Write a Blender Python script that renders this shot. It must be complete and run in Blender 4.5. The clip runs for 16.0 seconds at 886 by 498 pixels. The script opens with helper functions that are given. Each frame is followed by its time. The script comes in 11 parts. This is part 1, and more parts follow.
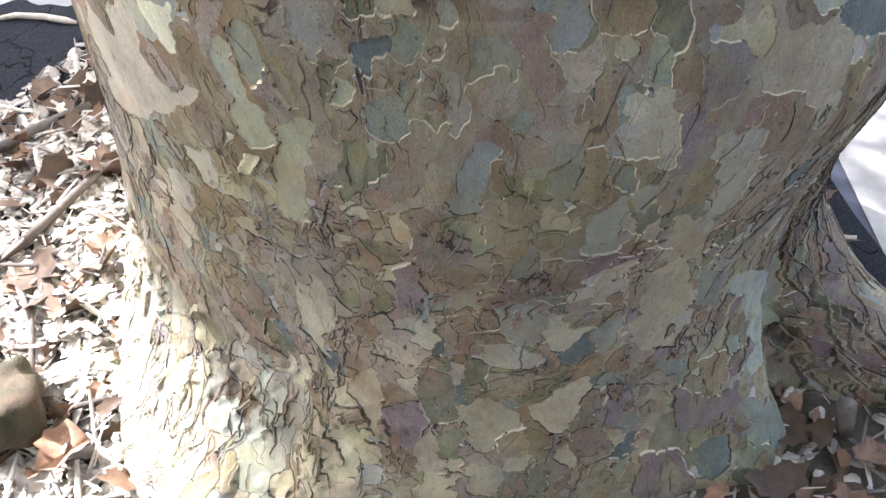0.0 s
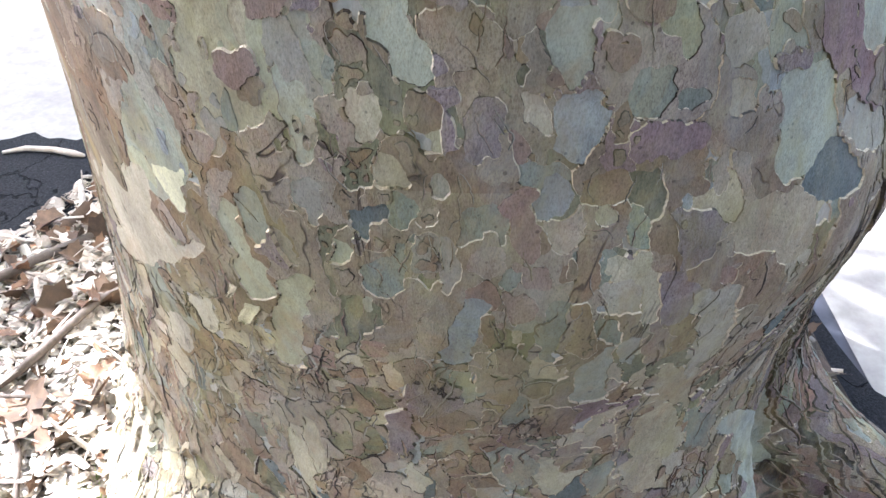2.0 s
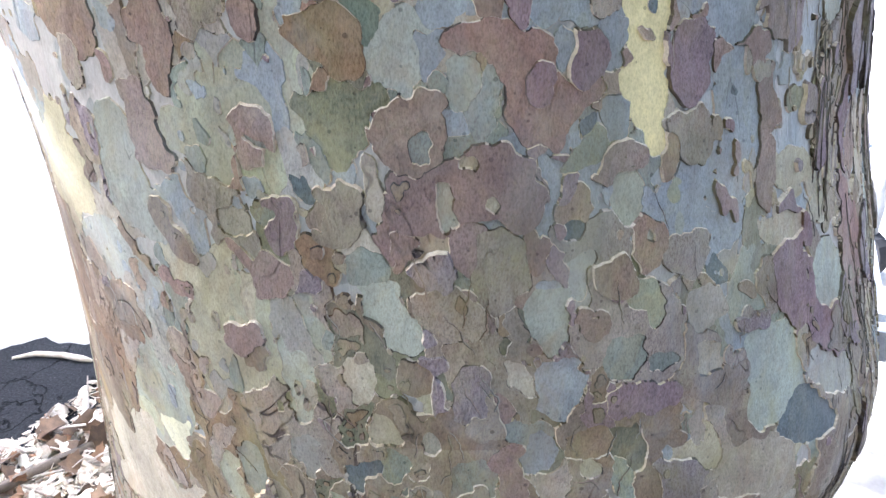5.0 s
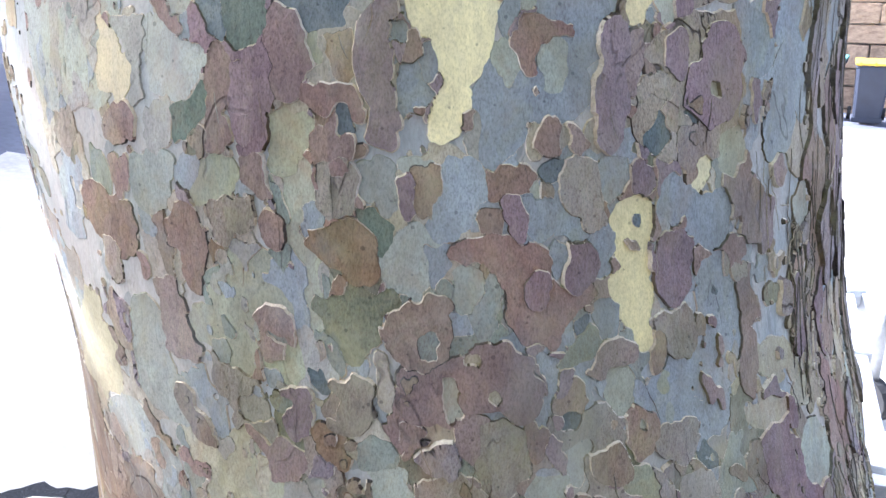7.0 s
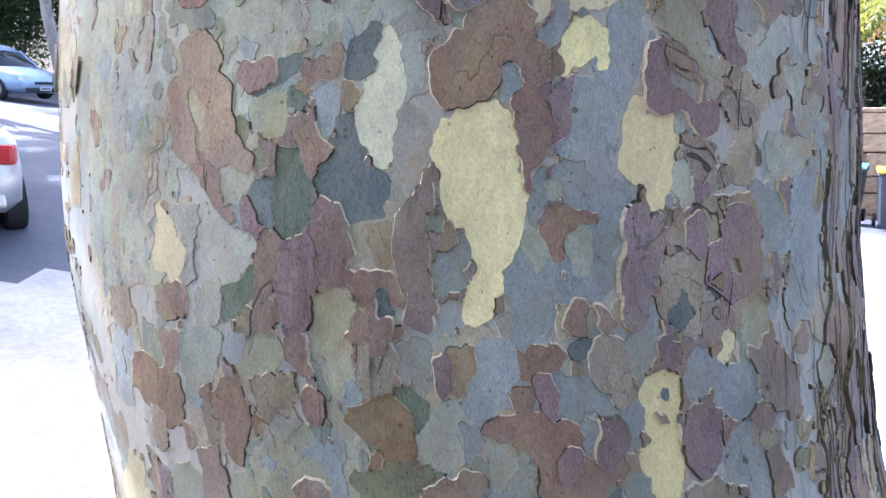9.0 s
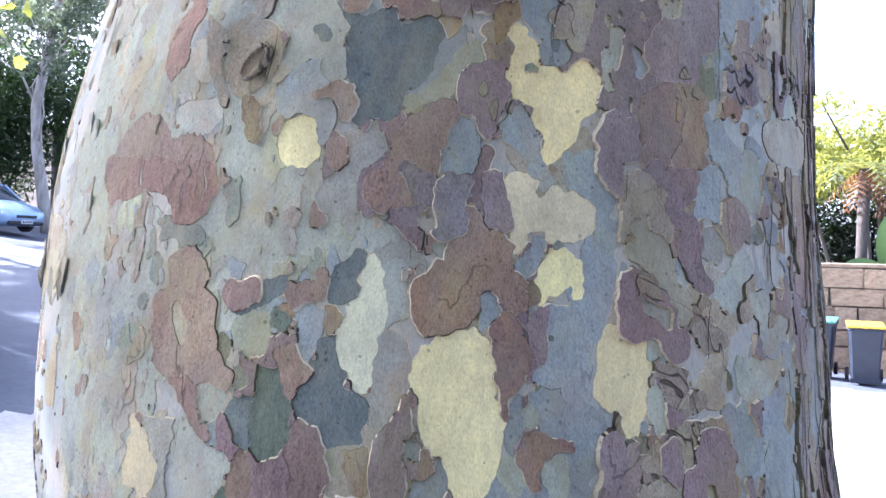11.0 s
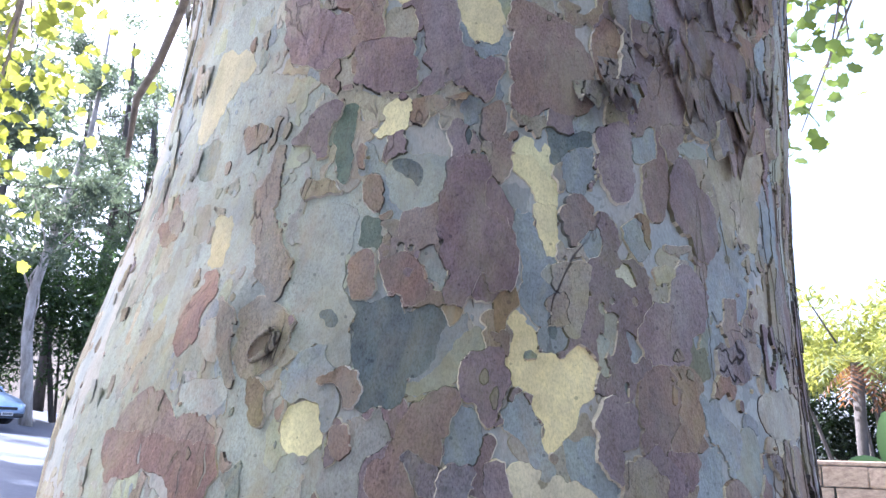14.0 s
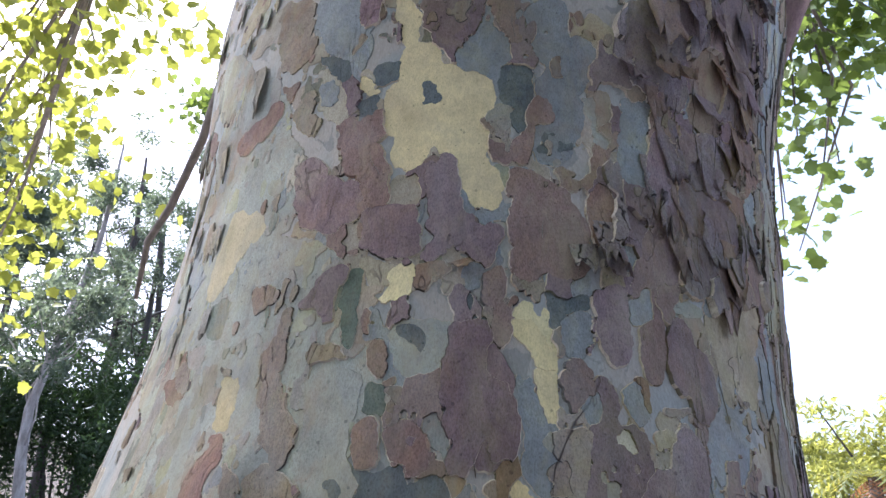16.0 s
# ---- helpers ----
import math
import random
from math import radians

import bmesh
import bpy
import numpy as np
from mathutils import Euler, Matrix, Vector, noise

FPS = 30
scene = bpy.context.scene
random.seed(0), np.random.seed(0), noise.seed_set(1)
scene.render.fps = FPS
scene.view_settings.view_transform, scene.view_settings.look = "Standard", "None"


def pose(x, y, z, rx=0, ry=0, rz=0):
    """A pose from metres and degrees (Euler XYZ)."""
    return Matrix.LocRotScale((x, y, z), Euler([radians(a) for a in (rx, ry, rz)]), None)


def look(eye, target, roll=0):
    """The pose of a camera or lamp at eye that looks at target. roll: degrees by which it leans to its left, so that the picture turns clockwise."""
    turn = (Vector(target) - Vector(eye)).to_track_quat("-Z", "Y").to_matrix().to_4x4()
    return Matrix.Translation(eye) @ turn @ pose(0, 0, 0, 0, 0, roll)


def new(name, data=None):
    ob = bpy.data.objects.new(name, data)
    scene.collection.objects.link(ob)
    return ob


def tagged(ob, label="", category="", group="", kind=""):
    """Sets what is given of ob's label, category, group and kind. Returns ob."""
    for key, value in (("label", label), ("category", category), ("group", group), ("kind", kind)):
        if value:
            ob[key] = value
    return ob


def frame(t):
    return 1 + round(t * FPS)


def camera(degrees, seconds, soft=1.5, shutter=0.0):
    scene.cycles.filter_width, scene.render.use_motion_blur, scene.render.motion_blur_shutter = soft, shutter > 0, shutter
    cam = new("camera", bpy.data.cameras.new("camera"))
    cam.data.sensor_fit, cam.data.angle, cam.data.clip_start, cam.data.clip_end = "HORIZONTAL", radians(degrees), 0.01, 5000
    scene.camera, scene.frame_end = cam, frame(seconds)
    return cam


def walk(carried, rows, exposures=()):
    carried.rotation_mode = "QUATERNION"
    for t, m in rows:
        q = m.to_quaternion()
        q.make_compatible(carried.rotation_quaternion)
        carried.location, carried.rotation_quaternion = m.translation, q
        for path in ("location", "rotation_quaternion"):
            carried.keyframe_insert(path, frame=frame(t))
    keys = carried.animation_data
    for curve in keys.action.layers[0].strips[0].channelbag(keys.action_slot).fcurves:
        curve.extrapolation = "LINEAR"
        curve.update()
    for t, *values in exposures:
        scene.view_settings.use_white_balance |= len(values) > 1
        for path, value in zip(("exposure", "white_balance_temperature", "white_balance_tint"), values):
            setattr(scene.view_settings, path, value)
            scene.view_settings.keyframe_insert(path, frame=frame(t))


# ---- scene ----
cam = camera(59.8, 16.0)
METRES, EYE, TILT, LEAN, TURN = 0.52, 1.17, -50.0, 0.0, 0.0
ROWS = [
    (0.0, 0.0, 0.0, 0.0, 0.0, 0.0, -0.0),
    (0.5, 0.002, -0.0022, 0.0241, -0.02, 2.63, 0.09),
    (1.0, 0.0057, -0.0203, 0.0424, -0.22, 4.49, 0.1),
    (1.5, 0.0028, -0.0473, 0.0493, -0.41, 6.77, -0.22),
    (2.0, 0.0, -0.0698, 0.0617, -0.58, 8.66, -0.22),
    (2.5, 0.006, -0.0809, 0.0832, -0.76, 10.88, -0.08),
    (3.0, 0.0088, -0.0944, 0.1023, -0.08, 12.47, 0.02),
    (5.5, 0.022, -0.2387, 0.1813, -0.18, 24.86, 0.29),
    (6.0, 0.0179, -0.275, 0.1976, -0.09, 27.56, -0.16),
    (6.5, 0.0206, -0.3105, 0.2049, 0.06, 29.45, -0.03),
    (7.0, 0.0152, -0.3437, 0.2092, -0.14, 31.5, -0.18),
    (7.5, 0.0067, -0.3748, 0.2225, 0.09, 33.41, -0.39),
    (8.0, 0.0061, -0.4034, 0.2337, 0.53, 35.13, -0.47),
    (8.5, 0.0036, -0.4286, 0.2527, 1.1, 37.24, -0.73),
    (9.0, 0.0016, -0.4594, 0.2677, 1.57, 39.33, -0.98),
    (9.5, 0.0004, -0.4876, 0.2894, 1.32, 42.0, -1.52),
    (10.0, -0.0013, -0.5193, 0.3124, 0.09, 44.82, -1.32),
    (12.5, -0.0047, -0.6359, 0.3894, -0.74, 56.26, -0.04),
    (13.0, -0.009, -0.6619, 0.4027, -0.68, 58.64, 0.03),
    (13.5, -0.015, -0.6961, 0.4127, -0.66, 61.38, -0.15),
    (14.0, -0.0235, -0.7281, 0.4208, -1.11, 63.65, -0.27),
    (14.5, -0.0275, -0.7559, 0.4283, -1.13, 65.55, -0.31),
    (15.0, -0.0206, -0.7829, 0.434, -1.04, 67.58, -0.1),
    (15.5, -0.0198, -0.8102, 0.4354, -1.1, 69.5, -0.11),
    (16.0, -0.0223, -0.8497, 0.4279, -0.78, 71.66, -0.43),
]
walk(cam, [(t, pose(0, 0, EYE, TILT, LEAN, TURN) @ pose(METRES * x, METRES * y, METRES * z, 90 + pitch, roll, yaw)) for t, x, y, z, yaw, pitch, roll in ROWS],
     exposures=[(0.0, 2.24, 5550, 15), (1.5, 2.40, 5550, 15), (3.0, 2.56, 5400, 16), (6.0, 2.80, 5350, 18), (9.0, 2.42, 5200, 19), (12.5, 2.48, 5100, 20), (14.5, 2.25, 5100, 20), (16.0, 1.78, 5300, 19)])

# ---- light ----
SUN = Vector((-0.85, 0.53, 1.0)).normalized()
world = bpy.data.worlds.new("sky")
scene.world = world
world.use_nodes = True
wn = world.node_tree
sky = wn.nodes.new("ShaderNodeTexSky")
sky.sky_type = "NISHITA"
sky.sun_disc = False
sky.sun_elevation = math.asin(SUN.z)
sky.sun_rotation = math.atan2(SUN.x, SUN.y)
sky.air_density, sky.dust_density, sky.ozone_density = 1.0, 6.0, 0.6
haze = wn.nodes.new("ShaderNodeMix")  # thin bright haze over the whole sky
haze.data_type, haze.blend_type = "RGBA", "ADD"
haze.inputs[0].default_value, haze.inputs[7].default_value = 1.0, (1.5, 1.5, 1.5, 1)
wn.links.new(sky.outputs["Color"], haze.inputs[6])
wn.links.new(haze.outputs[2], wn.nodes["Background"].inputs["Color"])
wn.nodes["Background"].inputs["Strength"].default_value = 0.11
sun = new("sun", bpy.data.lights.new("sun", "SUN"))
sun.data.energy, sun.data.angle, sun.data.color = 5.0, radians(0.6), (1.0, 0.95, 0.88)
sun.matrix_world = look((0, 0, 30), Vector((0, 0, 30)) - SUN)


# ---- materials ----
def node(nt, kind, **values):
    n = nt.nodes.new(kind)
    for key, value in values.items():
        n.inputs[key.replace("_", " ")].default_value = value
    return n


def noise_tex(nt, coord, scale, detail=4.0, rough=0.55, stretch=(1, 1, 1), warp=0.0):
    mp = nt.nodes.new("ShaderNodeMapping")
    mp.inputs["Scale"].default_value = stretch
    nt.links.new(coord, mp.inputs["Vector"])
    t = node(nt, "ShaderNodeTexNoise", Scale=scale, Detail=detail, Roughness=rough, Distortion=warp)
    nt.links.new(mp.outputs[0], t.inputs["Vector"])
    return t.outputs["Fac"]


def ramp(nt, fac, stops):
    r = nt.nodes.new("ShaderNodeValToRGB")
    while len(r.color_ramp.elements) < len(stops):
        r.color_ramp.elements.new(0.5)
    for e, (p, c) in zip(r.color_ramp.elements, stops):
        e.position, e.color = p, (*c, 1)
    nt.links.new(fac, r.inputs[0])
    return r.outputs[0]


def mix(nt, fac, a, b, how="MIX"):
    m = nt.nodes.new("ShaderNodeMix")
    m.data_type, m.blend_type = "RGBA", how
    for sock, v in ((m.inputs[0], fac), (m.inputs[6], a), (m.inputs[7], b)):
        if isinstance(v, (int, float)):
            sock.default_value = v
        elif isinstance(v, tuple):
            sock.default_value = (*v, 1)
        else:
            nt.links.new(v, sock)
    return m.outputs[2]


def calc(nt, how, a, b=0.0):
    m = nt.nodes.new("ShaderNodeMath")
    m.operation = how
    for sock, v in zip(m.inputs, (a, b)):
        if isinstance(v, (int, float)):
            sock.default_value = v
        else:
            nt.links.new(v, sock)
    return m.outputs[0]


def vary(nt):
    """A number from 0 to 1 for each object and each loose piece of a joined mesh."""
    o, g = nt.nodes.new("ShaderNodeObjectInfo"), nt.nodes.new("ShaderNodeNewGeometry")
    return calc(nt, "FRACT", calc(nt, "ADD", o.outputs["Random"], g.outputs["Random Per Island"]))


def material(name, rough=0.8, metal=0.0):
    m = bpy.data.materials.new(name)
    m.use_nodes = True
    nt = m.node_tree
    b = nt.nodes["Principled BSDF"]
    b.inputs["Roughness"].default_value, b.inputs["Metallic"].default_value = rough, metal
    coord = nt.nodes.new("ShaderNodeTexCoord").outputs["Object"]
    return m, nt, b, coord


def bump(nt, b, height, strength, distance):
    n = node(nt, "ShaderNodeBump", Strength=strength, Distance=distance)
    nt.links.new(height, n.inputs["Height"])
    nt.links.new(n.outputs[0], b.inputs["Normal"])


def shade(c, k):
    return tuple(min(1, v * k) for v in c)


def bark_material(name, light, dark, stain, grain=0.5, relief=1.0, cracks=0.5, tint_in=1.0):
    """Plane-tree bark: cloudy tones, crisp flecks with pale outlines, fine vertical grain, hair cracks and pin-prick pores."""
    m, nt, b, co = material(name, 0.88)
    b.inputs["Specular IOR Level"].default_value = 0.25
    cloud_ = noise_tex(nt, co, 16, 5, 0.62, (1, 1, 0.6), 0.6)
    col = mix(nt, ramp(nt, cloud_, [(0.32, (0, 0, 0)), (0.68, (1, 1, 1))]), light, dark)
    blot = noise_tex(nt, co, 26, 5, 0.6, (1, 1, 0.6), 0.9)
    col = mix(nt, ramp(nt, blot, [(0.53, (0, 0, 0)), (0.60, (0.5, 0.5, 0.5))]), col, stain)
    mott = noise_tex(nt, co, 130, 5, 0.7, (1, 1, 0.55))
    col = mix(nt, 0.20 + 0.50 * grain, col, ramp(nt, mott, [(0.30, (0.52, 0.49, 0.48)), (0.50, (0.93, 0.93, 0.93)), (0.72, (1.25, 1.24, 1.20))]), "MULTIPLY")
    fine = noise_tex(nt, co, 640, 3, 0.75, (1, 1, 0.45))
    col = mix(nt, 0.20 + 1.0 * grain, col, ramp(nt, fine, [(0.34, (0.40, 0.38, 0.37)), (0.5, (0.95, 0.95, 0.95)), (0.68, (1.26, 1.26, 1.25))]), "MULTIPLY")
    fleck = noise_tex(nt, co, 260, 4, 0.7, (1, 1, 0.4), 0.5)
    col = mix(nt, ramp(nt, fleck, [(0.60, (0, 0, 0)), (0.68, (max(0.0, 0.9 * grain - 0.25),) * 3)]), col, shade(dark, 0.5))
    col = mix(nt, ramp(nt, fleck, [(0.30, (max(0.0, 0.8 * grain - 0.25),) * 3), (0.38, (0, 0, 0))]), col, shade(light, 1.3))
    for k, (size, tint) in enumerate(((8, (0.44, 0.41, 0.28)), (14, (0.36, 0.22, 0.12)), (11, (0.30, 0.31, 0.29)), (19, (0.40, 0.37, 0.20)), (5, (0.27, 0.245, 0.11)))):
        mv = nt.nodes.new("ShaderNodeVectorMath")
        mv.inputs[1].default_value = (3.7 * k, 1.3 * k, 5.1 * k)
        nt.links.new(co, mv.inputs[0])
        wash = noise_tex(nt, mv.outputs[0], size, 5, 0.68, (1, 1, 0.6), 0.7)
        col = mix(nt, ramp(nt, wash, [(0.50, (0, 0, 0)), (0.70, (0.42 * tint_in,) * 3)]), col, tint)
    tone = noise_tex(nt, co, 11, 4, 0.65, (1, 1, 0.7), 0.6)
    col = mix(nt, 0.8, col, ramp(nt, tone, [(0.30, (0.72, 0.70, 0.70)), (0.50, (0.98, 0.98, 0.98)), (0.70, (1.20, 1.20, 1.17))]), "MULTIPLY")
    sp = node(nt, "ShaderNodeTexVoronoi", Scale=85.0, Randomness=1.0)
    nt.links.new(co, sp.inputs["Vector"])
    big = noise_tex(nt, co, 45, 2)
    dots = calc(nt, "LESS_THAN", calc(nt, "ADD", sp.outputs["Distance"], calc(nt, "MULTIPLY", big, 0.5)), 0.33)
    col = mix(nt, calc(nt, "MULTIPLY", dots, 0.6), col, shade(dark, 0.35))
    run = noise_tex(nt, co, 9, 4, 0.6, (1, 1, 0.42), 0.8)
    where = noise_tex(nt, co, 7, 3)
    line = calc(nt, "MULTIPLY", ramp(nt, calc(nt, "ABSOLUTE", calc(nt, "SUBTRACT", run, 0.5)), [(0.0, (1, 1, 1)), (0.0045, (0.9, 0.9, 0.9)), (0.0085, (0, 0, 0))]),
                ramp(nt, where, [(0.60 - 0.2 * cracks, (0, 0, 0)), (0.66 - 0.2 * cracks, (1, 1, 1))]))
    line = calc(nt, "MULTIPLY", line, min(1.0, cracks * 1.6))
    col = mix(nt, calc(nt, "MULTIPLY", line, 0.85), col, (0.045, 0.035, 0.03))
    v = vary(nt)
    hsv = node(nt, "ShaderNodeHueSaturation")
    nt.links.new(calc(nt, "ADD", calc(nt, "MULTIPLY", v, 0.22), 0.90), hsv.inputs["Value"])
    nt.links.new(calc(nt, "ADD", calc(nt, "MULTIPLY", calc(nt, "FRACT", calc(nt, "MULTIPLY", v, 7.3)), 0.28), 0.90), hsv.inputs["Saturation"])
    nt.links.new(calc(nt, "ADD", calc(nt, "MULTIPLY", calc(nt, "FRACT", calc(nt, "MULTIPLY", v, 13.7)), 0.02), 0.49), hsv.inputs["Hue"])
    nt.links.new(col, hsv.inputs["Color"])
    nt.links.new(hsv.outputs[0], b.inputs["Base Color"])
    lumps = calc(nt, "ADD", calc(nt, "MULTIPLY", fine, 0.35), noise_tex(nt, co, 90, 5, 0.65, (1, 1, 0.5)))
    bump(nt, b, calc(nt, "SUBTRACT", lumps, calc(nt, "MULTIPLY", line, 1.5)), 0.85 * relief, 0.004)
    return m


BARK = {
    "cream": bark_material("bark_cream", (0.80, 0.705, 0.39), (0.74, 0.655, 0.375), (0.70, 0.62, 0.37), 0.15, 0.3, 0.0, 0.22),
    "ivory": bark_material("bark_ivory", (0.64, 0.62, 0.42), (0.58, 0.57, 0.40), (0.54, 0.53, 0.40), 0.2, 0.35, 0.0, 0.25),
    "butter": bark_material("bark_butter", (0.56, 0.495, 0.29), (0.50, 0.445, 0.27), (0.46, 0.42, 0.28), 0.2, 0.4, 0.05, 0.4),
    "jade": bark_material("bark_jade", (0.17, 0.205, 0.15), (0.125, 0.155, 0.115), (0.20, 0.22, 0.15), 0.5, 0.7, 0.15, 0.45),
    "pale": bark_material("bark_pale", (0.405, 0.422, 0.335), (0.335, 0.35, 0.285), (0.415, 0.40, 0.29), 0.3, 0.55, 0.2),
    "warm": bark_material("bark_warm", (0.45, 0.395, 0.29), (0.37, 0.325, 0.24), (0.32, 0.29, 0.20), 0.35, 0.7, 0.3),
    "blue": bark_material("bark_blue", (0.325, 0.352, 0.335), (0.265, 0.29, 0.283), (0.34, 0.355, 0.275), 0.35, 0.6, 0.25, 0.65),
    "green": bark_material("bark_green", (0.20, 0.20, 0.125), (0.15, 0.152, 0.10), (0.25, 0.222, 0.12), 0.5, 0.8, 0.3),
    "slate": bark_material("bark_slate", (0.16, 0.187, 0.178), (0.112, 0.135, 0.13), (0.19, 0.205, 0.17), 0.5, 0.6, 0.15, 0.4),
    "lime": bark_material("bark_lime", (0.41, 0.415, 0.285), (0.345, 0.35, 0.245), (0.42, 0.39, 0.24), 0.3, 0.55, 0.2),
    "tan": bark_material("bark_tan", (0.30, 0.215, 0.135), (0.225, 0.165, 0.11), (0.22, 0.18, 0.105), 0.45, 0.9, 0.4),
    "brown": bark_material("bark_brown", (0.31, 0.217, 0.168), (0.235, 0.165, 0.134), (0.32, 0.228, 0.15), 0.5, 1.0, 0.25, 0.7),
    "mauve": bark_material("bark_mauve", (0.285, 0.21, 0.20), (0.215, 0.158, 0.154), (0.26, 0.20, 0.17), 0.5, 1.0, 0.25, 0.55),
    "lilac": bark_material("bark_lilac", (0.34, 0.285, 0.275), (0.24, 0.195, 0.19), (0.19, 0.155, 0.145), 0.6, 1.8, 0.7),
    "taupe": bark_material("bark_taupe", (0.36, 0.30, 0.225), (0.27, 0.222, 0.17), (0.27, 0.245, 0.15), 0.5, 1.1, 0.6),
    "dove": bark_material("bark_dove", (0.37, 0.352, 0.29), (0.315, 0.30, 0.25), (0.40, 0.385, 0.31), 0.35, 0.6, 0.2),
    "sage": bark_material("bark_sage", (0.27, 0.295, 0.235), (0.205, 0.225, 0.18), (0.30, 0.285, 0.17), 0.45, 0.7, 0.3),
    "straw": bark_material("bark_straw", (0.49, 0.445, 0.31), (0.42, 0.38, 0.27), (0.39, 0.345, 0.21), 0.35, 0.7, 0.3),
    "umber": bark_material("bark_umber", (0.275, 0.212, 0.145), (0.205, 0.155, 0.108), (0.27, 0.215, 0.13), 0.5, 1.0, 0.45),
    "rim": bark_material("bark_rim", (0.70, 0.62, 0.47), (0.58, 0.49, 0.35), (0.50, 0.41, 0.28), 0.25, 0.5, 0.0, 0.4),
    # Dark tone of the cracks, also used for shadow painted on plate rims.
    "crack": bark_material("bark_crack", (0.06, 0.048, 0.038), (0.04, 0.032, 0.026), (0.10, 0.08, 0.06), 0.5, 1.2, 0.5),
}


def inner_bark():
    """The smooth live bark under the plates: large soft flecks of grey-green, blue-grey and beige."""
    m, nt, b, co = material("inner_bark", 0.85)
    b.inputs["Specular IOR Level"].default_value = 0.25
    big = noise_tex(nt, co, 7, 4, 0.6, (1, 1, 0.55), 0.8)
    col = ramp(nt, big, [(0.34, (0.36, 0.385, 0.35)), (0.46, (0.45, 0.45, 0.39)), (0.56, (0.50, 0.455, 0.37)), (0.68, (0.40, 0.40, 0.33))])
    fleck = noise_tex(nt, co, 24, 5, 0.55, (1, 1, 0.55), 1.0)
    col = mix(nt, ramp(nt, fleck, [(0.585, (0, 0, 0)), (0.6, (0.7, 0.7, 0.7))]), col, (0.29, 0.30, 0.26))
    col = mix(nt, ramp(nt, fleck, [(0.36, (0.6, 0.6, 0.6)), (0.38, (0, 0, 0))]), col, (0.36, 0.34, 0.27))
    fine = noise_tex(nt, co, 400, 3, 0.7, (1, 1, 0.35))
    col = mix(nt, 0.5, col, ramp(nt, fine, [(0.25, (0.45, 0.45, 0.45)), (0.75, (1, 1, 1))]), "MULTIPLY")
    nt.links.new(col, b.inputs["Base Color"])
    bump(nt, b, calc(nt, "ADD", calc(nt, "MULTIPLY", fine, 0.3), noise_tex(nt, co, 60, 6, 0.65, (1, 1, 0.4))), 0.7, 0.004)
    return m


def mottled(name, light, dark, scale, rough=0.85, metal=0.0, stretch=(1, 1, 1), relief=0.4, depth=0.004, spread=0.3, grain=0.0):
    """Two tones in clouds with a fine grain; spread varies the value piece by piece."""
    m, nt, b, co = material(name, rough, metal)
    c = noise_tex(nt, co, scale, 6, 0.6, stretch, 0.4)
    col = mix(nt, ramp(nt, c, [(0.35, (0, 0, 0)), (0.65, (1, 1, 1))]), light, dark)
    f = noise_tex(nt, co, scale * 14, 3, 0.7, stretch)
    if grain:
        col = mix(nt, grain, col, ramp(nt, f, [(0.3, (0.3, 0.3, 0.3)), (0.7, (1, 1, 1))]), "MULTIPLY")
    if spread:
        hsv = node(nt, "ShaderNodeHueSaturation")
        nt.links.new(calc(nt, "ADD", calc(nt, "MULTIPLY", vary(nt), spread * 2), 1 - spread), hsv.inputs["Value"])
        nt.links.new(col, hsv.inputs["Color"])
        col = hsv.outputs[0]
    nt.links.new(col, b.inputs["Base Color"])
    bump(nt, b, calc(nt, "ADD", c, calc(nt, "MULTIPLY", f, 0.4)), relief, depth)
    return m


def leaf_material(name, light, dark, glow):
    """Leaves let a part of the light through."""
    m, nt, b, co = material(name, 0.5)
    v = vary(nt)
    col = mix(nt, v, light, dark)
    f = noise_tex(nt, co, 30, 4)
    col = mix(nt, 0.5, col, ramp(nt, f, [(0.3, (0.6, 0.6, 0.6)), (0.7, (1, 1, 1))]), "MULTIPLY")
    nt.links.new(col, b.inputs["Base Color"])
    tr = nt.nodes.new("ShaderNodeBsdfTranslucent")
    nt.links.new(mix(nt, v, glow, shade(glow, 0.6)), tr.inputs["Color"])
    ms = nt.nodes.new("ShaderNodeMixShader")
    ms.inputs[0].default_value = 0.45
    nt.links.new(b.outputs[0], ms.inputs[1])
    nt.links.new(tr.outputs[0], ms.inputs[2])
    nt.links.new(ms.outputs[0], nt.nodes["Material Output"].inputs["Surface"])
    return m


def plain(name, color, rough=0.5, metal=0.0, spread=0.12):
    return mottled(name, color, shade(color, 0.8), 6, rough, metal, relief=0.05, depth=0.001, spread=0.0, grain=spread)


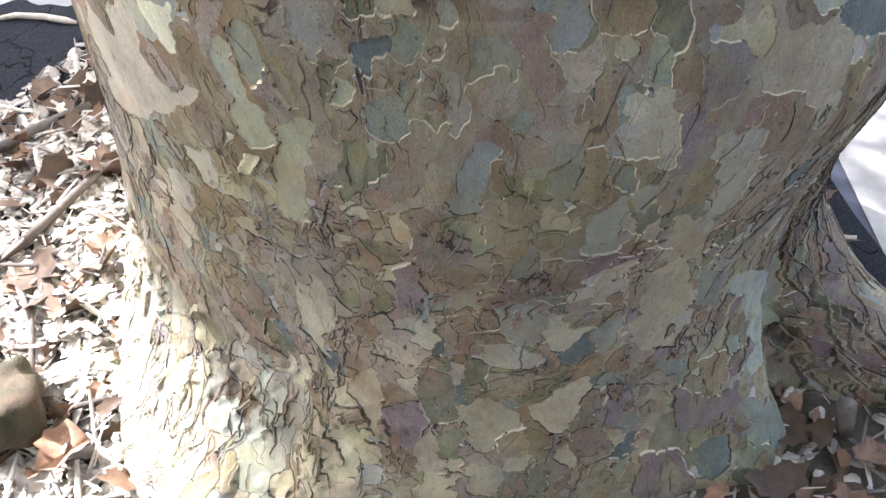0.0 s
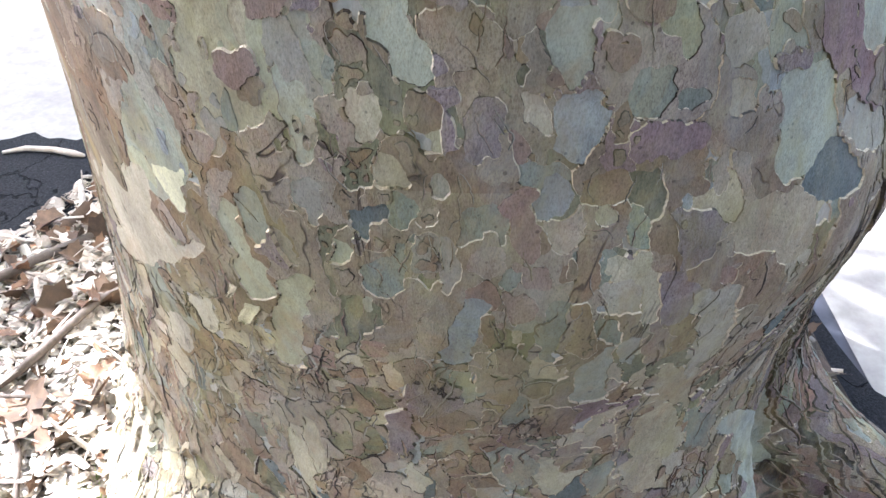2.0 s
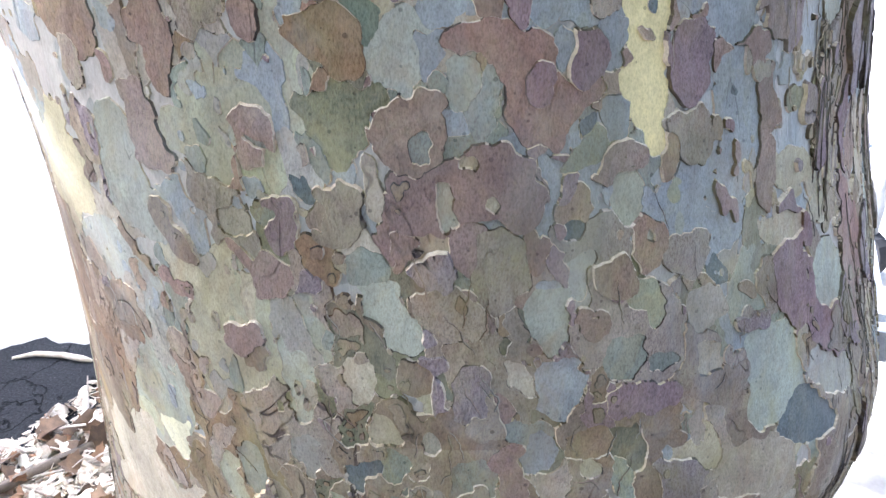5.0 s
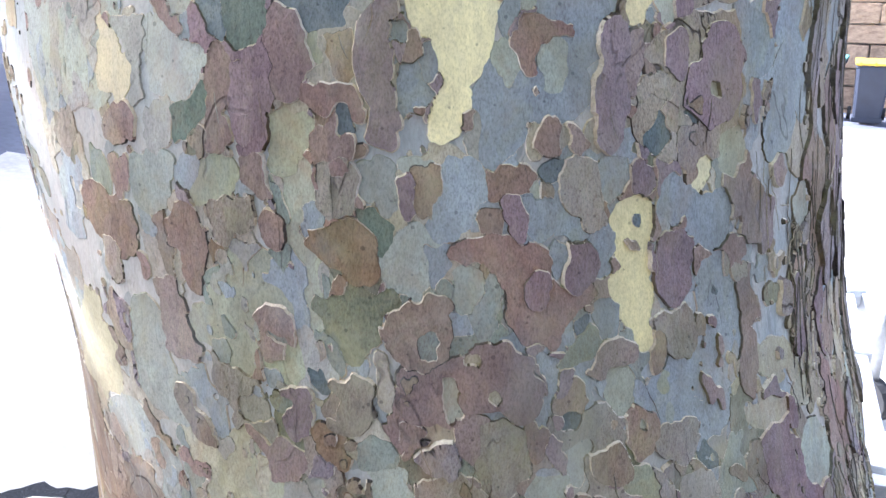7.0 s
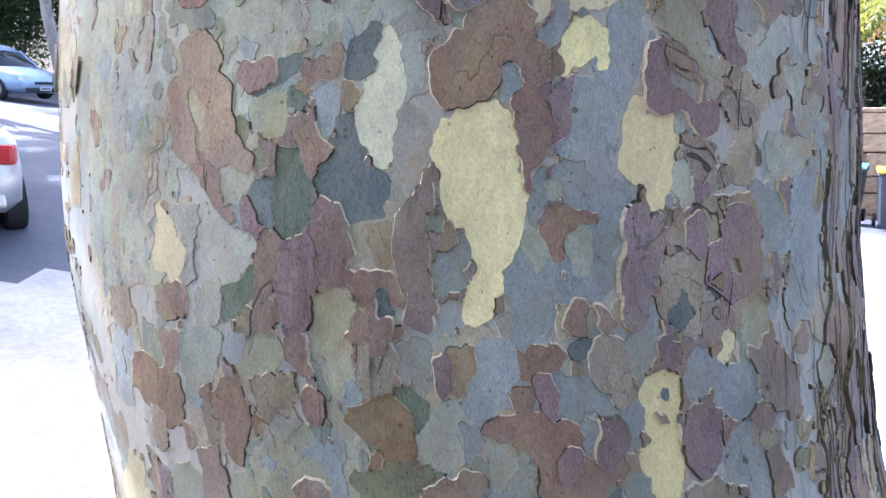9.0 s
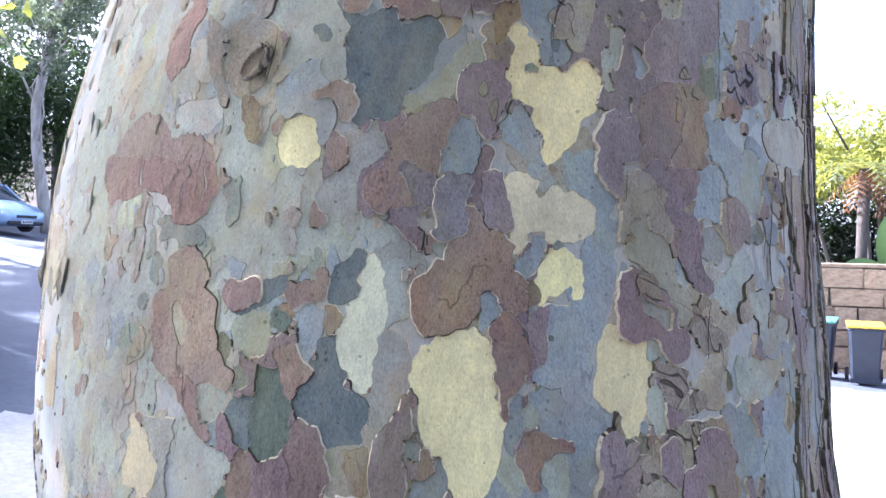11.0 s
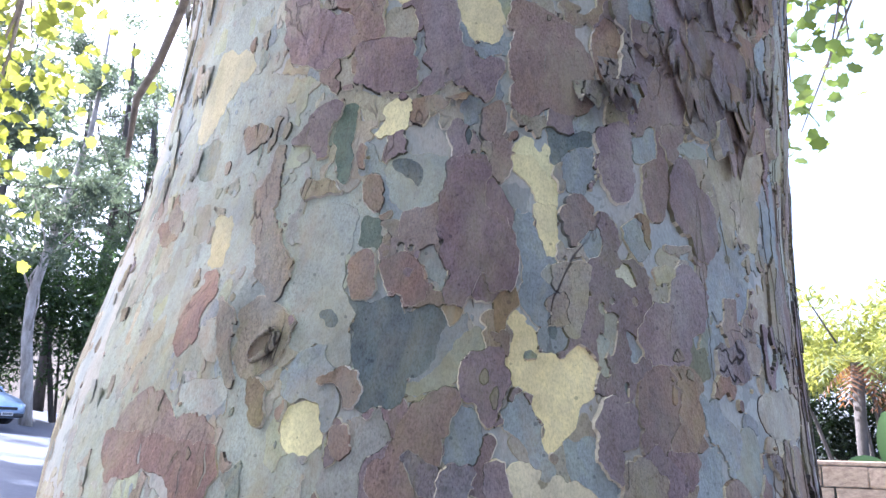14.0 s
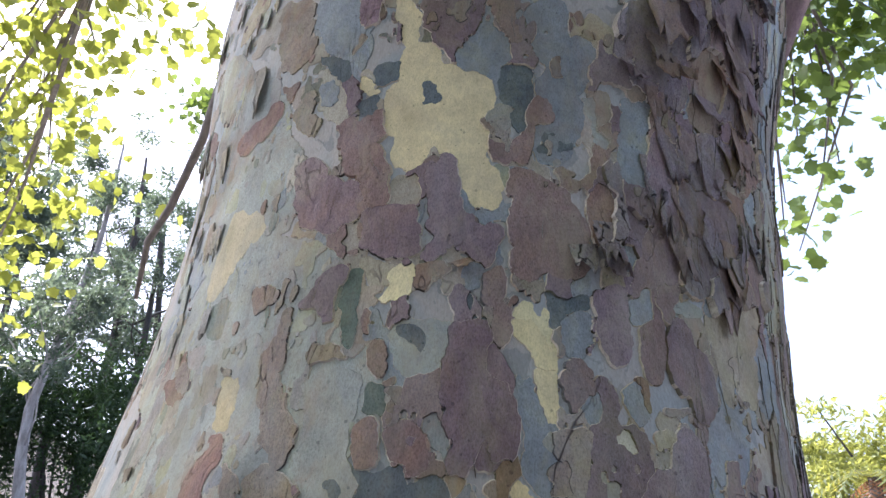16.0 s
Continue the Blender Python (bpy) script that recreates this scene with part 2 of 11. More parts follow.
def asphalt():
    m, nt, b, co = material("asphalt", 0.95)
    b.inputs["Specular IOR Level"].default_value = 0.12
    grit = noise_tex(nt, co, 160, 4, 0.75)
    big = noise_tex(nt, co, 1.3, 5, 0.6)
    col = ramp(nt, grit, [(0.3, (0.014, 0.015, 0.017)), (0.6, (0.038, 0.040, 0.046)), (0.8, (0.11, 0.11, 0.115))])
    col = mix(nt, 0.6, col, ramp(nt, big, [(0.3, (0.6, 0.6, 0.6)), (0.7, (1, 1, 1))]), "MULTIPLY")
    vo = nt.nodes.new("ShaderNodeTexVoronoi")
    vo.feature = "DISTANCE_TO_EDGE"
    vo.inputs["Scale"].default_value = 2.2
    wv = nt.nodes.new("ShaderNodeVectorMath")
    wv.operation = "ADD"
    nn = node(nt, "ShaderNodeTexNoise", Scale=4.0, Detail=5.0)
    nt.links.new(co, nn.inputs["Vector"])
    nt.links.new(co, wv.inputs[0])
    nt.links.new(nn.outputs["Color"], wv.inputs[1])
    nt.links.new(wv.outputs[0], vo.inputs["Vector"])
    line = ramp(nt, vo.outputs["Distance"], [(0.0, (0, 0, 0)), (0.02, (1, 1, 1))])
    col = mix(nt, 0.75, col, line, "MULTIPLY")
    nt.links.new(col, b.inputs["Base Color"])
    bump(nt, b, calc(nt, "ADD", grit, calc(nt, "MULTIPLY", line, 2.0)), 0.8, 0.006)
    return m


M_INNER = inner_bark()
M_ASPHALT = asphalt()
# Grey asphalt with the blue of skylit shade mixed into its colour.
M_ROAD = mottled("worn_asphalt_sky_tinted", (0.092, 0.10, 0.128), (0.07, 0.076, 0.10), 1.1, 0.85, relief=0.3, depth=0.004, spread=0, grain=0.4)
M_CONCRETE = mottled("pale_concrete", (0.46, 0.44, 0.40), (0.36, 0.345, 0.32), 1.4, 0.9, spread=0, grain=0.35)
M_SOIL = mottled("leaf_mould", (0.20, 0.16, 0.115), (0.10, 0.08, 0.06), 22, 0.95, relief=1.0, depth=0.02, spread=0, grain=0.6)
M_CHIP = mottled("bark_chips", (0.70, 0.64, 0.55), (0.48, 0.40, 0.31), 26, 0.85, spread=0.45, grain=0.4)
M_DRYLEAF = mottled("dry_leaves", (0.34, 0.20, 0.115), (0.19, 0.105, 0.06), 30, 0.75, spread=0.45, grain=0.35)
# Dry leaf brown at about half value; the root's shade is in the colour.
M_SHADELEAF = mottled("shade_toned_leaves", (0.17, 0.105, 0.06), (0.09, 0.058, 0.036), 30, 0.8, spread=0.4, grain=0.4)
M_TWIG = mottled("dead_wood", (0.27, 0.22, 0.18), (0.17, 0.135, 0.11), 40, 0.9, spread=0.3, grain=0.5)
M_ROCK = mottled("mossy_rock", (0.14, 0.095, 0.058), (0.065, 0.062, 0.03), 18, 0.95, relief=0.9, depth=0.01, spread=0, grain=0.5)
M_GRASS = leaf_material("grass_blades", (0.14, 0.22, 0.05), (0.20, 0.24, 0.08), (0.3, 0.4, 0.08))
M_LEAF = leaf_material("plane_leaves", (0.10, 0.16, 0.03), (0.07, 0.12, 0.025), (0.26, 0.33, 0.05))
# Brighter copy of the plane leaf: sun from behind put into its colour.
M_LEAF_SUN = leaf_material("plane_leaves_painted_sunny", (0.22, 0.24, 0.04), (0.13, 0.18, 0.03), (0.50, 0.50, 0.06))
M_GUM = leaf_material("gum_leaves", (0.08, 0.11, 0.085), (0.035, 0.055, 0.042), (0.26, 0.31, 0.16))
M_DARKGREEN = leaf_material("shrub_leaves", (0.055, 0.085, 0.03), (0.03, 0.055, 0.02), (0.08, 0.14, 0.03))
# Near-black shrub leaf: the shade behind the wall is painted into it.
M_PAINTSHADE = leaf_material("painted_shade_leaves", (0.022, 0.032, 0.014), (0.014, 0.022, 0.01), (0.03, 0.05, 0.012))
M_BRIGHT = leaf_material("bright_bush_leaves", (0.24, 0.26, 0.06), (0.15, 0.19, 0.04), (0.62, 0.60, 0.11))
M_FERN = leaf_material("fern_leaves", (0.13, 0.16, 0.03), (0.10, 0.11, 0.03), (0.38, 0.34, 0.05))
M_DEADFROND = leaf_material("dead_fronds", (0.20, 0.095, 0.04), (0.11, 0.05, 0.025), (0.36, 0.15, 0.045))
M_BANANA = leaf_material("broad_leaf", (0.075, 0.14, 0.055), (0.06, 0.11, 0.045), (0.14, 0.24, 0.07))
M_GUMBARK = mottled("gum_bark", (0.52, 0.47, 0.41), (0.28, 0.24, 0.20), 5, 0.9, stretch=(1, 1, 0.3), spread=0, grain=0.4)
M_DARKBARK = mottled("dark_bark", (0.13, 0.105, 0.085), (0.07, 0.06, 0.05), 9, 0.95, stretch=(1, 1, 0.3), spread=0.2, grain=0.5)
M_STONE = mottled("sandstone", (0.47, 0.345, 0.225), (0.27, 0.19, 0.125), 7, 0.9, relief=0.8, depth=0.02, spread=0.35, grain=0.4)
M_MORTAR = mottled("mortar", (0.38, 0.36, 0.32), (0.28, 0.265, 0.24), 20, 0.95, spread=0, grain=0.4)
M_BIN = plain("dark_plastic", (0.024, 0.031, 0.05), 0.5)
M_YELLOW = plain("yellow_plastic", (0.60, 0.42, 0.03), 0.4)
M_TEAL = plain("green_plastic", (0.10, 0.26, 0.23), 0.4)
M_RUBBER = plain("rubber", (0.02, 0.02, 0.021), 0.8)
M_SILVER = plain("silver_paint", (0.55, 0.56, 0.57), 0.28, 0.55)
M_BLUECAR = plain("ice_blue_paint", (0.36, 0.47, 0.64), 0.28, 0.5)
M_GLASS = plain("tinted_glass", (0.02, 0.025, 0.03), 0.06)
M_REDLENS = plain("red_lens", (0.45, 0.02, 0.03), 0.15)
M_CLEAR = plain("clear_lens", (0.65, 0.68, 0.70), 0.12, 0.3)
M_BLACK = plain("black_trim", (0.018, 0.018, 0.019), 0.55)
M_ALLOY = plain("alloy", (0.45, 0.46, 0.47), 0.35, 0.9)
M_PLATE = plain("plate_white", (0.7, 0.7, 0.68), 0.5)
M_STEEL = mottled("galvanised_steel", (0.50, 0.52, 0.54), (0.38, 0.40, 0.42), 30, 0.5, 0.6, spread=0.1, grain=0.3)


# ---- building helpers ----
def finish(me, mats, smooth=True):
    for m in mats if isinstance(mats, (list, tuple)) else [mats]:
        me.materials.append(m)
    if smooth:
        me.polygons.foreach_set("use_smooth", np.ones(len(me.polygons), bool))
    me.update()
    return me


def part(name, bm, mat_, parent, label="", smooth=False):
    me = bpy.data.meshes.new(name)
    if isinstance(bm, tuple):
        me.from_pydata(bm[0], [], bm[1])
    else:
        bmesh.ops.recalc_face_normals(bm, faces=bm.faces)
        bm.to_mesh(me)
        bm.free()
    finish(me, mat_, smooth)
    ob = new(name, me)
    ob.parent = parent
    return tagged(ob, label)


def thing(name, label, category, at=(0, 0, 0), turn=0.0, group="", kind=""):
    ob = new(name)
    ob.matrix_basis = pose(*at, 0, 0, turn)
    ob.empty_display_size = 0.1
    return tagged(ob, label, category, group, kind)


def box(bm, size, at=(0, 0, 0), turn=(0, 0, 0), bevel=0.0):
    r = bmesh.ops.create_cube(bm, size=1.0, matrix=pose(*at, *turn) @ Matrix.Diagonal((*size, 1)))
    if bevel:
        edges = {e for v in r["verts"] for e in v.link_edges}
        bmesh.ops.bevel(bm, geom=list(edges), offset=bevel, segments=2, affect="EDGES", profile=0.6)
    return bm


def tube(bm, pts, radii, sides=8):
    """A tapered round limb along pts."""
    pts = [Vector(p) for p in pts]
    rings = []
    for i, p in enumerate(pts):
        d = (pts[min(i + 1, len(pts) - 1)] - pts[max(i - 1, 0)]).normalized()
        a = d.cross(Vector((0.31, 0.87, 0.38))).normalized()
        c = d.cross(a)
        rings.append([bm.verts.new(p + float(radii[i]) * (math.cos(k * math.tau / sides) * a + math.sin(k * math.tau / sides) * c)) for k in range(sides)])
    for r0, r1 in zip(rings, rings[1:]):
        for k in range(sides):
            bm.faces.new((r0[k], r0[(k + 1) % sides], r1[(k + 1) % sides], r1[k]))
    bm.faces.new(rings[0][::-1])
    bm.faces.new(rings[-1])
    return bm


def disc(bm, r, depth, at, turn=(0, 0, 0), sides=20):
    bmesh.ops.create_cone(bm, cap_ends=True, segments=sides, radius1=r, radius2=r, depth=depth, matrix=pose(*at, *turn))
    return bm


def loft(sections, closed=True):
    """A skin over rings of points of equal count."""
    v = [p for s in sections for p in s]
    n = len(sections[0])
    f = [(i * n + k, i * n + (k + 1) % n, (i + 1) * n + (k + 1) % n, (i + 1) * n + k) for i in range(len(sections) - 1) for k in range(n)]
    if closed:
        f += [tuple(range(n))[::-1], tuple(range((len(sections) - 1) * n, len(sections) * n))]
    return v, f


def scatter(shape, faces, places, normals, sizes, rng, up=0.0):
    """Many turned copies of one small shape as one mesh: arrays of points and faces."""
    n = len(places)
    nz = normals / np.linalg.norm(normals, axis=1, keepdims=True)
    ref = rng.normal(size=(n, 3))
    ax = np.cross(nz, ref)
    ax /= np.linalg.norm(ax, axis=1, keepdims=True)
    ay = np.cross(nz, ax)
    s = np.asarray(shape)
    if s.ndim == 2:
        s = np.repeat(s[None], n, 0)
    s = s * np.asarray(sizes).reshape(n, 1, -1)
    v = places[:, None] + s[..., :1] * ax[:, None] + s[..., 1:2] * ay[:, None] + s[..., 2:] * nz[:, None]
    k = s.shape[1]
    f = (np.arange(n)[:, None, None] * k + np.asarray(faces)[None]).reshape(-1, len(faces[0]))
    return v.reshape(-1, 3), f


def mesh_from(name, v, f, mats, parent=None, label="", smooth=False):
    me = bpy.data.meshes.new(name)
    v, f = np.asarray(v, np.float32), np.asarray(f, np.int32)
    me.vertices.add(len(v))
    me.vertices.foreach_set("co", v.ravel())
    me.loops.add(f.size)
    me.loops.foreach_set("vertex_index", f.ravel())
    me.polygons.add(len(f))
    me.polygons.foreach_set("loop_start", np.arange(len(f), dtype=np.int32) * f.shape[1])
    me.update(calc_edges=True)
    finish(me, mats, smooth)
    ob = new(name, me)
    ob.parent = parent
    return tagged(ob, label)


# ---- ground ----
def ease(x):
    x = np.clip(x, 0, 1)
    return x * x * (3 - 2 * x)


def ground_z(x, y):
    """The street climbs to the west and falls gently to the east; round the tree it is level."""
    return -0.18 - np.where(x < 0, 0.14, 0.055) * np.clip(x, -60, 60) * ease((np.hypot(x, y - 1) - 2.0) / 6.0)


def sheet(name, xs, ys, lift, mat_, label, keep=None, extra=None):
    X, Y = np.meshgrid(xs, ys)
    Z = ground_z(X, Y) + lift
    if extra is not None:
        Z = Z + extra(X, Y)
    nx, ny = len(xs), len(ys)
    i = np.arange(ny - 1)[:, None] * nx + np.arange(nx - 1)[None]
    f = np.stack([i, i + 1, i + nx + 1, i + nx], -1).reshape(-1, 4)
    v = np.stack([X, Y, Z], -1).reshape(-1, 3)
    if keep is not None:
        c = v[f].mean(1)
        f = f[keep(c[:, 0], c[:, 1])]
        used = np.unique(f)
        remap = np.zeros(len(v), int)
        remap[used] = np.arange(len(used))
        v, f = v[used], remap[f]
    return tagged(mesh_from(name, v, f, mat_, smooth=True), label, name, kind="structure")


def spread_axis(near, far, n):
    t = np.linspace(-1, 1, n)
    return near * t + (far - near) * t ** 5


def kerb_x(y):
    return np.where(y > 5.55, -3.48 + 0.55 * (y - 5.55), -3.48 - 0.9 * np.abs(5.55 - y) ** 1.25)


sheet("road", spread_axis(14, 900, 161), spread_axis(14, 900, 161) + 4, 0.0, M_ROAD, "grey asphalt street running uphill, blue of skylit shade put into its colour, dappled with shade")
fx = np.linspace(-3.2, 1.6, 161)
# Wavy outline: the ragged border of the shade is put into the asphalt's edge.
far_edge = 2.09 + 0.04 * np.sin(9 * fx) + 0.025 * np.sin(23 * fx + 1) + 0.01 * np.sin(61 * fx)
far_edge = far_edge + (1.10 + 0.03 * np.sin(17 * fx) - far_edge) * ease((fx - 0.82) / 0.2)
FX, FQ = np.meshgrid(fx, np.linspace(0, 1, 60))
FY = -0.8 + FQ * (far_edge + 0.8)[None]
fi = np.arange(59)[:, None] * 161 + np.arange(160)[None]
tagged(mesh_from("footpath", np.stack([FX, FY, ground_z(FX, FY) + 0.010], -1).reshape(-1, 3), np.stack([fi, fi + 1, fi + 162, fi + 161], -1).reshape(-1, 4), M_ASPHALT, smooth=True),
       "dark cracked asphalt footpath round the tree", "footpath", kind="structure")
sheet("pavement", np.arange(-9, 13.01, 0.2), np.arange(0.92, 17, 0.2), 0.006, M_CONCRETE, "pale sunlit concrete driveway beside the street",
      keep=lambda x, y: (x > kerb_x(y)) & (y < 14.2 - 0.5 * x) & ((y > 1.95) | ((x > 0.8) & (y > 1.8)) | ((x > 0.95) & (y > 1.0))))
rng = np.random.default_rng(5)
bump_at = rng.uniform(-1.6, 1.6, (70, 2)) + (0, 1.0)
bump_h = rng.uniform(0.006, 0.028, 70)


def litter_relief(x, y):
    d = np.hypot(x - 0.05, (y - 1.15) * 0.95) + 0.10 * ease((-0.7 - x) / 0.2) * ease((y - 1.35) / 0.2)
    z = sum(h * np.exp(-((x - p[0]) ** 2 + (y - p[1]) ** 2) / 0.012) for p, h in zip(bump_at, bump_h))
    return (z + 0.03) * ease((1.32 + 0.12 * np.sin(5 * np.arctan2(y - 1.15, x)) - d) / 0.35) - 0.012


sheet("soil", np.arange(-1.7, 1.8, 0.03), np.arange(-0.4, 2.0, 0.03), 0.012, M_SOIL, "dark leaf mould around the tree's roots", extra=litter_relief,
      keep=lambda x, y: (np.hypot(x - 0.05, (y - 1.15) * 0.95) + 0.10 * ease((-0.7 - x) / 0.2) * ease((y - 1.35) / 0.2) < 1.34 + 0.12 * np.sin(5 * np.arctan2(y - 1.15, x))) & (x < 0.9 + 0.4 * ease((0.95 - y) / 0.25)))

# ---- the plane tree ----
TREE = Vector((0.05, 1.15, -0.18))
tree = thing("plane_tree", "old plane tree with mottled flaking bark in brown, grey-green and cream", "tree", TREE)
ZK = np.array([-0.22, -0.05, 0.1, 0.4, 0.7, 1.0, 1.3, 1.6, 1.9, 2.2, 2.6, 3.4, 4.6])
CXK = np.array([0.047, 0.047, 0.047, 0.048, 0.075, 0.026, -0.016, -0.014, 0.016, 0.048, 0.10, 0.17, 0.24])
CYK = np.array([1.215, 1.215, 1.214, 1.175, 1.099, 1.034, 1.069, 1.144, 1.195, 1.236, 1.264, 1.31, 1.36])
RK = np.array([0.78, 0.71, 0.67, 0.617, 0.588, 0.509, 0.511, 0.522, 0.508, 0.509, 0.547, 0.52, 0.47])
ARC = 0.53  # metres of bark for each radian round the trunk
ZF = np.arange(-0.5, 4.7, 0.02)


def softened(values):
    a = np.interp(ZF, ZK, values)
    k = np.ones(7) / 7
    return np.convolve(np.pad(a, 3, mode="edge"), k, "valid")


CXF, CYF, RF = softened(CXK), softened(CYK), softened(RK)
wave_rng = np.random.default_rng(11)
WAVES = [(wave_rng.integers(2, 9), wave_rng.uniform(2, 9), wave_rng.uniform(0, 6.28), wave_rng.uniform(0.0008, 0.0025)) for _ in range(14)]


def trunk_radius(a, z):
    r = np.interp(z, ZF, RF)
    for n, kz, ph, amp in WAVES:
        r = r + amp * np.sin(n * a + kz * z + ph)
    low = np.clip(1 - z / 0.55, 0, 1.4)
    for at, wide, far, top in ((-0.60, 0.38, 0.065, 0.17), (0.72, 0.2, 0.035, 0.3), (1.12, 0.13, 0.20, 0.28), (2.6, 0.4, 0.15, 0.4), (-2.4, 0.4, 0.08, 0.3)):
        da = (a - at + math.pi) % math.tau - math.pi
        r = r + far * np.clip(1 - z / top, 0, 1.6) ** 2 * np.exp(-(da / wide) ** 2)
    groove = np.exp(-((a - 0.90) / 0.06) ** 2) + 0.4 * np.exp(-((a + 0.45) / 0.12) ** 2)
    r = r - 0.05 * groove * low
    # burls on the sunny and the shady flank
    for at, zc, wa, wz, amp in ((1.12, 0.93, 0.22, 0.11, 0.012), (-0.46, 1.72, 0.09, 0.05, 0.012), (1.0, 2.1, 0.25, 0.25, 0.015), (0.3, 0.55, 0.3, 0.15, 0.01)):
        r = r + amp * np.exp(-((a - at) / wa) ** 2 - ((z - zc) / wz) ** 2)
    return r


def on_trunk(s, z, h=0.0):
    a = np.asarray(s) / ARC
    r = trunk_radius(a, z) + h
    return np.stack([np.interp(z, ZF, CXF) + r * np.sin(a) - TREE.x, np.interp(z, ZF, CYF) - r * np.cos(a) - TREE.y, np.asarray(z) + 0 * a - TREE.z], -1)


angles = np.linspace(-math.pi, math.pi, 441)[:-1]
heights = np.concatenate([np.arange(-0.34, 2.8, 0.01), np.arange(2.8, 4.61, 0.06)])
A, Z = np.meshgrid(angles, heights)
pts = on_trunk(A * ARC, Z)
na, nh = len(angles), len(heights)
i = np.arange(nh - 1)[:, None] * na + np.arange(na)[None]
j = np.arange(nh - 1)[:, None] * na + (np.arange(na)[None] + 1) % na
quads = np.stack([i, j, j + na, i + na], -1).reshape(-1, 4)
trunk = mesh_from("trunk", pts.reshape(-1, 3), quads, M_INNER, tree, "smooth grey-green inner bark of the trunk", smooth=True)

# Bark plates: each one is a level set over the unrolled trunk, cut to the plates laid before it.
STEP = 0.0025
S0, Z0 = -0.80, -0.22
NS, NZ = 641, 1176
GS, GZ = np.meshgrid(S0 + STEP * np.arange(NS), Z0 + STEP * np.arange(NZ))


def cloud(cell_s, cell_z, seed):
    """Smooth noise from -1 to 1 over the unrolled trunk, with blobs of about that size."""
    g = np.random.default_rng(seed)
    ns, nz = int(NS * STEP / cell_s) + 4, int(NZ * STEP / cell_z) + 4
    t = g.uniform(-1, 1, (nz, ns))
    u, v = np.arange(NS) * STEP / cell_s, np.arange(NZ) * STEP / cell_z
    iu, iv = u.astype(int), v.astype(int)
    fu, fv = u - iu, v - iv
    fu, fv = (fu * fu * (3 - 2 * fu))[None], (fv * fv * (3 - 2 * fv))[:, None]
    a, b = t[iv][:, iu], t[iv][:, iu + 1]
    c, d = t[iv + 1][:, iu], t[iv + 1][:, iu + 1]
    return (a * (1 - fu) + b * fu) * (1 - fv) + (c * (1 - fu) + d * fu) * fv


def shards(cell_s, cell_z, seed):
    """Angular steps, as where a crust breaks off."""
    return np.round(1.6 * cloud(cell_s, cell_z, seed)) / 1.6


WS = GS + 0.006 * cloud(0.028, 0.035, 1) + 0.0055 * cloud(0.012, 0.014, 2) + 0.0028 * cloud(0.0058, 0.006, 7) + 0.003 * shards(0.016, 0.02, 17)
WZ = GZ + 0.008 * cloud(0.028, 0.035, 3) + 0.0055 * cloud(0.012, 0.014, 4) + 0.0028 * cloud(0.0058, 0.006, 8) + 0.003 * shards(0.016, 0.02, 18)
FS, FZ = WS + 0.016 * cloud(0.05, 0.06, 12) + 0.004 * cloud(0.016, 0.02, 13), WZ + 0.022 * cloud(0.05, 0.06, 14) + 0.004 * cloud(0.016, 0.02, 15)
TS = GS + 0.0024 * cloud(0.022, 0.026, 61) + 0.0026 * cloud(0.011, 0.013, 62) + 0.0018 * cloud(0.0055, 0.006, 63) + 0.0022 * shards(0.012, 0.015, 67)
TZ = GZ + 0.0026 * cloud(0.022, 0.026, 64) + 0.0028 * cloud(0.011, 0.013, 65) + 0.0018 * cloud(0.0055, 0.006, 66) + 0.0022 * shards(0.012, 0.015, 68)
LUMP = cloud(0.02, 0.03, 5) + 0.5 * cloud(0.009, 0.012, 6)
TAKEN = np.full(GS.shape, -1.0)
TOP = np.zeros(GS.shape)
ROUGH = np.full(GS.shape, -1.0)  # old corky bark, on which further scales sit
CREAMY = np.zeros(GS.shape, bool)
SOUND = np.zeros(GS.shape, bool)  # smooth young bark, where nothing cracks
THICK = {"cream": 0.0006, "pale": 0.001, "warm": 0.0013, "lime": 0.001, "blue": 0.0013, "slate": 0.0011, "green": 0.0016, "tan": 0.0027,
         "taupe": 0.0031, "crack": 0.002, "brown": 0.0034, "mauve": 0.0040, "lilac": 0.0052, "dove": 0.0014, "sage": 0.0017, "umber": 0.0036, "straw": 0.0015, "ivory": 0.0007, "butter": 0.0007, "jade": 0.0013}
plate_rng = np.random.default_rng(21)


def biggest(mask):
    """The largest connected part of a mask."""
    left = mask.copy()
    best, count = np.zeros_like(mask), 0
    while left.any() and left.sum() > count:
        part_ = np.zeros_like(mask)
        part_[tuple(np.argwhere(left)[0])] = True
        size = 0
        while part_.sum() != size:
            size = part_.sum()
            for _ in range(12):
                grown = part_.copy()
                grown[1:] |= part_[:-1]
                grown[:-1] |= part_[1:]
                grown[:, 1:] |= part_[:, :-1]
                grown[:, :-1] |= part_[:, 1:]
                part_ = grown & left
        if size > count:
            best, count = part_, size
        left &= ~part_
    return best


CORKY = ("brown", "mauve", "lilac", "taupe", "umber", "tan", "green")


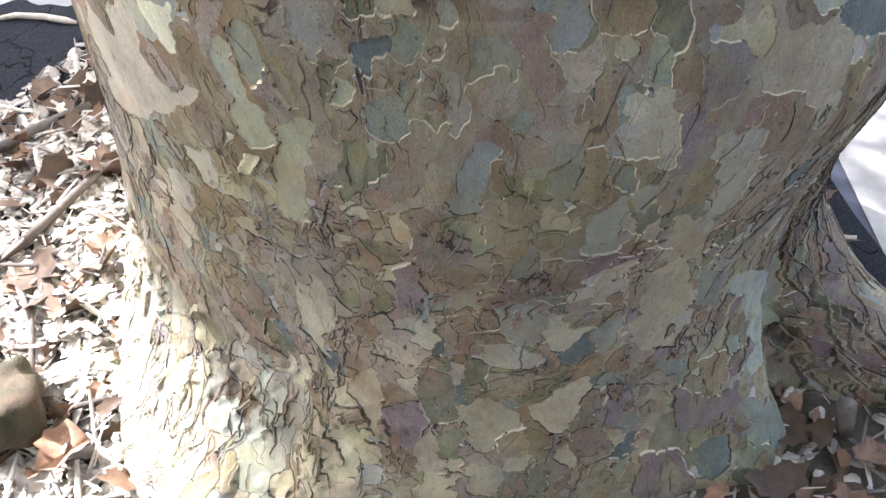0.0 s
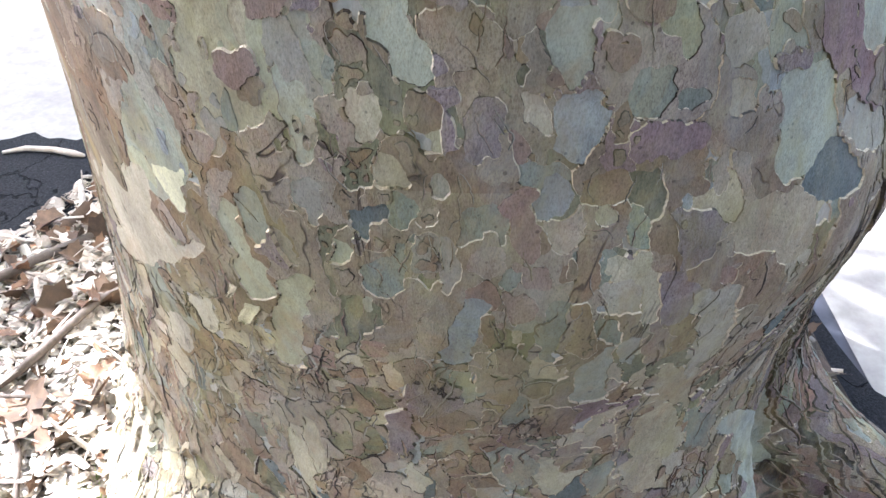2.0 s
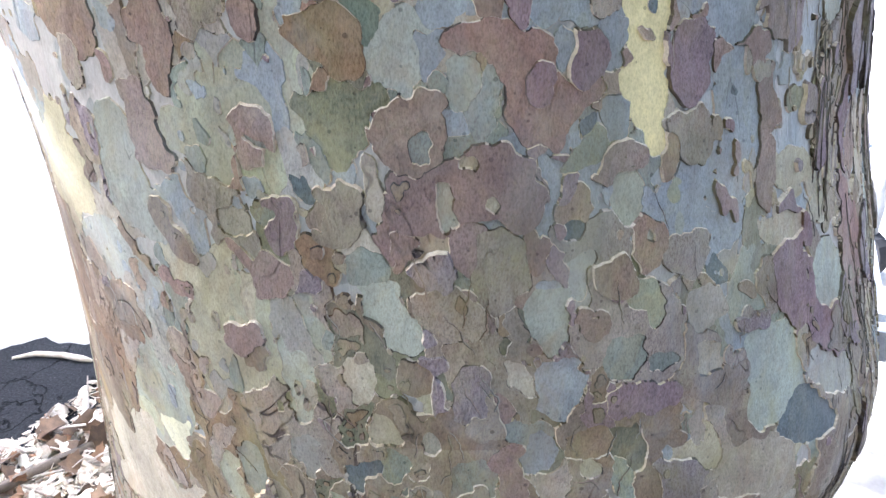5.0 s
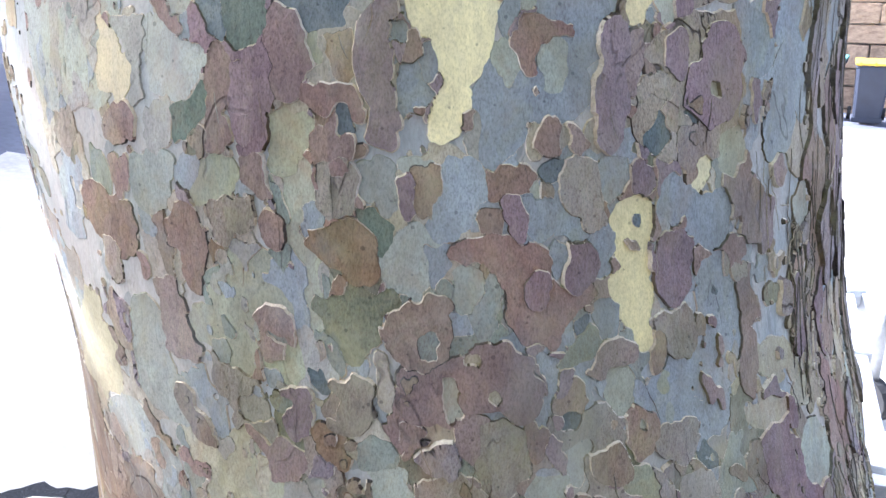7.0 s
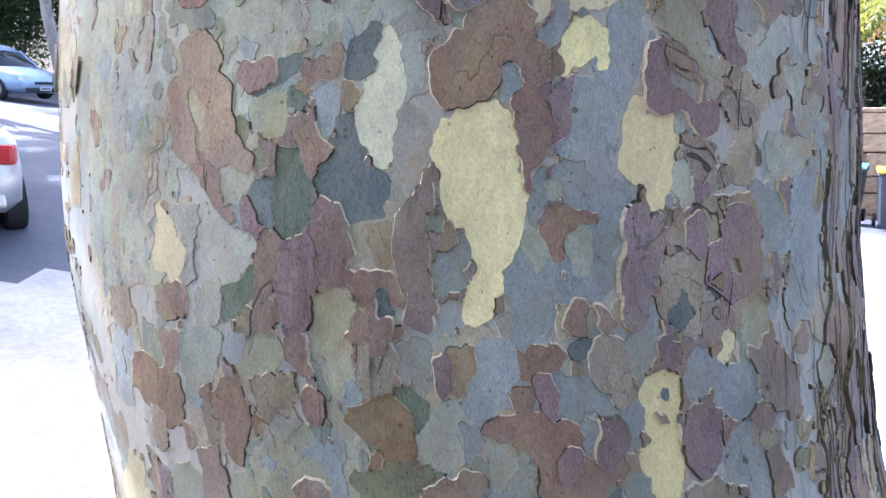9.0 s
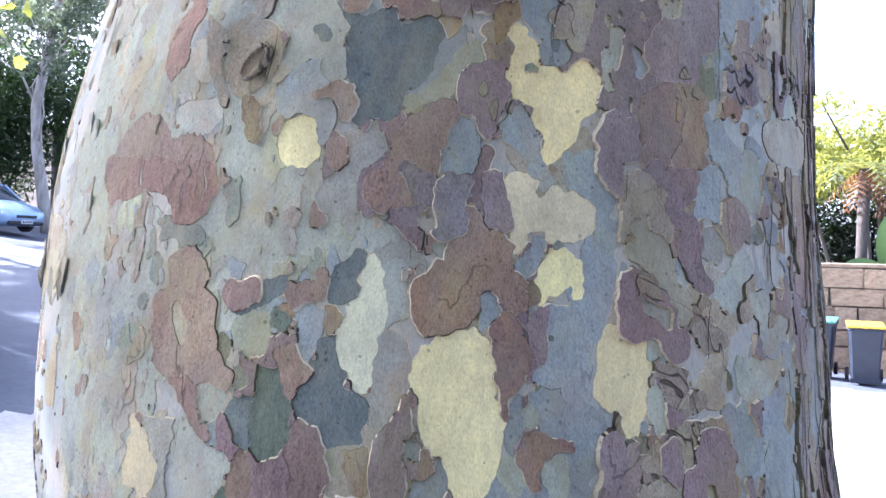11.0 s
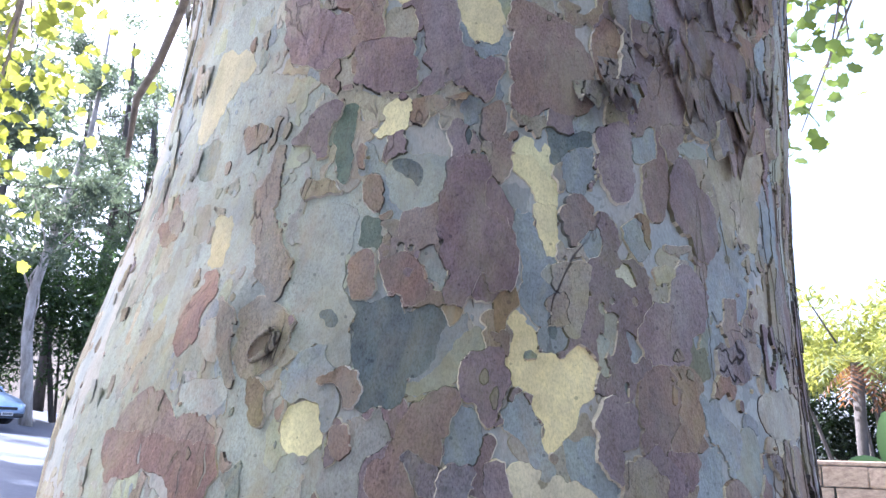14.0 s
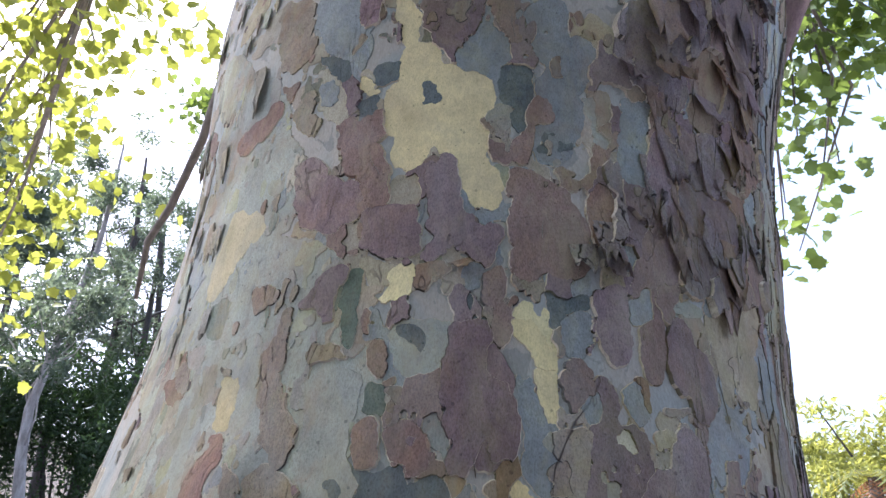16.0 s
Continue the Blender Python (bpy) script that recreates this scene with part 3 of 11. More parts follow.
def plate_mesh(f, r0, c0, thick, rough, curl, lean, single=True, on=None):
    """Points and faces of a plate where f > 0 (f over a window that starts at row r0, column c0), with a sloping rim of broken bark."""
    nz, ns = f.shape
    inside = biggest(f > 0) if single else f > 0
    if inside.sum() < 8:
        return None
    f = np.where((f > 0) & ~inside, -0.0005, f)
    idx, vs, vf = {}, [], []
    gz, gs = np.gradient(f)

    def corner(r, c):
        k = (r, c)
        if k not in idx:
            idx[k] = len(vs)
            vs.append((c, r, 0))
        return idx[k]

    def cross(r, c, r2, c2):
        k = (r, c, r2, c2) if (r, c) < (r2, c2) else (r2, c2, r, c)
        if k not in idx:
            t = f[r, c] / (f[r, c] - f[r2, c2])
            idx[k] = len(vs)
            vs.append((c + t * (c2 - c), r + t * (r2 - r), 1))
        return idx[k]

    rim = []
    cnt = inside[:-1, :-1].astype(int) + inside[1:, :-1] + inside[:-1, 1:] + inside[1:, 1:]
    for r, c in np.argwhere(cnt > 0):
        ring = ((r, c), (r, c + 1), (r + 1, c + 1), (r + 1, c))
        poly, out = [], []
        for k in range(4):
            p, q = ring[k], ring[(k + 1) % 4]
            if inside[p]:
                poly.append(corner(*p))
            if inside[p] != inside[q]:
                poly.append(cross(*p, *q))
                out.append((poly[-1], inside[p]))
        if len(poly) >= 3:
            vf.append(poly)
        if len(out) == 2:
            a, b = out
            rim.append((a[0], b[0]) if a[1] else (b[0], a[0]))
    vs = np.array(vs)
    ci, ri = np.clip(vs[:, 0].astype(int), 0, ns - 1), np.clip(vs[:, 1].astype(int), 0, nz - 1)
    depth = np.clip(f[ri, ci], 0, 0.02)
    s, z = S0 + STEP * (c0 + vs[:, 0]), Z0 + STEP * (r0 + vs[:, 1])
    lump = LUMP[np.clip(r0 + ri, 0, NZ - 1), np.clip(c0 + ci, 0, NS - 1)]
    edge = np.exp(-depth / 0.006)
    thick = thick * (0.22 + 0.78 * ease((s + 0.36) / 0.22))
    h = thick * (1 - 0.12 * edge) + rough * lump + curl * edge + lean * (z - z.mean())
    h = h + lump * (0.0016 + 0.0075 * ease((-0.12 - s) / 0.1) + 0.004 * ease((s - 0.3) / 0.1)) * ease((0.30 - z) / 0.25)
    h = np.maximum(h, 0.0006)
    under = -0.0015 if on is None else on[np.clip(r0 + ri, 0, NZ - 1), np.clip(c0 + ci, 0, NS - 1)]
    if on is not None:
        h = h + under
        under = under - 0.0008
    top = on_trunk(s, z, h)
    es = np.flatnonzero(vs[:, 2] == 1)
    low = {}
    ln = np.hypot(gs[ri, ci], gz[ri, ci]) + 1e-9
    w = 0.0016 + 0.17 * thick
    base = on_trunk(s - w * gs[ri, ci] / ln, z - w * gz[ri, ci] / ln, under)
    grid_r, grid_c = np.clip(r0 + ri, 0, NZ - 1), np.clip(c0 + ci, 0, NS - 1)
    TOP[grid_r, grid_c] = np.maximum(TOP[grid_r, grid_c], h)
    pts_ = list(top)
    for e in es:
        low[e] = len(pts_)
        pts_ += [base[e], top[e]]
    faces = list(vf) + [(low[b] + 1, low[a] + 1, low[a], low[b]) for a, b in rim]
    facing = [math.atan2(-gz[ri[a], ci[a]], -gs[ri[a], ci[a]]) for a, b in rim]
    return np.array(pts_), faces, len(vf), facing


edge_rng = np.random.default_rng(99)


def plate_object(name, pieces, label=""):
    """Joins plates (points, faces, count of top faces, facing of the broken edges, kind) into one object under the
    trunk's tree.
    A corky plate's rim is dark on one side, shadow under an edge painted on, and shows its pale section on the other."""
    kinds = sorted({p[4] for p in pieces}) + ["rim", "crack"]
    verts, faces, slots, base = [], [], [], 0
    flat = []
    for v, f, n, facing, kind, *side in pieces:
        verts.append(v)
        faces += [tuple(base + q for q in g) for g in f]
        own, pale_, shadow_rim = kinds.index(kind), len(kinds) - 2, len(kinds) - 1
        # Random direction in which the rim gets its painted shadow; the plate stays flat.
        lifted, wide = edge_rng.uniform(-math.pi, math.pi), edge_rng.uniform(0.1, 1.1)
        slots += [own] * n
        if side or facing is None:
            slots += [shadow_rim] * (len(f) - n)
        elif kind in CORKY:
            slots += [shadow_rim if math.cos(q - lifted) > wide else (pale_ if math.cos(q - lifted) < 0.45 else own) for q in facing]
        else:
            slots += [pale_ if math.cos(q - lifted) > wide - 0.3 else own for q in facing]
        flat += [True] * n + [False] * (len(f) - n)
        base += len(v)
    me = bpy.data.meshes.new(name)
    me.from_pydata(np.concatenate(verts), [], faces)
    finish(me, [BARK[k] for k in kinds])
    me.polygons.foreach_set("material_index", slots)
    me.polygons.foreach_set("use_smooth", flat)
    ob = new(name, me)
    ob.parent = tree
    return tagged(ob, label)


def lobed(lobes):
    """A field that is positive inside the union of oval lobes (place round the trunk and height, half axes, in centimetres, and tilt in degrees), over a window of the unrolled trunk."""
    L = np.array([(*q, 0.0)[:5] for q in lobes]) / 100
    reach = L[:, 2:4].max(1) + 0.02
    c0 = max(0, int(((L[:, 0] - reach).min() - S0) / STEP))
    c1 = min(NS, int(((L[:, 0] + reach).max() - S0) / STEP) + 2)
    r0 = max(0, int(((L[:, 1] - reach).min() - Z0) / STEP))
    r1 = min(NZ, int(((L[:, 1] + reach).max() - Z0) / STEP) + 2)
    if c1 - c0 < 4 or r1 - r0 < 4:
        return None
    ws, wz = TS[r0:r1, c0:c1], TZ[r0:r1, c0:c1]
    f = np.full(ws.shape, -1.0)
    for s, z, a, b, tilt in L:
        co, si = math.cos(radians(100 * tilt)), math.sin(radians(100 * tilt))
        u, v = (ws - s) * co + (wz - z) * si, (wz - z) * co - (ws - s) * si
        d = (1.0 - (np.abs(u / a) ** 2.4 + np.abs(v / b) ** 2.4) ** (1 / 2.4)) * min(a, b)
        f = np.where((f > -0.01) & (d > -0.01), np.log(np.exp(f * 900) + np.exp(d * 900)) / 900, np.maximum(f, d))
    return f, r0, c0, (slice(r0, r1), slice(c0, c1)), L


def bark(kind, *lobes):
    """One plate of the given kind, cut to what is still free."""
    got = lobed(lobes)
    if got is None:
        return
    f, r0, c0, w, L = got
    f = np.minimum(f, -TAKEN[w])
    t = THICK[kind] * plate_rng.uniform(0.8, 1.35)
    got = plate_mesh(f, r0, c0, t, {"lilac": 0.0014, "mauve": 0.0006}.get(kind, 0.0003), 0.0010 * plate_rng.random() ** 2, plate_rng.normal() * 0.004)
    TAKEN[w] = np.maximum(TAKEN[w], f)
    if kind == "cream":
        CREAMY[w] |= f > -0.004
    if kind in CORKY:
        ROUGH[w] = np.maximum(ROUGH[w], f)
    if got:
        if kind in ("cream", "butter", "ivory", "pale", "straw", "warm", "blue", "lime", "slate", "jade"):
            SOUND[w] |= f > -0.002
        # On the right flank the painted dark rim runs all round.
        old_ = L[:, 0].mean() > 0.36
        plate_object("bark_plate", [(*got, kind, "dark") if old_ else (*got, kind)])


COATS = []


def coat(kind, *lobes):
    """A broad younger coat that shows between the plates."""
    COATS.append((kind, lobed(lobes)))


# The root flare and the old scaly bark.
bark("straw", (-20.4, 31.6, 1.9, 1.4, -87), (-21.1, 34.7, 1.4, 0.5, -69), (-20.3, 29.3, 1.4, 0.9, -84), (-19.3, 30.4, 1.5, 0.7, -68), (-19.1, 25.9, 1.5, 1, -63), (-20.7, 33.5, 1.1, 1.5, -5), (-18.3, 23.4, 1.8, 0.3, -75), (-19.4, 28, 1.6, 1.2, 48))
bark("green", (-14.2, 45.3, 2.3, 1.3, 44), (-11.1, 38.2, 2.4, 1.1, 54), (-13.5, 37.4, 2.6, 2, -60), (-15.4, 41.8, 3.3, 1.1, -80), (-13.3, 42.8, 1.8, 2.9, -9), (-12.8, 41.2, 2.5, 2.7, 18))
bark("straw", (-11.5, 7.9, 2.2, 0.8, -63), (-12.5, 11.6, 2.1, 1, -75), (-12.7, 17.9, 2.5, 1.3, 76), (-12.6, 21.2, 1.6, 0.9, 82), (-12.4, 16.2, 1.9, 1.3, -65), (-14.4, 15.9, 2, 1.2, -72), (-13.9, 19.1, 1.9, 0.7, 65), (-12.6, 13.6, 1.6, 1.5, -13))
bark("brown", (4, 36.1, 0.5, 0.5), (3.8, 38, 0.7, 0.5, 86), (3.9, 37, 0.7, 0.5, 87), (3.7, 39.2, 0.8, 0.5, 84))
bark("sage", (3.1, 37, 2.7, 1.2, -78), (5.1, 32.9, 1.7, 1.5, 39), (3.1, 40.4, 2, 1.5, 39), (5, 38.4, 2.5, 1.3, -66), (5.9, 35.6, 2.9, 1.2, 83), (4.2, 34.4, 2.2, 1.8, -88))
bark("dove", (5, 27, 1.5, 1.2, 6), (2.1, 29.2, 2.4, 1.2, -85), (2, 30.9, 1.5, 1.7, 31), (3.6, 29.7, 1.6, 1, -60), (3.3, 27.3, 1.2, 1.2), (5.4, 28.5, 1.7, 1, -28))
bark("straw", (9.3, 30.4, 1.2, 1, 51), (11, 33.5, 1.5, 0.9, -5), (7.6, 34, 1.9, 0.6, -79), (10.1, 32.3, 1.6, 1.4, 58), (8.8, 35, 1.8, 0.8, -70), (8.7, 33.2, 1.1, 1.4, 54), (8, 31.2, 1.7, 0.6, -81), (7.7, 36.8, 1.6, 0.9, 65))
bark("umber", (11.2, 37.3, 0.9, 0.8), (11.1, 34.8, 0.6, 0.9, 88), (11.9, 34.9, 0.8, 0.5, -85), (10.2, 35.1, 0.8, 0.6, 86), (9.9, 37.5, 1, 0.5, 12), (10.2, 36.4, 0.9, 1.2, 16), (11.4, 36.3, 0.8, 1, 26))
bark("straw", (3.7, 12, 3.2, 1.5, 85), (0.4, 13.6, 3.1, 2.2, -69), (1.1, 7.4, 3, 1.4, -82), (1.7, 15.7, 2.5, 1.7, -47), (1.3, 9.8, 2.5, 1.9, -45))
bark("straw", (11.3, 19.5, 2.7, 1.1, 46), (9.7, 9.8, 2.4, 1.2, -61), (9.7, 12.3, 2.5, 2.9, -9), (7.7, 13.4, 2.8, 1.1, -69), (8.8, 16.9, 2.8, 1.1, 49), (10.8, 14.8, 2.2, 2, -17), (11.4, 17.8, 2.4, 2.3, -9))
bark("umber", (5.2, 8.1, 1.2, 0.8, -68), (3.9, 5.6, 0.8, 1.7, 10), (3.9, 7.6, 1.1, 1.1), (5.4, 6.6, 1.1, 1.3, 18), (5.4, 3.8, 1, 0.7, -10), (4.4, 4.8, 1.2, 0.9, 26), (5.9, 5.1, 1, 1.2, -14))
bark("green", (7.3, 19.6, 0.9, 1.3, -2), (7.9, 22.1, 1.1, 1.4, -80), (8.5, 20.3, 1.4, 0.8, 81), (6.8, 22.2, 0.8, 0.5, 86), (7.1, 21.1, 0.8, 0.8), (8.9, 22.3, 1.3, 0.5, 82))
bark("straw", (0.5, -1.7, 1.7, 1.2, -84), (2.5, -2.5, 0.9, 1.7, -28), (1.6, 0.7, 1.6, 1.4, 12), (0.1, 0.7, 1.8, 1, -73), (2.3, -0.8, 1.1, 2, 4), (1.2, -3.4, 1.9, 1, -35))
bark("green", (7.9, -4.8, 1.1, 1.1), (5.3, -0.8, 1.1, 0.9, 88), (5.8, -5.1, 1.1, 0.8, -79), (7.9, -3, 1.2, 1.7, -13), (6.7, -1.3, 1.2, 1.4, 79), (7.5, -5.9, 1.4, 0.7, -15), (6.1, -3.3, 2.2, 1.3, -73), (8, -1.5, 1.1, 1.1))
bark("warm", (19.2, 29.5, 1.7, 2.5), (17.6, 31.4, 1.6, 1, -75), (21.3, 31.5, 1.5, 1.1, -84), (20.9, 25, 2, 1.3, -12), (20.9, 27, 2.3, 1.8, -66), (19.8, 27.3, 2.3, 1.3, 86), (19.3, 31.7, 1.3, 1.5, 88), (21.9, 28.8, 1.3, 2.4, -3))
bark("straw", (21, 34.7, 3, 3.1, 27), (18.9, 38.5, 3, 1.3, -86), (22.4, 33.9, 2.9, 4.3, 32), (18.6, 42, 2.7, 1.4, -81), (21.9, 38.6, 3.7, 1.7, -67), (20.4, 42.8, 2.6, 1.5, -68))
bark("sage", (30.4, 27.7, 1.8, 1.1, -83), (27.8, 31.9, 1.9, 1.5, -78), (29.3, 31.6, 2.1, 1.6, 6), (27.6, 34.4, 1.7, 2.2, 20), (29.9, 33.4, 1.9, 0.9, -48), (28, 29.8, 1.6, 1.4, -53), (26.8, 36.3, 2.1, 0.9, -60), (29.3, 28.8, 1.5, 1.4, 17), (30.6, 30.1, 2, 0.9, 85))
bark("pale", (44.7, 19.2, 4.9, 2, -47), (40.2, 18.3, 6.1, 3, -72), (46.6, 7.6, 5.3, 3.7, 74), (41.5, 4.5, 3.4, 3.4), (46.8, 2.3, 4.1, 3.1, -81), (37.2, 24.9, 5.9, 2.3, -47), (46.5, 14.9, 4, 5, 7), (42.5, 9.8, 4.3, 3, -76))
bark("lilac", (-7.9, 38.2, 1.2, 0.6, 84), (-7.6, 41.3, 1.3, 1.2, 4), (-8.6, 43.2, 1.4, 0.5, -89), (-7.8, 40.2, 1, 1.5), (-7.3, 43.1, 1.4, 0.9, -75), (-8.3, 47.1, 1.3, 1.2, 15), (-8, 45, 1.4, 1.6), (-8.3, 48.6, 1.8, 0.7, 50))
bark("blue", (-6, 37.5, 1.4, 0.6, 78), (-6.6, 43.6, 1.2, 0.4, -53), (-6.3, 41.1, 1.3, 0.8, 85), (-6.5, 42.6, 0.9, 0.7, 84), (-6.2, 39.1, 1.1, 0.7, 89))
bark("umber", (-25.6, 15.8, 2.2, 1, -54), (-28.2, 20.4, 1.6, 1.9, 34), (-29.4, 23.1, 1.8, 2.6, 23), (-30.1, 25, 1.9, 1.3, 20), (-31.4, 30.9, 1.5, 0.5, -79), (-30.5, 27, 1.4, 1.6, 7), (-30.9, 29, 1.3, 1, -81), (-27, 18.2, 2, 1.5, -56))
bark("green", (0.7, 26, 0.8, 1, 27), (-0.6, 24.7, 1.3, 0.8, 75), (0.2, 27.1, 1, 0.6, -59), (-0.4, 21.5, 1.3, 0.8, -29), (-0.7, 26.6, 0.9, 0.6, -85), (-0.8, 28.9, 0.8, 0.4, -75), (0.7, 24.6, 1.3, 0.6, 80), (-0.2, 23, 1.3, 1.3), (-0.5, 27.8, 0.9, 0.8))
bark("umber", (4, 23.9, 1.4, 1.6, -84), (4.9, 20.5, 1.5, 1.1, 7), (2.3, 21.9, 1.2, 1.8, 3), (2.9, 20.1, 1.4, 1.2, 10), (4.7, 22.4, 1.9, 2.3), (5.8, 24.5, 1.1, 0.9, -86), (2, 23.7, 1.5, 1.2, 13))
bark("taupe", (16.8, 41.3, 1.1, 1.5, -5), (15.9, 47.3, 1.5, 0.9, -71), (16.3, 40.5, 1.8, 0.8, 87), (15.5, 42.4, 1.6, 0.7, -79), (14.8, 46.7, 1.6, 0.9, -71), (15.7, 45, 1.4, 1.9, 19), (16.7, 43.3, 1.2, 0.8, -76))
bark("taupe", (18.8, 22.6, 2.7, 2.2, 45), (18.2, 25.7, 2.4, 1.9, -61), (16.2, 25.1, 2.2, 1.4, 72), (16.8, 22.1, 3.1, 1.2, -45))
bark("lilac", (16.3, 17.1, 0.9, 0.8), (18.1, 15.2, 1.6, 0.5, -66), (17.3, 16.6, 1.5, 0.9, -77), (16.5, 15.4, 1.3, 0.8, -71), (18.5, 13.1, 1.2, 0.9, -71), (17, 12.5, 1.1, 0.8, 7), (16.9, 13.8, 1.1, 1.6, -3))
bark("taupe", (24.3, 11.5, 2.8, 1.7, 82), (22.7, 14.8, 2.9, 1.5, -51), (21.3, 12.6, 2.8, 1.6, -81), (21.9, 8.7, 3, 1.5, -89), (24, 7.9, 2.1, 1.5, 73))
bark("tan", (31.9, 9.1, 1.7, 1.7), (33.7, 8.7, 1.2, 0.9, 78), (31.6, 11.7, 0.9, 1.4, 80), (32.6, 7, 1.2, 1.1, 70), (31.3, 7.2, 1.7, 0.7, -76), (30.2, 12.1, 1.3, 0.9, -69), (34, 6.9, 1, 0.8, -89), (30.9, 10.2, 1.9, 1.1, -75), (33.2, 10.7, 1.4, 1, -85))
bark("mauve", (29.5, 0.7, 1.3, 1.7, 29), (28.7, 5.3, 2.5, 1.3, -55), (27.8, 1.7, 2.1, 1.4, -81), (27.2, 5, 2.4, 1.2, -82), (33.4, 2.7, 1.9, 1.1, -10), (31.8, 1.4, 2.8, 2.4, -63), (30.4, 2.6, 1.6, 2, 7), (27, 7.7, 2.3, 0.9, -66))
bark("umber", (14, 1.5, 2.6, 1.2, -64), (13.1, 4.3, 2.5, 1.1, 89), (15.3, 4.3, 2.8, 1.5, -65), (15.9, 1.3, 2, 1.5, 33), (13.9, 6.5, 2.1, 1.2, -11))
bark("slate", (29.9, -8, 2, 1.2, 90), (31.9, -5.4, 1.2, 1.7, -77), (30.8, -10.2, 1.8, 1.2, 15), (30.4, -5.8, 1.8, 1.2, 81), (31.8, -7.6, 2.6, 1.3, 78))
bark("mauve", (22.4, -7.2, 3.6, 1.7, -88), (25.5, -11.1, 2.6, 2.2, 37), (25.6, -7.4, 2.9, 1.7, -82), (22.8, -9.6, 2.4, 2.2, -33), (23.8, -4, 3.1, 1.2, -17))
bark("sage", (41.6, -8.2, 3.7, 1.3, -60), (47.8, -22.7, 3.6, 1.1, -73), (38.2, -7.9, 2.6, 1.7, -73), (42.4, -11.8, 3, 4.2, 33), (45.9, -19.1, 3.5, 1.9, -46), (38.1, -3.9, 2.8, 1.5, -65), (47.2, -16.7, 2.7, 1.6, -85), (44.4, -14.5, 3.1, 2.7, 54))
bark("green", (36.8, -14.8, 1.4, 0.9, 64), (36.5, -12.8, 2.2, 2.6, -24), (34.3, -8.2, 1.3, 0.7, 80), (35.1, -14.2, 2.1, 0.7, -41), (34.3, -10.5, 1.4, 1.1, -67), (36.3, -10.6, 1.4, 1.3), (33.9, -12.3, 1.4, 1.1, 86), (38.1, -12.6, 1.4, 1.2, 63), (35.4, -9.3, 1.2, 1, 88))
bark("umber", (-38.1, 24.4, 1.5, 1.2, 7), (-35.1, 23.6, 2.4, 1.5, -50), (-33.7, 20.2, 2.4, 1.6, -59), (-34.8, 21.5, 1.8, 2.5, 67), (-37.5, 21.3, 3.5, 1.4, -81), (-35.7, 18.4, 2.3, 1.5, -41), (-33, 17.1, 2.3, 1.6, 32))
bark("tan", (-25.5, 28.4, 1.4, 0.7, -70), (-27.5, 31.7, 1.1, 0.9, 39), (-27.2, 29.8, 1.3, 0.9, -47), (-25.7, 26.8, 1.5, 0.7, 25), (-26.4, 30.3, 1.3, 0.6, -65), (-27.8, 33.1, 1.4, 0.7, -73), (-28.3, 35.3, 1.4, 0.3, -74), (-26.7, 27.9, 1.2, 0.8, -79))
bark("green", (-24.1, 19.5, 1.4, 0.9, -76), (-26.8, 25.4, 1.7, 1, -41), (-25.5, 23, 0.8, 1.6, 30), (-25.1, 16.3, 1.1, 0.6, -81), (-26.1, 19.4, 2.1, 1, -57), (-26.5, 24.1, 1.4, 1.2, 33), (-25.2, 17.8, 1.3, 1.2), (-25, 21.1, 1, 1.3, 34), (-26.7, 21.5, 1.8, 1.1, -74))
bark("taupe", (-11, 21.9, 1.2, 1.4, -3), (-11.6, 23.5, 1.5, 0.6, -88), (-10.5, 23.9, 1.8, 1, 84), (-11.1, 20.5, 1.2, 1, -11), (-11.6, 25.6, 1.1, 0.7, -83), (-10.8, 25.1, 0.8, 1, 18))
bark("tan", (-15.3, 26.2, 1.7, 1.2, 78), (-13.9, 26.9, 1.9, 1, -75), (-13.5, 24.3, 1.8, 1.2, 85), (-14.8, 23.2, 2.9, 1.7, 83), (-15.1, 20.7, 1.9, 0.9, -89))
bark("lilac", (-9, 10.8, 1.6, 1.4, 7), (-7.1, 11.9, 1.4, 1.4), (-6.8, 9.8, 1.8, 1.3, 80), (-7.6, 15.4, 1.3, 1, 43), (-9.4, 12.6, 1.6, 1.4, -36), (-7.7, 7.5, 1.6, 1, 60), (-8.8, 8.9, 1.3, 1.7, 19), (-7.1, 13.8, 1.3, 1.1, -65), (-8.5, 13.9, 1.3, 1.3))
bark("green", (-4.3, 15.4, 2.1, 2.4), (-4.6, 17.5, 2.3, 2), (-3.9, 12.8, 2.1, 1.3, 30), (-4.9, 23.6, 2.3, 1.4, -27), (-4.7, 20.2, 2.1, 3.1))
bark("umber", (-16.9, 7.9, 1, 0.7, -63), (-18.8, 11.6, 1.2, 0.7, -50), (-20.8, 13.3, 1.1, 0.6, -54), (-19, 9, 1.5, 0.8, -45), (-17.6, 8.3, 1.3, 1, 86), (-20, 10.5, 0.8, 1.4, 5), (-18.3, 9.8, 1.5, 1.1, -59), (-20.1, 12.2, 1.1, 1, 44))
bark("straw", (-5.4, 32.4, 1.2, 1, -73), (-5.7, 30.9, 1.1, 0.8, 71), (-6.6, 32.2, 1.4, 0.8, 86), (-6.5, 35.2, 1.2, 0.5, -77), (-6.2, 33.7, 1, 1.4, 16))
bark("green", (-3.4, 6.4, 1, 0.9), (-3.1, 5, 1.2, 0.9, -12), (-2.3, 8.4, 1.4, 0.9, 78), (-2.3, 6.2, 1.8, 0.8, 87), (-2.9, 3.9, 1.2, 0.9, 37), (-3.7, 9, 1, 0.6, 3), (-3.6, 8, 0.9, 1.2, -9))
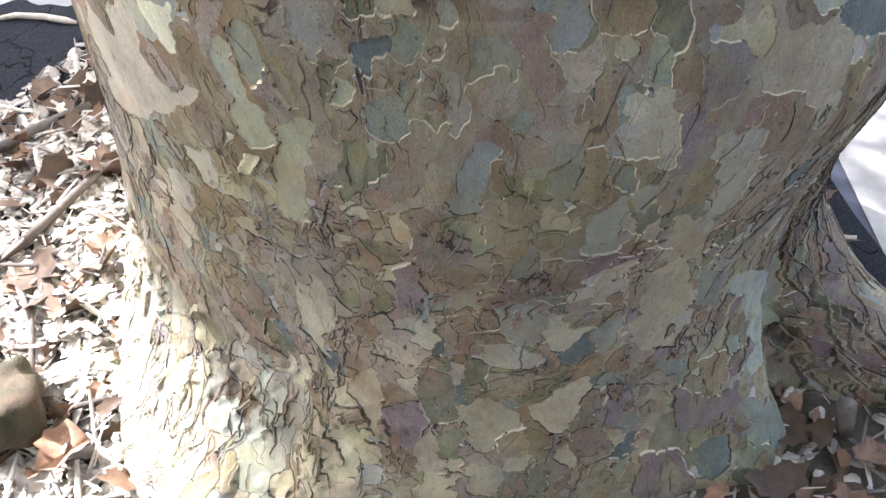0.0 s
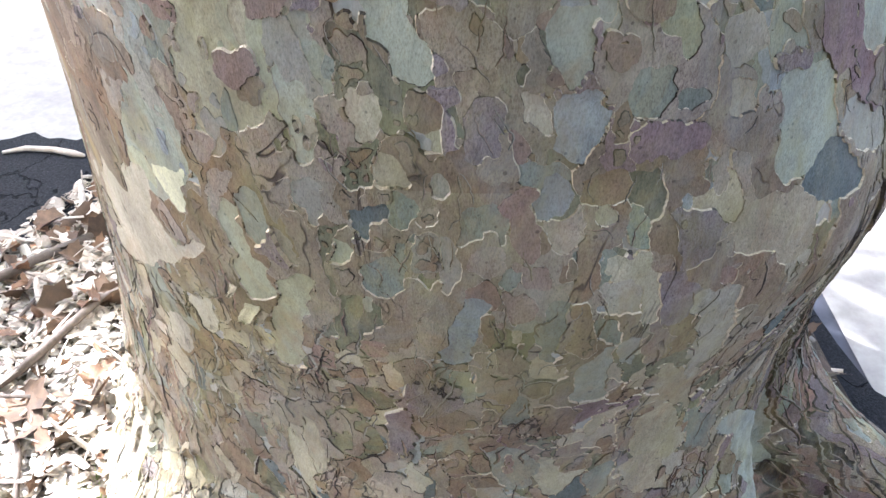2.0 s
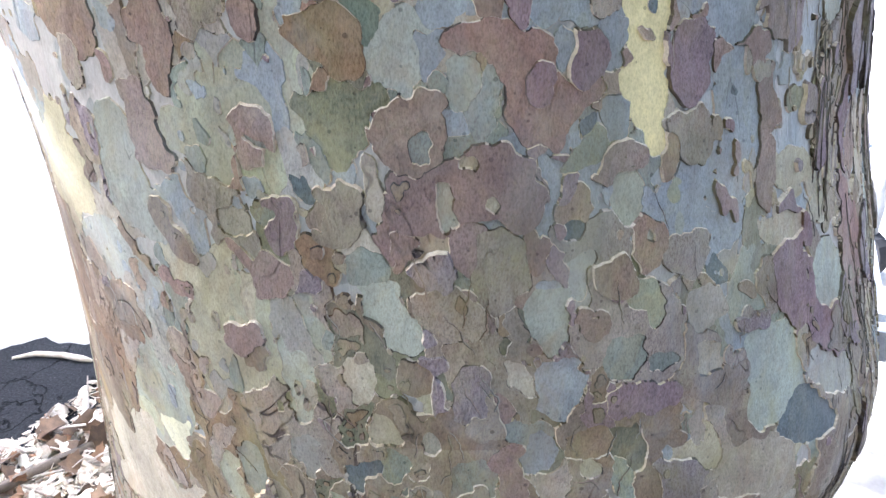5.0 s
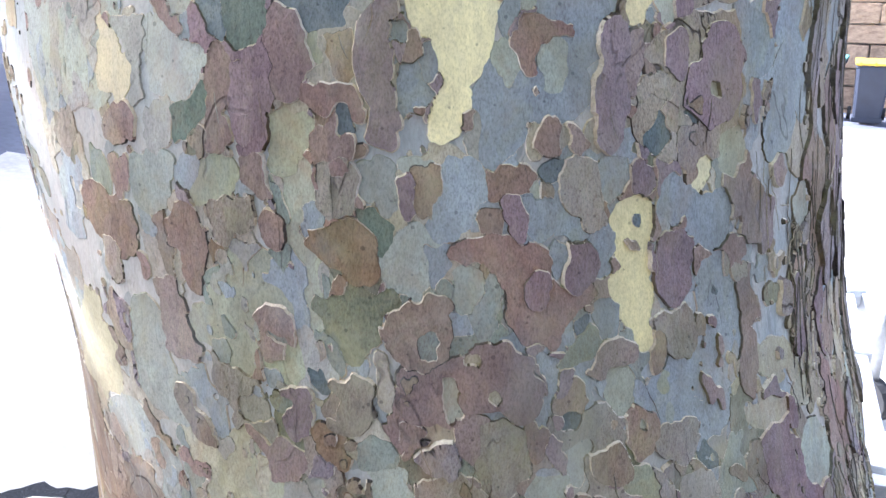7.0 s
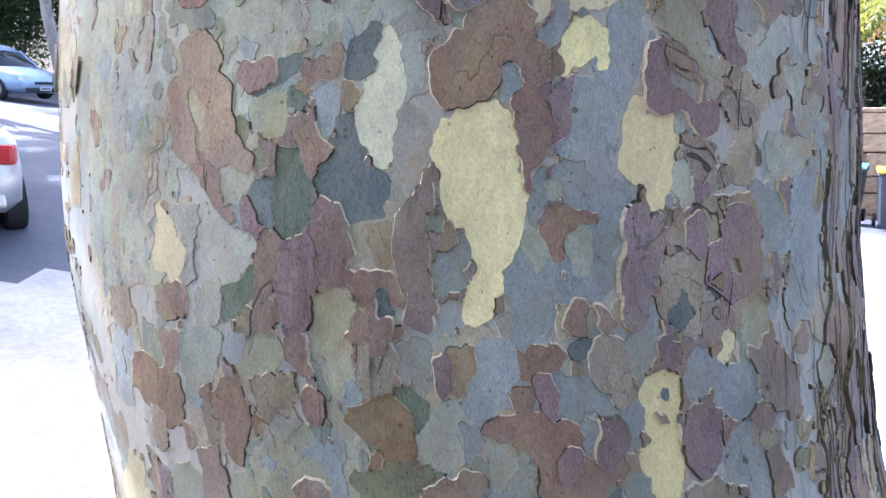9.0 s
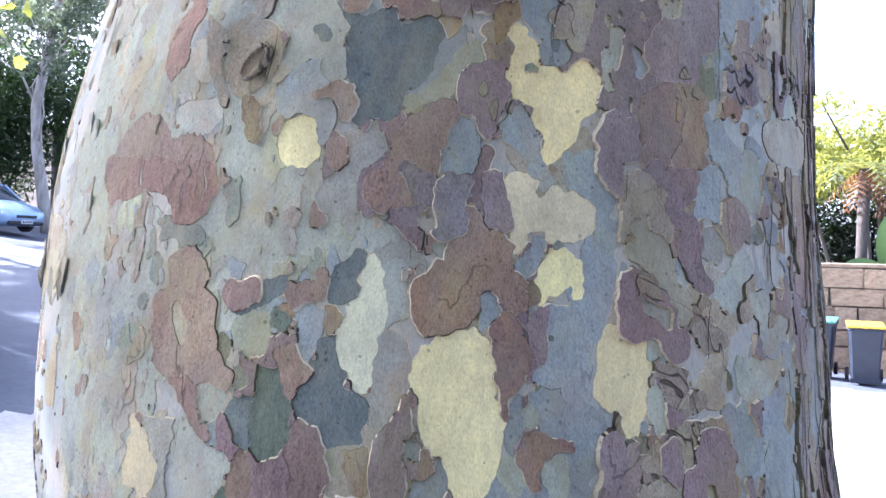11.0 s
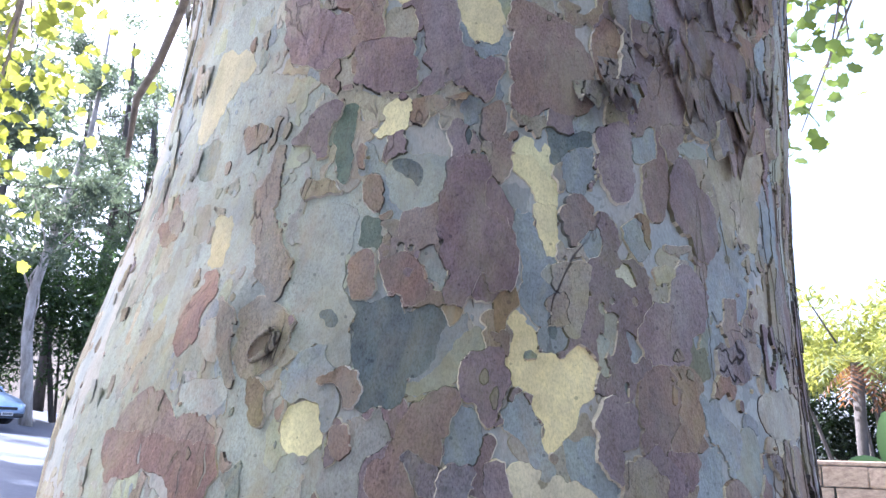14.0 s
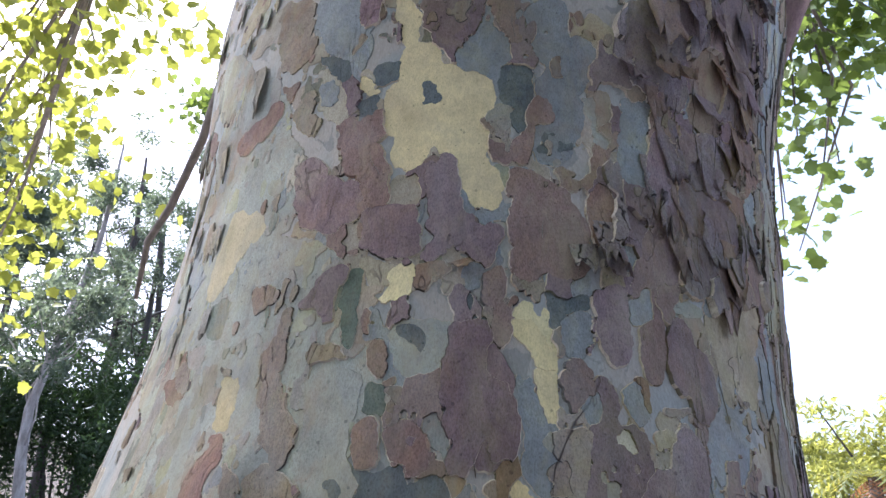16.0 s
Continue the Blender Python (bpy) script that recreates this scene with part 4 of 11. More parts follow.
# Knee height to the waist.
bark("umber", (-44, 75.3, 2.5, 3.2, -69), (-44.3, 72, 3, 2.2, -21), (-48.7, 74.1, 3.9, 2.4, -26), (-46.6, 77.5, 3, 5.4, 76), (-41.7, 78.7, 3.2, 1.8, -85), (-50, 78.8, 3.9, 1.3, 34), (-53.4, 74.9, 3.3, 1.6, 31), (-44.3, 80.8, 3.1, 1.8, 26))
bark("taupe", (-25.6, 82.5, 1.1, 0.7, 15), (-26.1, 83.6, 1.2, 0.8, -82), (-25.5, 84.7, 0.9, 0.6, 39), (-24.7, 84, 1.1, 0.6, 74))
bark("taupe", (-19.7, 81.7, 1.4, 0.8, 40), (-19.8, 83.1, 1.4, 1.1, -86), (-19.8, 85.2, 1.3, 1.5, -18), (-18.8, 86, 1.4, 1, -75), (-18.5, 83.7, 1.6, 0.9, 84))
bark("green", (-10.7, 83.6, 0.8, 0.6, 82), (-11.8, 83.8, 0.6, 0.7, -14), (-11.2, 86, 1, 0.7, 90), (-10.5, 84.8, 1.2, 0.5, 74), (-10.4, 86.5, 0.8, 1.1, -30), (-9.7, 87.1, 0.9, 0.4, 65), (-11.5, 84.8, 0.7, 1, -18), (-11.8, 83.1, 0.7, 0.5, 11))
bark("straw", (-7.9, 85, 1.2, 0.8, -72), (-8.6, 86, 0.9, 0.6, 29), (-8.7, 84.8, 1, 0.9), (-7.9, 83.8, 0.9, 0.6, 18), (-9.1, 83.7, 0.9, 0.7, 14))
bark("slate", (34.1, 77.2, 3, 2.1, -71), (33.3, 76.2, 4, 1.5, -8), (31.9, 80.1, 2.6, 2.2, -43), (30.5, 78.3, 1.8, 2.5, 81))
bark("dove", (36.9, 83, 2.2, 1.2, -32), (38.5, 81.4, 1.6, 1.5), (34.6, 82.6, 1.8, 1.1, -50), (34.8, 84.6, 1.4, 1.4), (40.6, 79.9, 2.3, 0.8, -84), (39.3, 79.2, 1.8, 1.2, -17), (36.6, 80.4, 2, 1.1, -47))
bark("warm", (19.8, 84, 0.6, 0.2, 53), (19.4, 83.2, 0.5, 0.6, -11), (18.8, 81.9, 0.8, 0.6, -25), (18.9, 82.4, 0.8, 0.8), (18.7, 81.2, 0.8, 0.7))
bark("taupe", (-33.2, 70.6, 1.3, 0.6, -58), (-34.3, 72.1, 1.2, 0.6, -61), (-33, 69.1, 1.1, 1), (-33.8, 69.3, 1.2, 1, -67), (-34.4, 70.9, 1.3, 1, -85))
bark("straw", (-40.7, 66.9, 5.1, 3.6, 40), (-38.3, 72.8, 3.9, 2, 63), (-43.3, 69.6, 4.7, 2.3, 40), (-45.8, 57.2, 4, 2.4, 34), (-31.9, 67.2, 3.8, 0.8, 46), (-45.7, 61.8, 3.2, 4.8, 26), (-41.5, 59.8, 3.9, 2.3, 52), (-46.8, 66.7, 4.2, 2.7, 63), (-38, 64.7, 3.7, 3.6))
# Sunlit patch of warm bark, its brightness painted as ivory.
bark("ivory", (-33.3, 76.7, 1, 0.7, -64), (-30.5, 78, 0.9, 1.1, -73), (-29.8, 78.9, 1, 0.4, 45), (-31.3, 76.4, 1.9, 0.9, 44), (-30.6, 76.3, 1.2, 0.6, 87), (-31.2, 74.8, 0.9, 0.8), (-31.9, 77.6, 1.7, 0.8, 27), (-31.3, 74.1, 1.1, 0.6, -21), (-32.3, 75.5, 1.2, 0.7, -59))
bark("lime", (-22.9, 67.4, 1.8, 1.9, -34), (-23.9, 66.1, 1.5, 1.7, -52), (-22.7, 69.9, 1.9, 1.2, -76), (-24.5, 72.4, 1.4, 1.6, 2), (-24.6, 69, 2.2, 0.9, 87), (-24.9, 76.1, 1.9, 1, 64), (-24.8, 74.2, 1.5, 1.5))
bark("taupe", (-19.2, 74.8, 0.7, 0.8), (-18.9, 73.9, 0.7, 0.6), (-18.6, 73.1, 0.6, 0.5, 84), (-19.2, 75.6, 0.9, 0.5, -81), (-19.7, 75.9, 0.7, 0.3, -87))
bark("dove", (-15.7, 78.5, 0.7, 0.5, 85), (-16, 82.2, 0.6, 1, -53), (-15.1, 82.3, 1.1, 0.6, -88), (-16.7, 80.3, 0.8, 0.6, -46), (-15.6, 79.7, 0.8, 0.9), (-15.1, 80.9, 1.1, 0.6, 85), (-16.8, 81.5, 0.9, 0.6, 87), (-16, 81.1, 1, 0.8, 71))
bark("lime", (-20.3, 58.2, 3.1, 1.7, 86), (-20.3, 62.3, 2.6, 1.7, 90), (-19.4, 66.4, 2.7, 1.7, 77), (-20.2, 55.4, 2.5, 1.4, 67), (-18.9, 69.2, 2.5, 1.4, 62))
bark("umber", (-16.5, 74.1, 1.1, 0.7, -82), (-16.9, 75.7, 0.9, 1), (-16.3, 71.2, 1.3, 0.7, -87), (-16.2, 69.2, 1.6, 0.6, -84), (-16.9, 73, 1.4, 0.7, -33), (-17.4, 76.8, 1.2, 0.8, 35), (-17.6, 74.9, 1.3, 0.6, -79), (-17.7, 78.1, 0.9, 0.9))
bark("slate", (-11.8, 80.2, 0.9, 0.6, 31), (-10.8, 80, 0.9, 0.7, 3), (-12.3, 79.1, 1, 0.5, 88), (-12, 77.9, 0.8, 0.5, -60), (-9.8, 80.4, 0.8, 0.6, 62), (-11.5, 78.7, 0.9, 0.4, 83))
bark("lime", (-14.2, 74.9, 0.5, 0.6, -41), (-14.6, 74.4, 0.6, 0.2, 55), (-14.1, 75.4, 0.4, 0.4), (-14, 76.1, 0.3, 0.4), (-13.6, 75.2, 0.5, 0.3, 76), (-13.5, 76, 0.5, 0.6), (-13.8, 76.4, 0.5, 0.3, -41))
bark("sage", (-11.5, 71.5, 1.1, 0.8, -31), (-10.2, 71.6, 1.5, 0.8, 52), (-8.9, 76, 1.1, 0.4, 68), (-9.6, 74.4, 0.8, 1.6, -29), (-11.6, 73, 1.2, 1, -54), (-10.1, 73.4, 1.4, 1.3), (-10.6, 73.7, 1.6, 1.1, 43))
bark("taupe", (-6.4, 75.3, 1, 0.8, 86), (-7.1, 76.9, 1.3, 0.7, 78), (-6, 76.7, 1.2, 0.7, 84), (-6.9, 75.3, 1, 1), (-6.4, 77.9, 1, 0.7, 33))
bark("dove", (-5.3, 72.3, 0.8, 0.5, 85), (-5, 76.4, 0.8, 1.1, -3), (-5.1, 73.7, 0.7, 1, -20), (-4.7, 75.1, 1.1, 0.6, 72), (-4.9, 77.5, 0.7, 0.8, 42), (-5.6, 75.1, 1.3, 0.4, 85))
bark("green", (-13.7, 65.5, 0.7, 0.4, 59), (-13.2, 67.1, 0.9, 0.3, 79), (-13.8, 66.2, 0.6, 0.7), (-13.6, 68.9, 1.1, 0.5, 62), (-13.3, 68.4, 0.8, 0.6, 68), (-13, 69.4, 0.8, 0.4, 85), (-13.9, 67.4, 1.1, 0.5, 81))
bark("lime", (-12.1, 68.3, 1, 0.4, 83), (-12.1, 69.5, 0.9, 0.5, 88))
bark("brown", (-11.6, 62.6, 1.1, 0.4, 14), (-11.9, 61.7, 0.8, 0.6, -59), (-11, 61.8, 1.1, 0.5, -83), (-11.2, 60.8, 0.9, 0.6, 26))
bark("green", (-12.6, 60.8, 1.7, 1.2, 59), (-13.8, 63.6, 1.5, 1.3, 10), (-12.5, 66.1, 2, 1.7, 85), (-13.7, 61.7, 1.7, 1.5, -78), (-13.7, 68.4, 1.6, 1.4, -82), (-14, 65.8, 1.9, 1.3, 80), (-12.1, 68.3, 1.7, 1.2, -86))
bark("straw", (-30.9, 53, 1.5, 0.9, 45), (-30.9, 57.4, 1.5, 0.9, 87), (-32.3, 54.4, 1.8, 0.9, -69), (-30.6, 55.3, 1.6, 1, -81), (-32.3, 56.6, 1.5, 1.4, -75))
bark("blue", (4, 83.2, 1.4, 0.7, 66), (3.5, 81.1, 1, 0.8, -88), (4.7, 81.5, 1.3, 0.9, 72), (5.1, 83.1, 1.3, 0.9, -89))
bark("brown", (2.1, 82.5, 1.1, 0.9, 24), (2.3, 77.5, 1.2, 0.7, 80), (1.7, 76.5, 1.1, 0.6, -38), (2.3, 79.1, 0.9, 0.8, 58), (1.1, 79.7, 1.5, 0.9, -82), (1.3, 78, 1.2, 0.8, -83), (0.6, 81.6, 1.2, 0.8, 48), (1.8, 80.8, 1, 0.7, 78))
bark("sage", (-2.4, 80.8, 1.1, 0.7, 4), (-0.6, 80.9, 1.2, 0.5, -77), (-3.3, 78, 0.7, 0.5, 54), (-2.6, 79.9, 1, 0.8, -11), (-1.4, 80.9, 0.9, 1, 85), (-0.9, 79.6, 1.1, 0.8, -5), (-2.9, 79, 0.8, 0.8), (-0.4, 78.4, 1.1, 0.5, -89))
bark("taupe", (-2.4, 74.5, 1.3, 0.5, -31), (-2.4, 75.9, 1.5, 0.7, 63), (-1.2, 74.9, 1, 0.9), (-1, 76.4, 1, 0.8, -86))
bark("warm", (5.5, 77.5, 1, 0.6, 69), (4.4, 78.1, 1.2, 0.6, 80), (4.7, 77, 0.7, 0.8), (5.5, 78.6, 1, 0.7, -20))
bark("straw", (8.4, 80.1, 0.8, 1, 10), (8.6, 79.7, 1.1, 0.9, 58))
bark("sage", (11.3, 76.6, 0.7, 0.5, -39), (11.7, 77.5, 0.9, 0.4, -75), (11, 80, 0.7, 0.7), (10.6, 79, 1, 0.4, -88), (11.3, 78.5, 1.2, 0.6, -84), (10.8, 77.6, 1.1, 0.5, 88))
bark("umber", (6.3, 77.6, 0.9, 0.8), (6.7, 74.2, 1, 1.2), (5.8, 71.5, 1.2, 0.9, 68), (8.5, 77.8, 1.1, 0.9, 61), (6.8, 75.4, 1, 1.4, -19), (7.4, 78, 1.2, 0.6, 4), (6.4, 72.8, 1.1, 1.3, -10), (7.2, 76.6, 1.3, 0.7, 6), (9.5, 78.7, 1.1, 0.8, 48))
bark("dove", (8.8, 70.8, 1, 1.2), (9.1, 69.6, 1.5, 0.9, 67), (8.6, 71.7, 1.1, 0.7, -3), (10, 71.3, 1.6, 0.8, -34), (9.8, 68.5, 1.2, 0.6, -12), (10.1, 69.6, 1.1, 1.5, -5))
bark("sage", (8.6, 65.6, 0.8, 0.7, -50), (8.7, 64.8, 0.6, 0.6), (8.4, 66.8, 0.8, 0.7), (8.2, 67.5, 0.9, 0.5, -35), (9.2, 67.1, 0.8, 0.4, -35), (9.7, 65, 0.5, 0.7, -7), (9.9, 63.7, 0.5, 0.3, -50), (9.5, 64.3, 0.7, 0.5, 35), (9.5, 66.1, 0.5, 0.6))
bark("pale", (8.8, 57.3, 1.6, 1.8, 14), (8.5, 53.8, 1.7, 0.8, -79), (10, 53.3, 1.2, 1.3), (9.4, 61.7, 1.6, 0.8, 86), (8.8, 59.4, 1.5, 1.9, -15), (9.1, 55.3, 1.8, 1.3, -34))
bark("sage", (3.9, 67.6, 1.1, 1.4, 13), (4, 61.8, 1, 0.5, -49), (4, 69.6, 1.4, 0.9, 86), (2.8, 65.8, 1.4, 0.4, 83), (3.6, 64.4, 1.1, 0.8, 15), (3.9, 65.7, 1.3, 0.9, -88), (3.8, 63.4, 0.8, 1.4, -4))
bark("umber", (7.1, 65.5, 0.9, 0.7, 73), (7.5, 64.2, 1.3, 0.6, -86), (7, 62.5, 1, 0.6, -58), (6, 67.3, 1.2, 0.6, -86), (6.4, 63.9, 1, 0.7, -72), (7.6, 63, 0.8, 0.6, -36), (6.1, 65.5, 1.2, 0.6, -82), (6.9, 67, 1, 0.6, -89))
bark("blue", (-4.1, 62.6, 1.9, 1.5, -71), (-3.9, 65.4, 2.9, 1.5, 86), (-3.4, 68.8, 2.5, 1.2, 72))
bark("brown", (-0.3, 71.6, 0.8, 0.7, -24), (-0.1, 70.6, 0.7, 0.8, 49), (1.5, 69.5, 1, 0.5, -85), (1.2, 70, 0.9, 0.8, -70), (0, 69.4, 1.4, 0.6, -59), (0.9, 71.2, 0.9, 0.7, -42), (0.8, 68.5, 0.9, 0.5, 43))
bark("dove", (6.1, 71.8, 0.4, 0.4), (6.2, 71.4, 0.4, 0.3))
bark("straw", (0.7, 65.1, 0.5, 0.4, 82), (0.5, 65.7, 0.5, 0.4, 75))
bark("warm", (27.2, 75.2, 2.4, 2.6, 54), (25, 77.2, 3.3, 2), (23.9, 73.8, 4.1, 2, -12), (22.5, 76.3, 3, 1.8, 45), (27.3, 71.5, 2.4, 2.6, 16))
bark("blue", (15.7, 81.1, 0.5, 0.3, -89), (15.7, 80.3, 0.6, 0.4, 76), (15.2, 79.9, 0.5, 0.4), (15, 80.5, 0.4, 0.3, -74), (15.4, 80.8, 0.4, 0.4))
bark("lilac", (16.4, 74.1, 1.9, 0.8, 44), (15.3, 77.4, 1.6, 1, -66), (15.9, 79, 2.1, 0.8, -4), (15.9, 75.3, 1.3, 2.1, 11), (17.3, 77, 1.7, 1.5, -90))
bark("brown", (19.5, 70.9, 0.5, 0.4, 79), (19.9, 70.3, 0.7, 0.5, 46), (19.3, 71.7, 0.7, 0.3, -60), (19.9, 71.2, 0.7, 0.3, -45), (20.3, 69.7, 0.5, 0.4, 87))
bark("dove", (18.6, 64.6, 2.4, 1.1, -84), (21.6, 55.9, 2.4, 1.6, 43), (21.4, 52, 2.9, 0.7, -66), (21.2, 58.4, 2.2, 2.4, 10), (20.3, 67.1, 1.9, 1.5, 90), (20.7, 61.3, 2.3, 2.5, 8), (20.7, 63.8, 2.8, 1.7, -88), (17.9, 67.5, 1.9, 1.5, -72))
bark("straw", (12.2, 68.7, 1.4, 1, -77), (9.4, 73.8, 1.5, 1.2, -74), (12.3, 67, 1.1, 0.9, -68), (11.6, 73, 1.6, 0.9, -65), (10.4, 72, 1.6, 0.7, -53), (12, 70.5, 1.4, 1, 76), (11, 74.5, 1.4, 1.1, 14))
bark("taupe", (-25.4, 76, 1, 0.4, 78), (-25.1, 79.9, 1.1, 1.2, 29), (-25, 78.9, 0.8, 0.7, 87), (-23.7, 81.1, 0.9, 0.5, 20), (-26, 77.1, 1, 0.8, -89), (-24.4, 80.5, 0.9, 1, -61), (-26, 78.8, 1.2, 0.6, 80), (-26.2, 76.1, 0.7, 0.5, 81), (-25.4, 77.6, 0.9, 0.6, -85))
bark("sage", (-22.7, 78.1, 1.3, 0.7, 79), (-21.5, 77.5, 0.9, 0.9), (-22.5, 76.4, 1.3, 0.9, -83), (-22.1, 79.6, 1.3, 0.6, 34), (-22.2, 74.7, 1.3, 0.8, -60), (-21.3, 78.9, 1, 0.7, -86), (-21.3, 75.8, 1.3, 0.7, 70))
bark("taupe", (-20.1, 80.8, 0.9, 0.4, -86), (-19.1, 80.5, 0.9, 0.9), (-18.4, 79.9, 1, 0.5, 69), (-19.7, 81.9, 1, 0.8, 7), (-19.4, 78, 1, 0.3, -69), (-18.3, 82.3, 0.9, 0.6, 18), (-18.9, 78.8, 0.9, 0.6, 56), (-19.6, 79.6, 0.7, 0.6, 78), (-18.4, 81.5, 0.9, 0.8, -37))
bark("lilac", (-21.5, 73.3, 1, 0.8, -45), (-20.2, 72.7, 1, 0.8, 2), (-20.2, 74.3, 1.3, 0.8, -81), (-20.1, 75.3, 1.3, 0.6, -89), (-21, 74.7, 1.5, 1, 34))
bark("green", (-14.6, 76.7, 0.7, 0.4, 65), (-13.7, 78.1, 1, 0.2, 43), (-15.7, 74.3, 0.8, 0.4, 84), (-15.7, 72.6, 1.1, 0.4, -87), (-15.4, 75.9, 0.9, 0.6, 89), (-14.3, 77.7, 0.7, 0.6), (-15.5, 69.9, 0.9, 0.3, 83), (-15.2, 77.2, 0.8, 0.5, 58), (-15.4, 71.2, 1.1, 0.4, -76))
bark("tan", (-11, 77.2, 0.7, 1, -33), (-10.5, 76.7, 0.7, 0.7), (-11.5, 76.5, 0.7, 0.4, -6), (-10.2, 77.4, 0.9, 0.6, -78), (-10.6, 78, 0.8, 0.5, -15))
bark("taupe", (-10.3, 81.3, 0.7, 0.5, 25), (-10.7, 82, 1, 0.4, 61), (-9.5, 82.4, 0.7, 0.8, 4), (-9.7, 83, 0.9, 0.4, 33))
bark("sage", (-8.6, 79.5, 0.9, 0.6, -65), (-7.8, 81.8, 1, 0.8, -89), (-8.7, 81.7, 1.2, 0.5, 72), (-8.2, 80.6, 1.1, 1.2))
bark("taupe", (-6.1, 81.2, 0.7, 0.5, 13), (-6.3, 80.4, 0.6, 0.9, -10), (-6.4, 79.6, 0.7, 0.5, 7))
bark("dove", (-5, 82.7, 0.6, 0.4, 36), (-4.9, 84, 0.6, 0.5), (-4.9, 83.4, 0.5, 0.7, -15))
bark("brown", (-16.9, 56.3, 0.9, 0.9), (-16.2, 58.5, 0.8, 0.9), (-17.2, 57.6, 1.1, 0.6, -88), (-16.1, 56.2, 0.8, 0.6, 72), (-17.1, 58.9, 0.8, 0.5, 85), (-16.1, 57.3, 0.6, 0.8, 31))
bark("straw", (-9.4, 57.8, 1.2, 0.8, -88), (-9.8, 58.3, 1.1, 0.7, 88), (-9.2, 55.2, 1.1, 0.7, 41), (-9.4, 59.2, 0.8, 0.5, 85), (-9.8, 57, 0.8, 0.7, -66), (-9.7, 55.8, 0.9, 0.5, -65), (-9.6, 54.5, 0.8, 0.4, -86), (-8.9, 56.6, 0.9, 0.5, -69))
bark("lilac", (-4.8, 53, 2.8, 2.1, -84), (-5, 55.7, 2.2, 1.6, -36), (-5.5, 50.8, 2, 1.9), (-6.9, 53.6, 2.4, 1.2, -81))
bark("taupe", (-7.1, 66.7, 0.9, 0.6, 85), (-6.3, 66, 0.9, 0.9), (-7, 64.8, 0.8, 1.5, 7), (-6.4, 63.5, 1, 0.8, -71), (-6.5, 67.4, 1.3, 0.5, -35), (-5.6, 64.5, 1.4, 0.5, -80), (-5.7, 62.5, 1.1, 0.9, 46))
bark("brown", (1.3, 74.6, 0.7, 0.5, -74), (2.6, 72.8, 0.7, 0.5, -15), (2.8, 73.4, 0.6, 0.6), (2.3, 74.2, 1.1, 0.8, 6), (1.7, 73.4, 0.9, 0.7, 88))
bark("umber", (5.6, 70.2, 0.7, 0.5, -5), (5.6, 68.6, 0.8, 0.3, -81), (6.2, 68.6, 0.9, 0.5, -81), (5.8, 69.5, 0.7, 0.7), (6.2, 67.8, 0.8, 0.4, 20))
bark("tan", (-1.4, 64.9, 0.6, 0.4, 85), (-1.8, 67.5, 0.5, 0.4), (-1.7, 66.5, 0.5, 0.8, 11), (-1.4, 65.5, 0.4, 0.5), (-1.9, 68.2, 0.6, 0.4, 53), (-1.3, 63.7, 0.8, 0.2, -84))
bark("umber", (0.3, 61.5, 1.5, 0.8, -85), (1.8, 60.8, 0.9, 0.9), (1.2, 60, 0.8, 0.9), (0.3, 63.3, 0.9, 1.2, 49), (0.9, 62, 1.7, 1, -52))
bark("umber", (-1.3, 57.8, 1.2, 0.5, -84), (-0.3, 56.1, 0.7, 0.6, -80), (-0.8, 57.4, 1, 0.8, -82), (-1, 56.3, 0.9, 0.6, 87), (-0.8, 58.6, 0.5, 0.9, 6))
bark("sage", (11, 62.6, 1.1, 0.6, -68), (11.5, 60, 0.8, 0.5, -81), (11.7, 61, 0.8, 0.8), (12.2, 60.1, 0.7, 0.5, -87), (11.9, 62.6, 1.3, 0.4, -80), (11.2, 63.7, 1, 0.6, 4), (11.1, 61.4, 1, 0.5, -79))
bark("taupe", (13.7, 61.6, 1.2, 0.9, -86), (14.3, 60.7, 1.5, 1.2, 89), (14.4, 59.5, 1, 1), (14.9, 62.4, 1.4, 0.8, -61), (13.8, 63.9, 0.9, 1.1, -43), (13.2, 62.9, 1.1, 0.7, -69))
bark("lilac", (13.5, 71.4, 1.4, 0.8, -78), (14.1, 69.6, 1.7, 1, -81), (15.4, 70.2, 1.4, 1, -47), (14.4, 67.6, 1.7, 0.9, 87), (14.7, 71.7, 1.2, 1, -70), (15.4, 66.3, 1.2, 0.9, 57), (15.8, 68.2, 1.8, 1.2, 63))
bark("taupe", (21.8, 62.3, 1.5, 1.3, 30), (23.9, 62.6, 1.7, 1.1, -62), (24.9, 59.9, 2.4, 1.6, -66), (25.9, 57.6, 2.3, 1.2, 70), (24.1, 57.4, 1.9, 1.3, -21), (22.3, 61, 1.5, 1.5), (20.3, 63.4, 1.1, 0.7, -62), (22.7, 59.3, 1.1, 1.4, 31))
bark("warm", (20.7, 48.9, 2.8, 2, 86), (19.2, 51.5, 2.3, 1.9, 50), (17.1, 55.6, 2, 0.9, -69), (22, 46.2, 2.9, 1.5, -72), (18.8, 47, 2.7, 0.8, -82), (23.6, 42.9, 3, 0.6, -69), (18.2, 53.2, 1.3, 2.1, 2))
bark("umber", (7.5, 50.5, 1.5, 1.1, -34), (8.2, 45.4, 1.1, 1), (6, 48.5, 1.8, 0.8, -76), (6.6, 46, 1.5, 0.8, -70), (5.6, 50.5, 1, 1.3, 24), (7.5, 48.9, 1.4, 1.3), (5.6, 51.7, 1.6, 0.8, -30), (7.9, 47, 1.1, 1.3, -14))
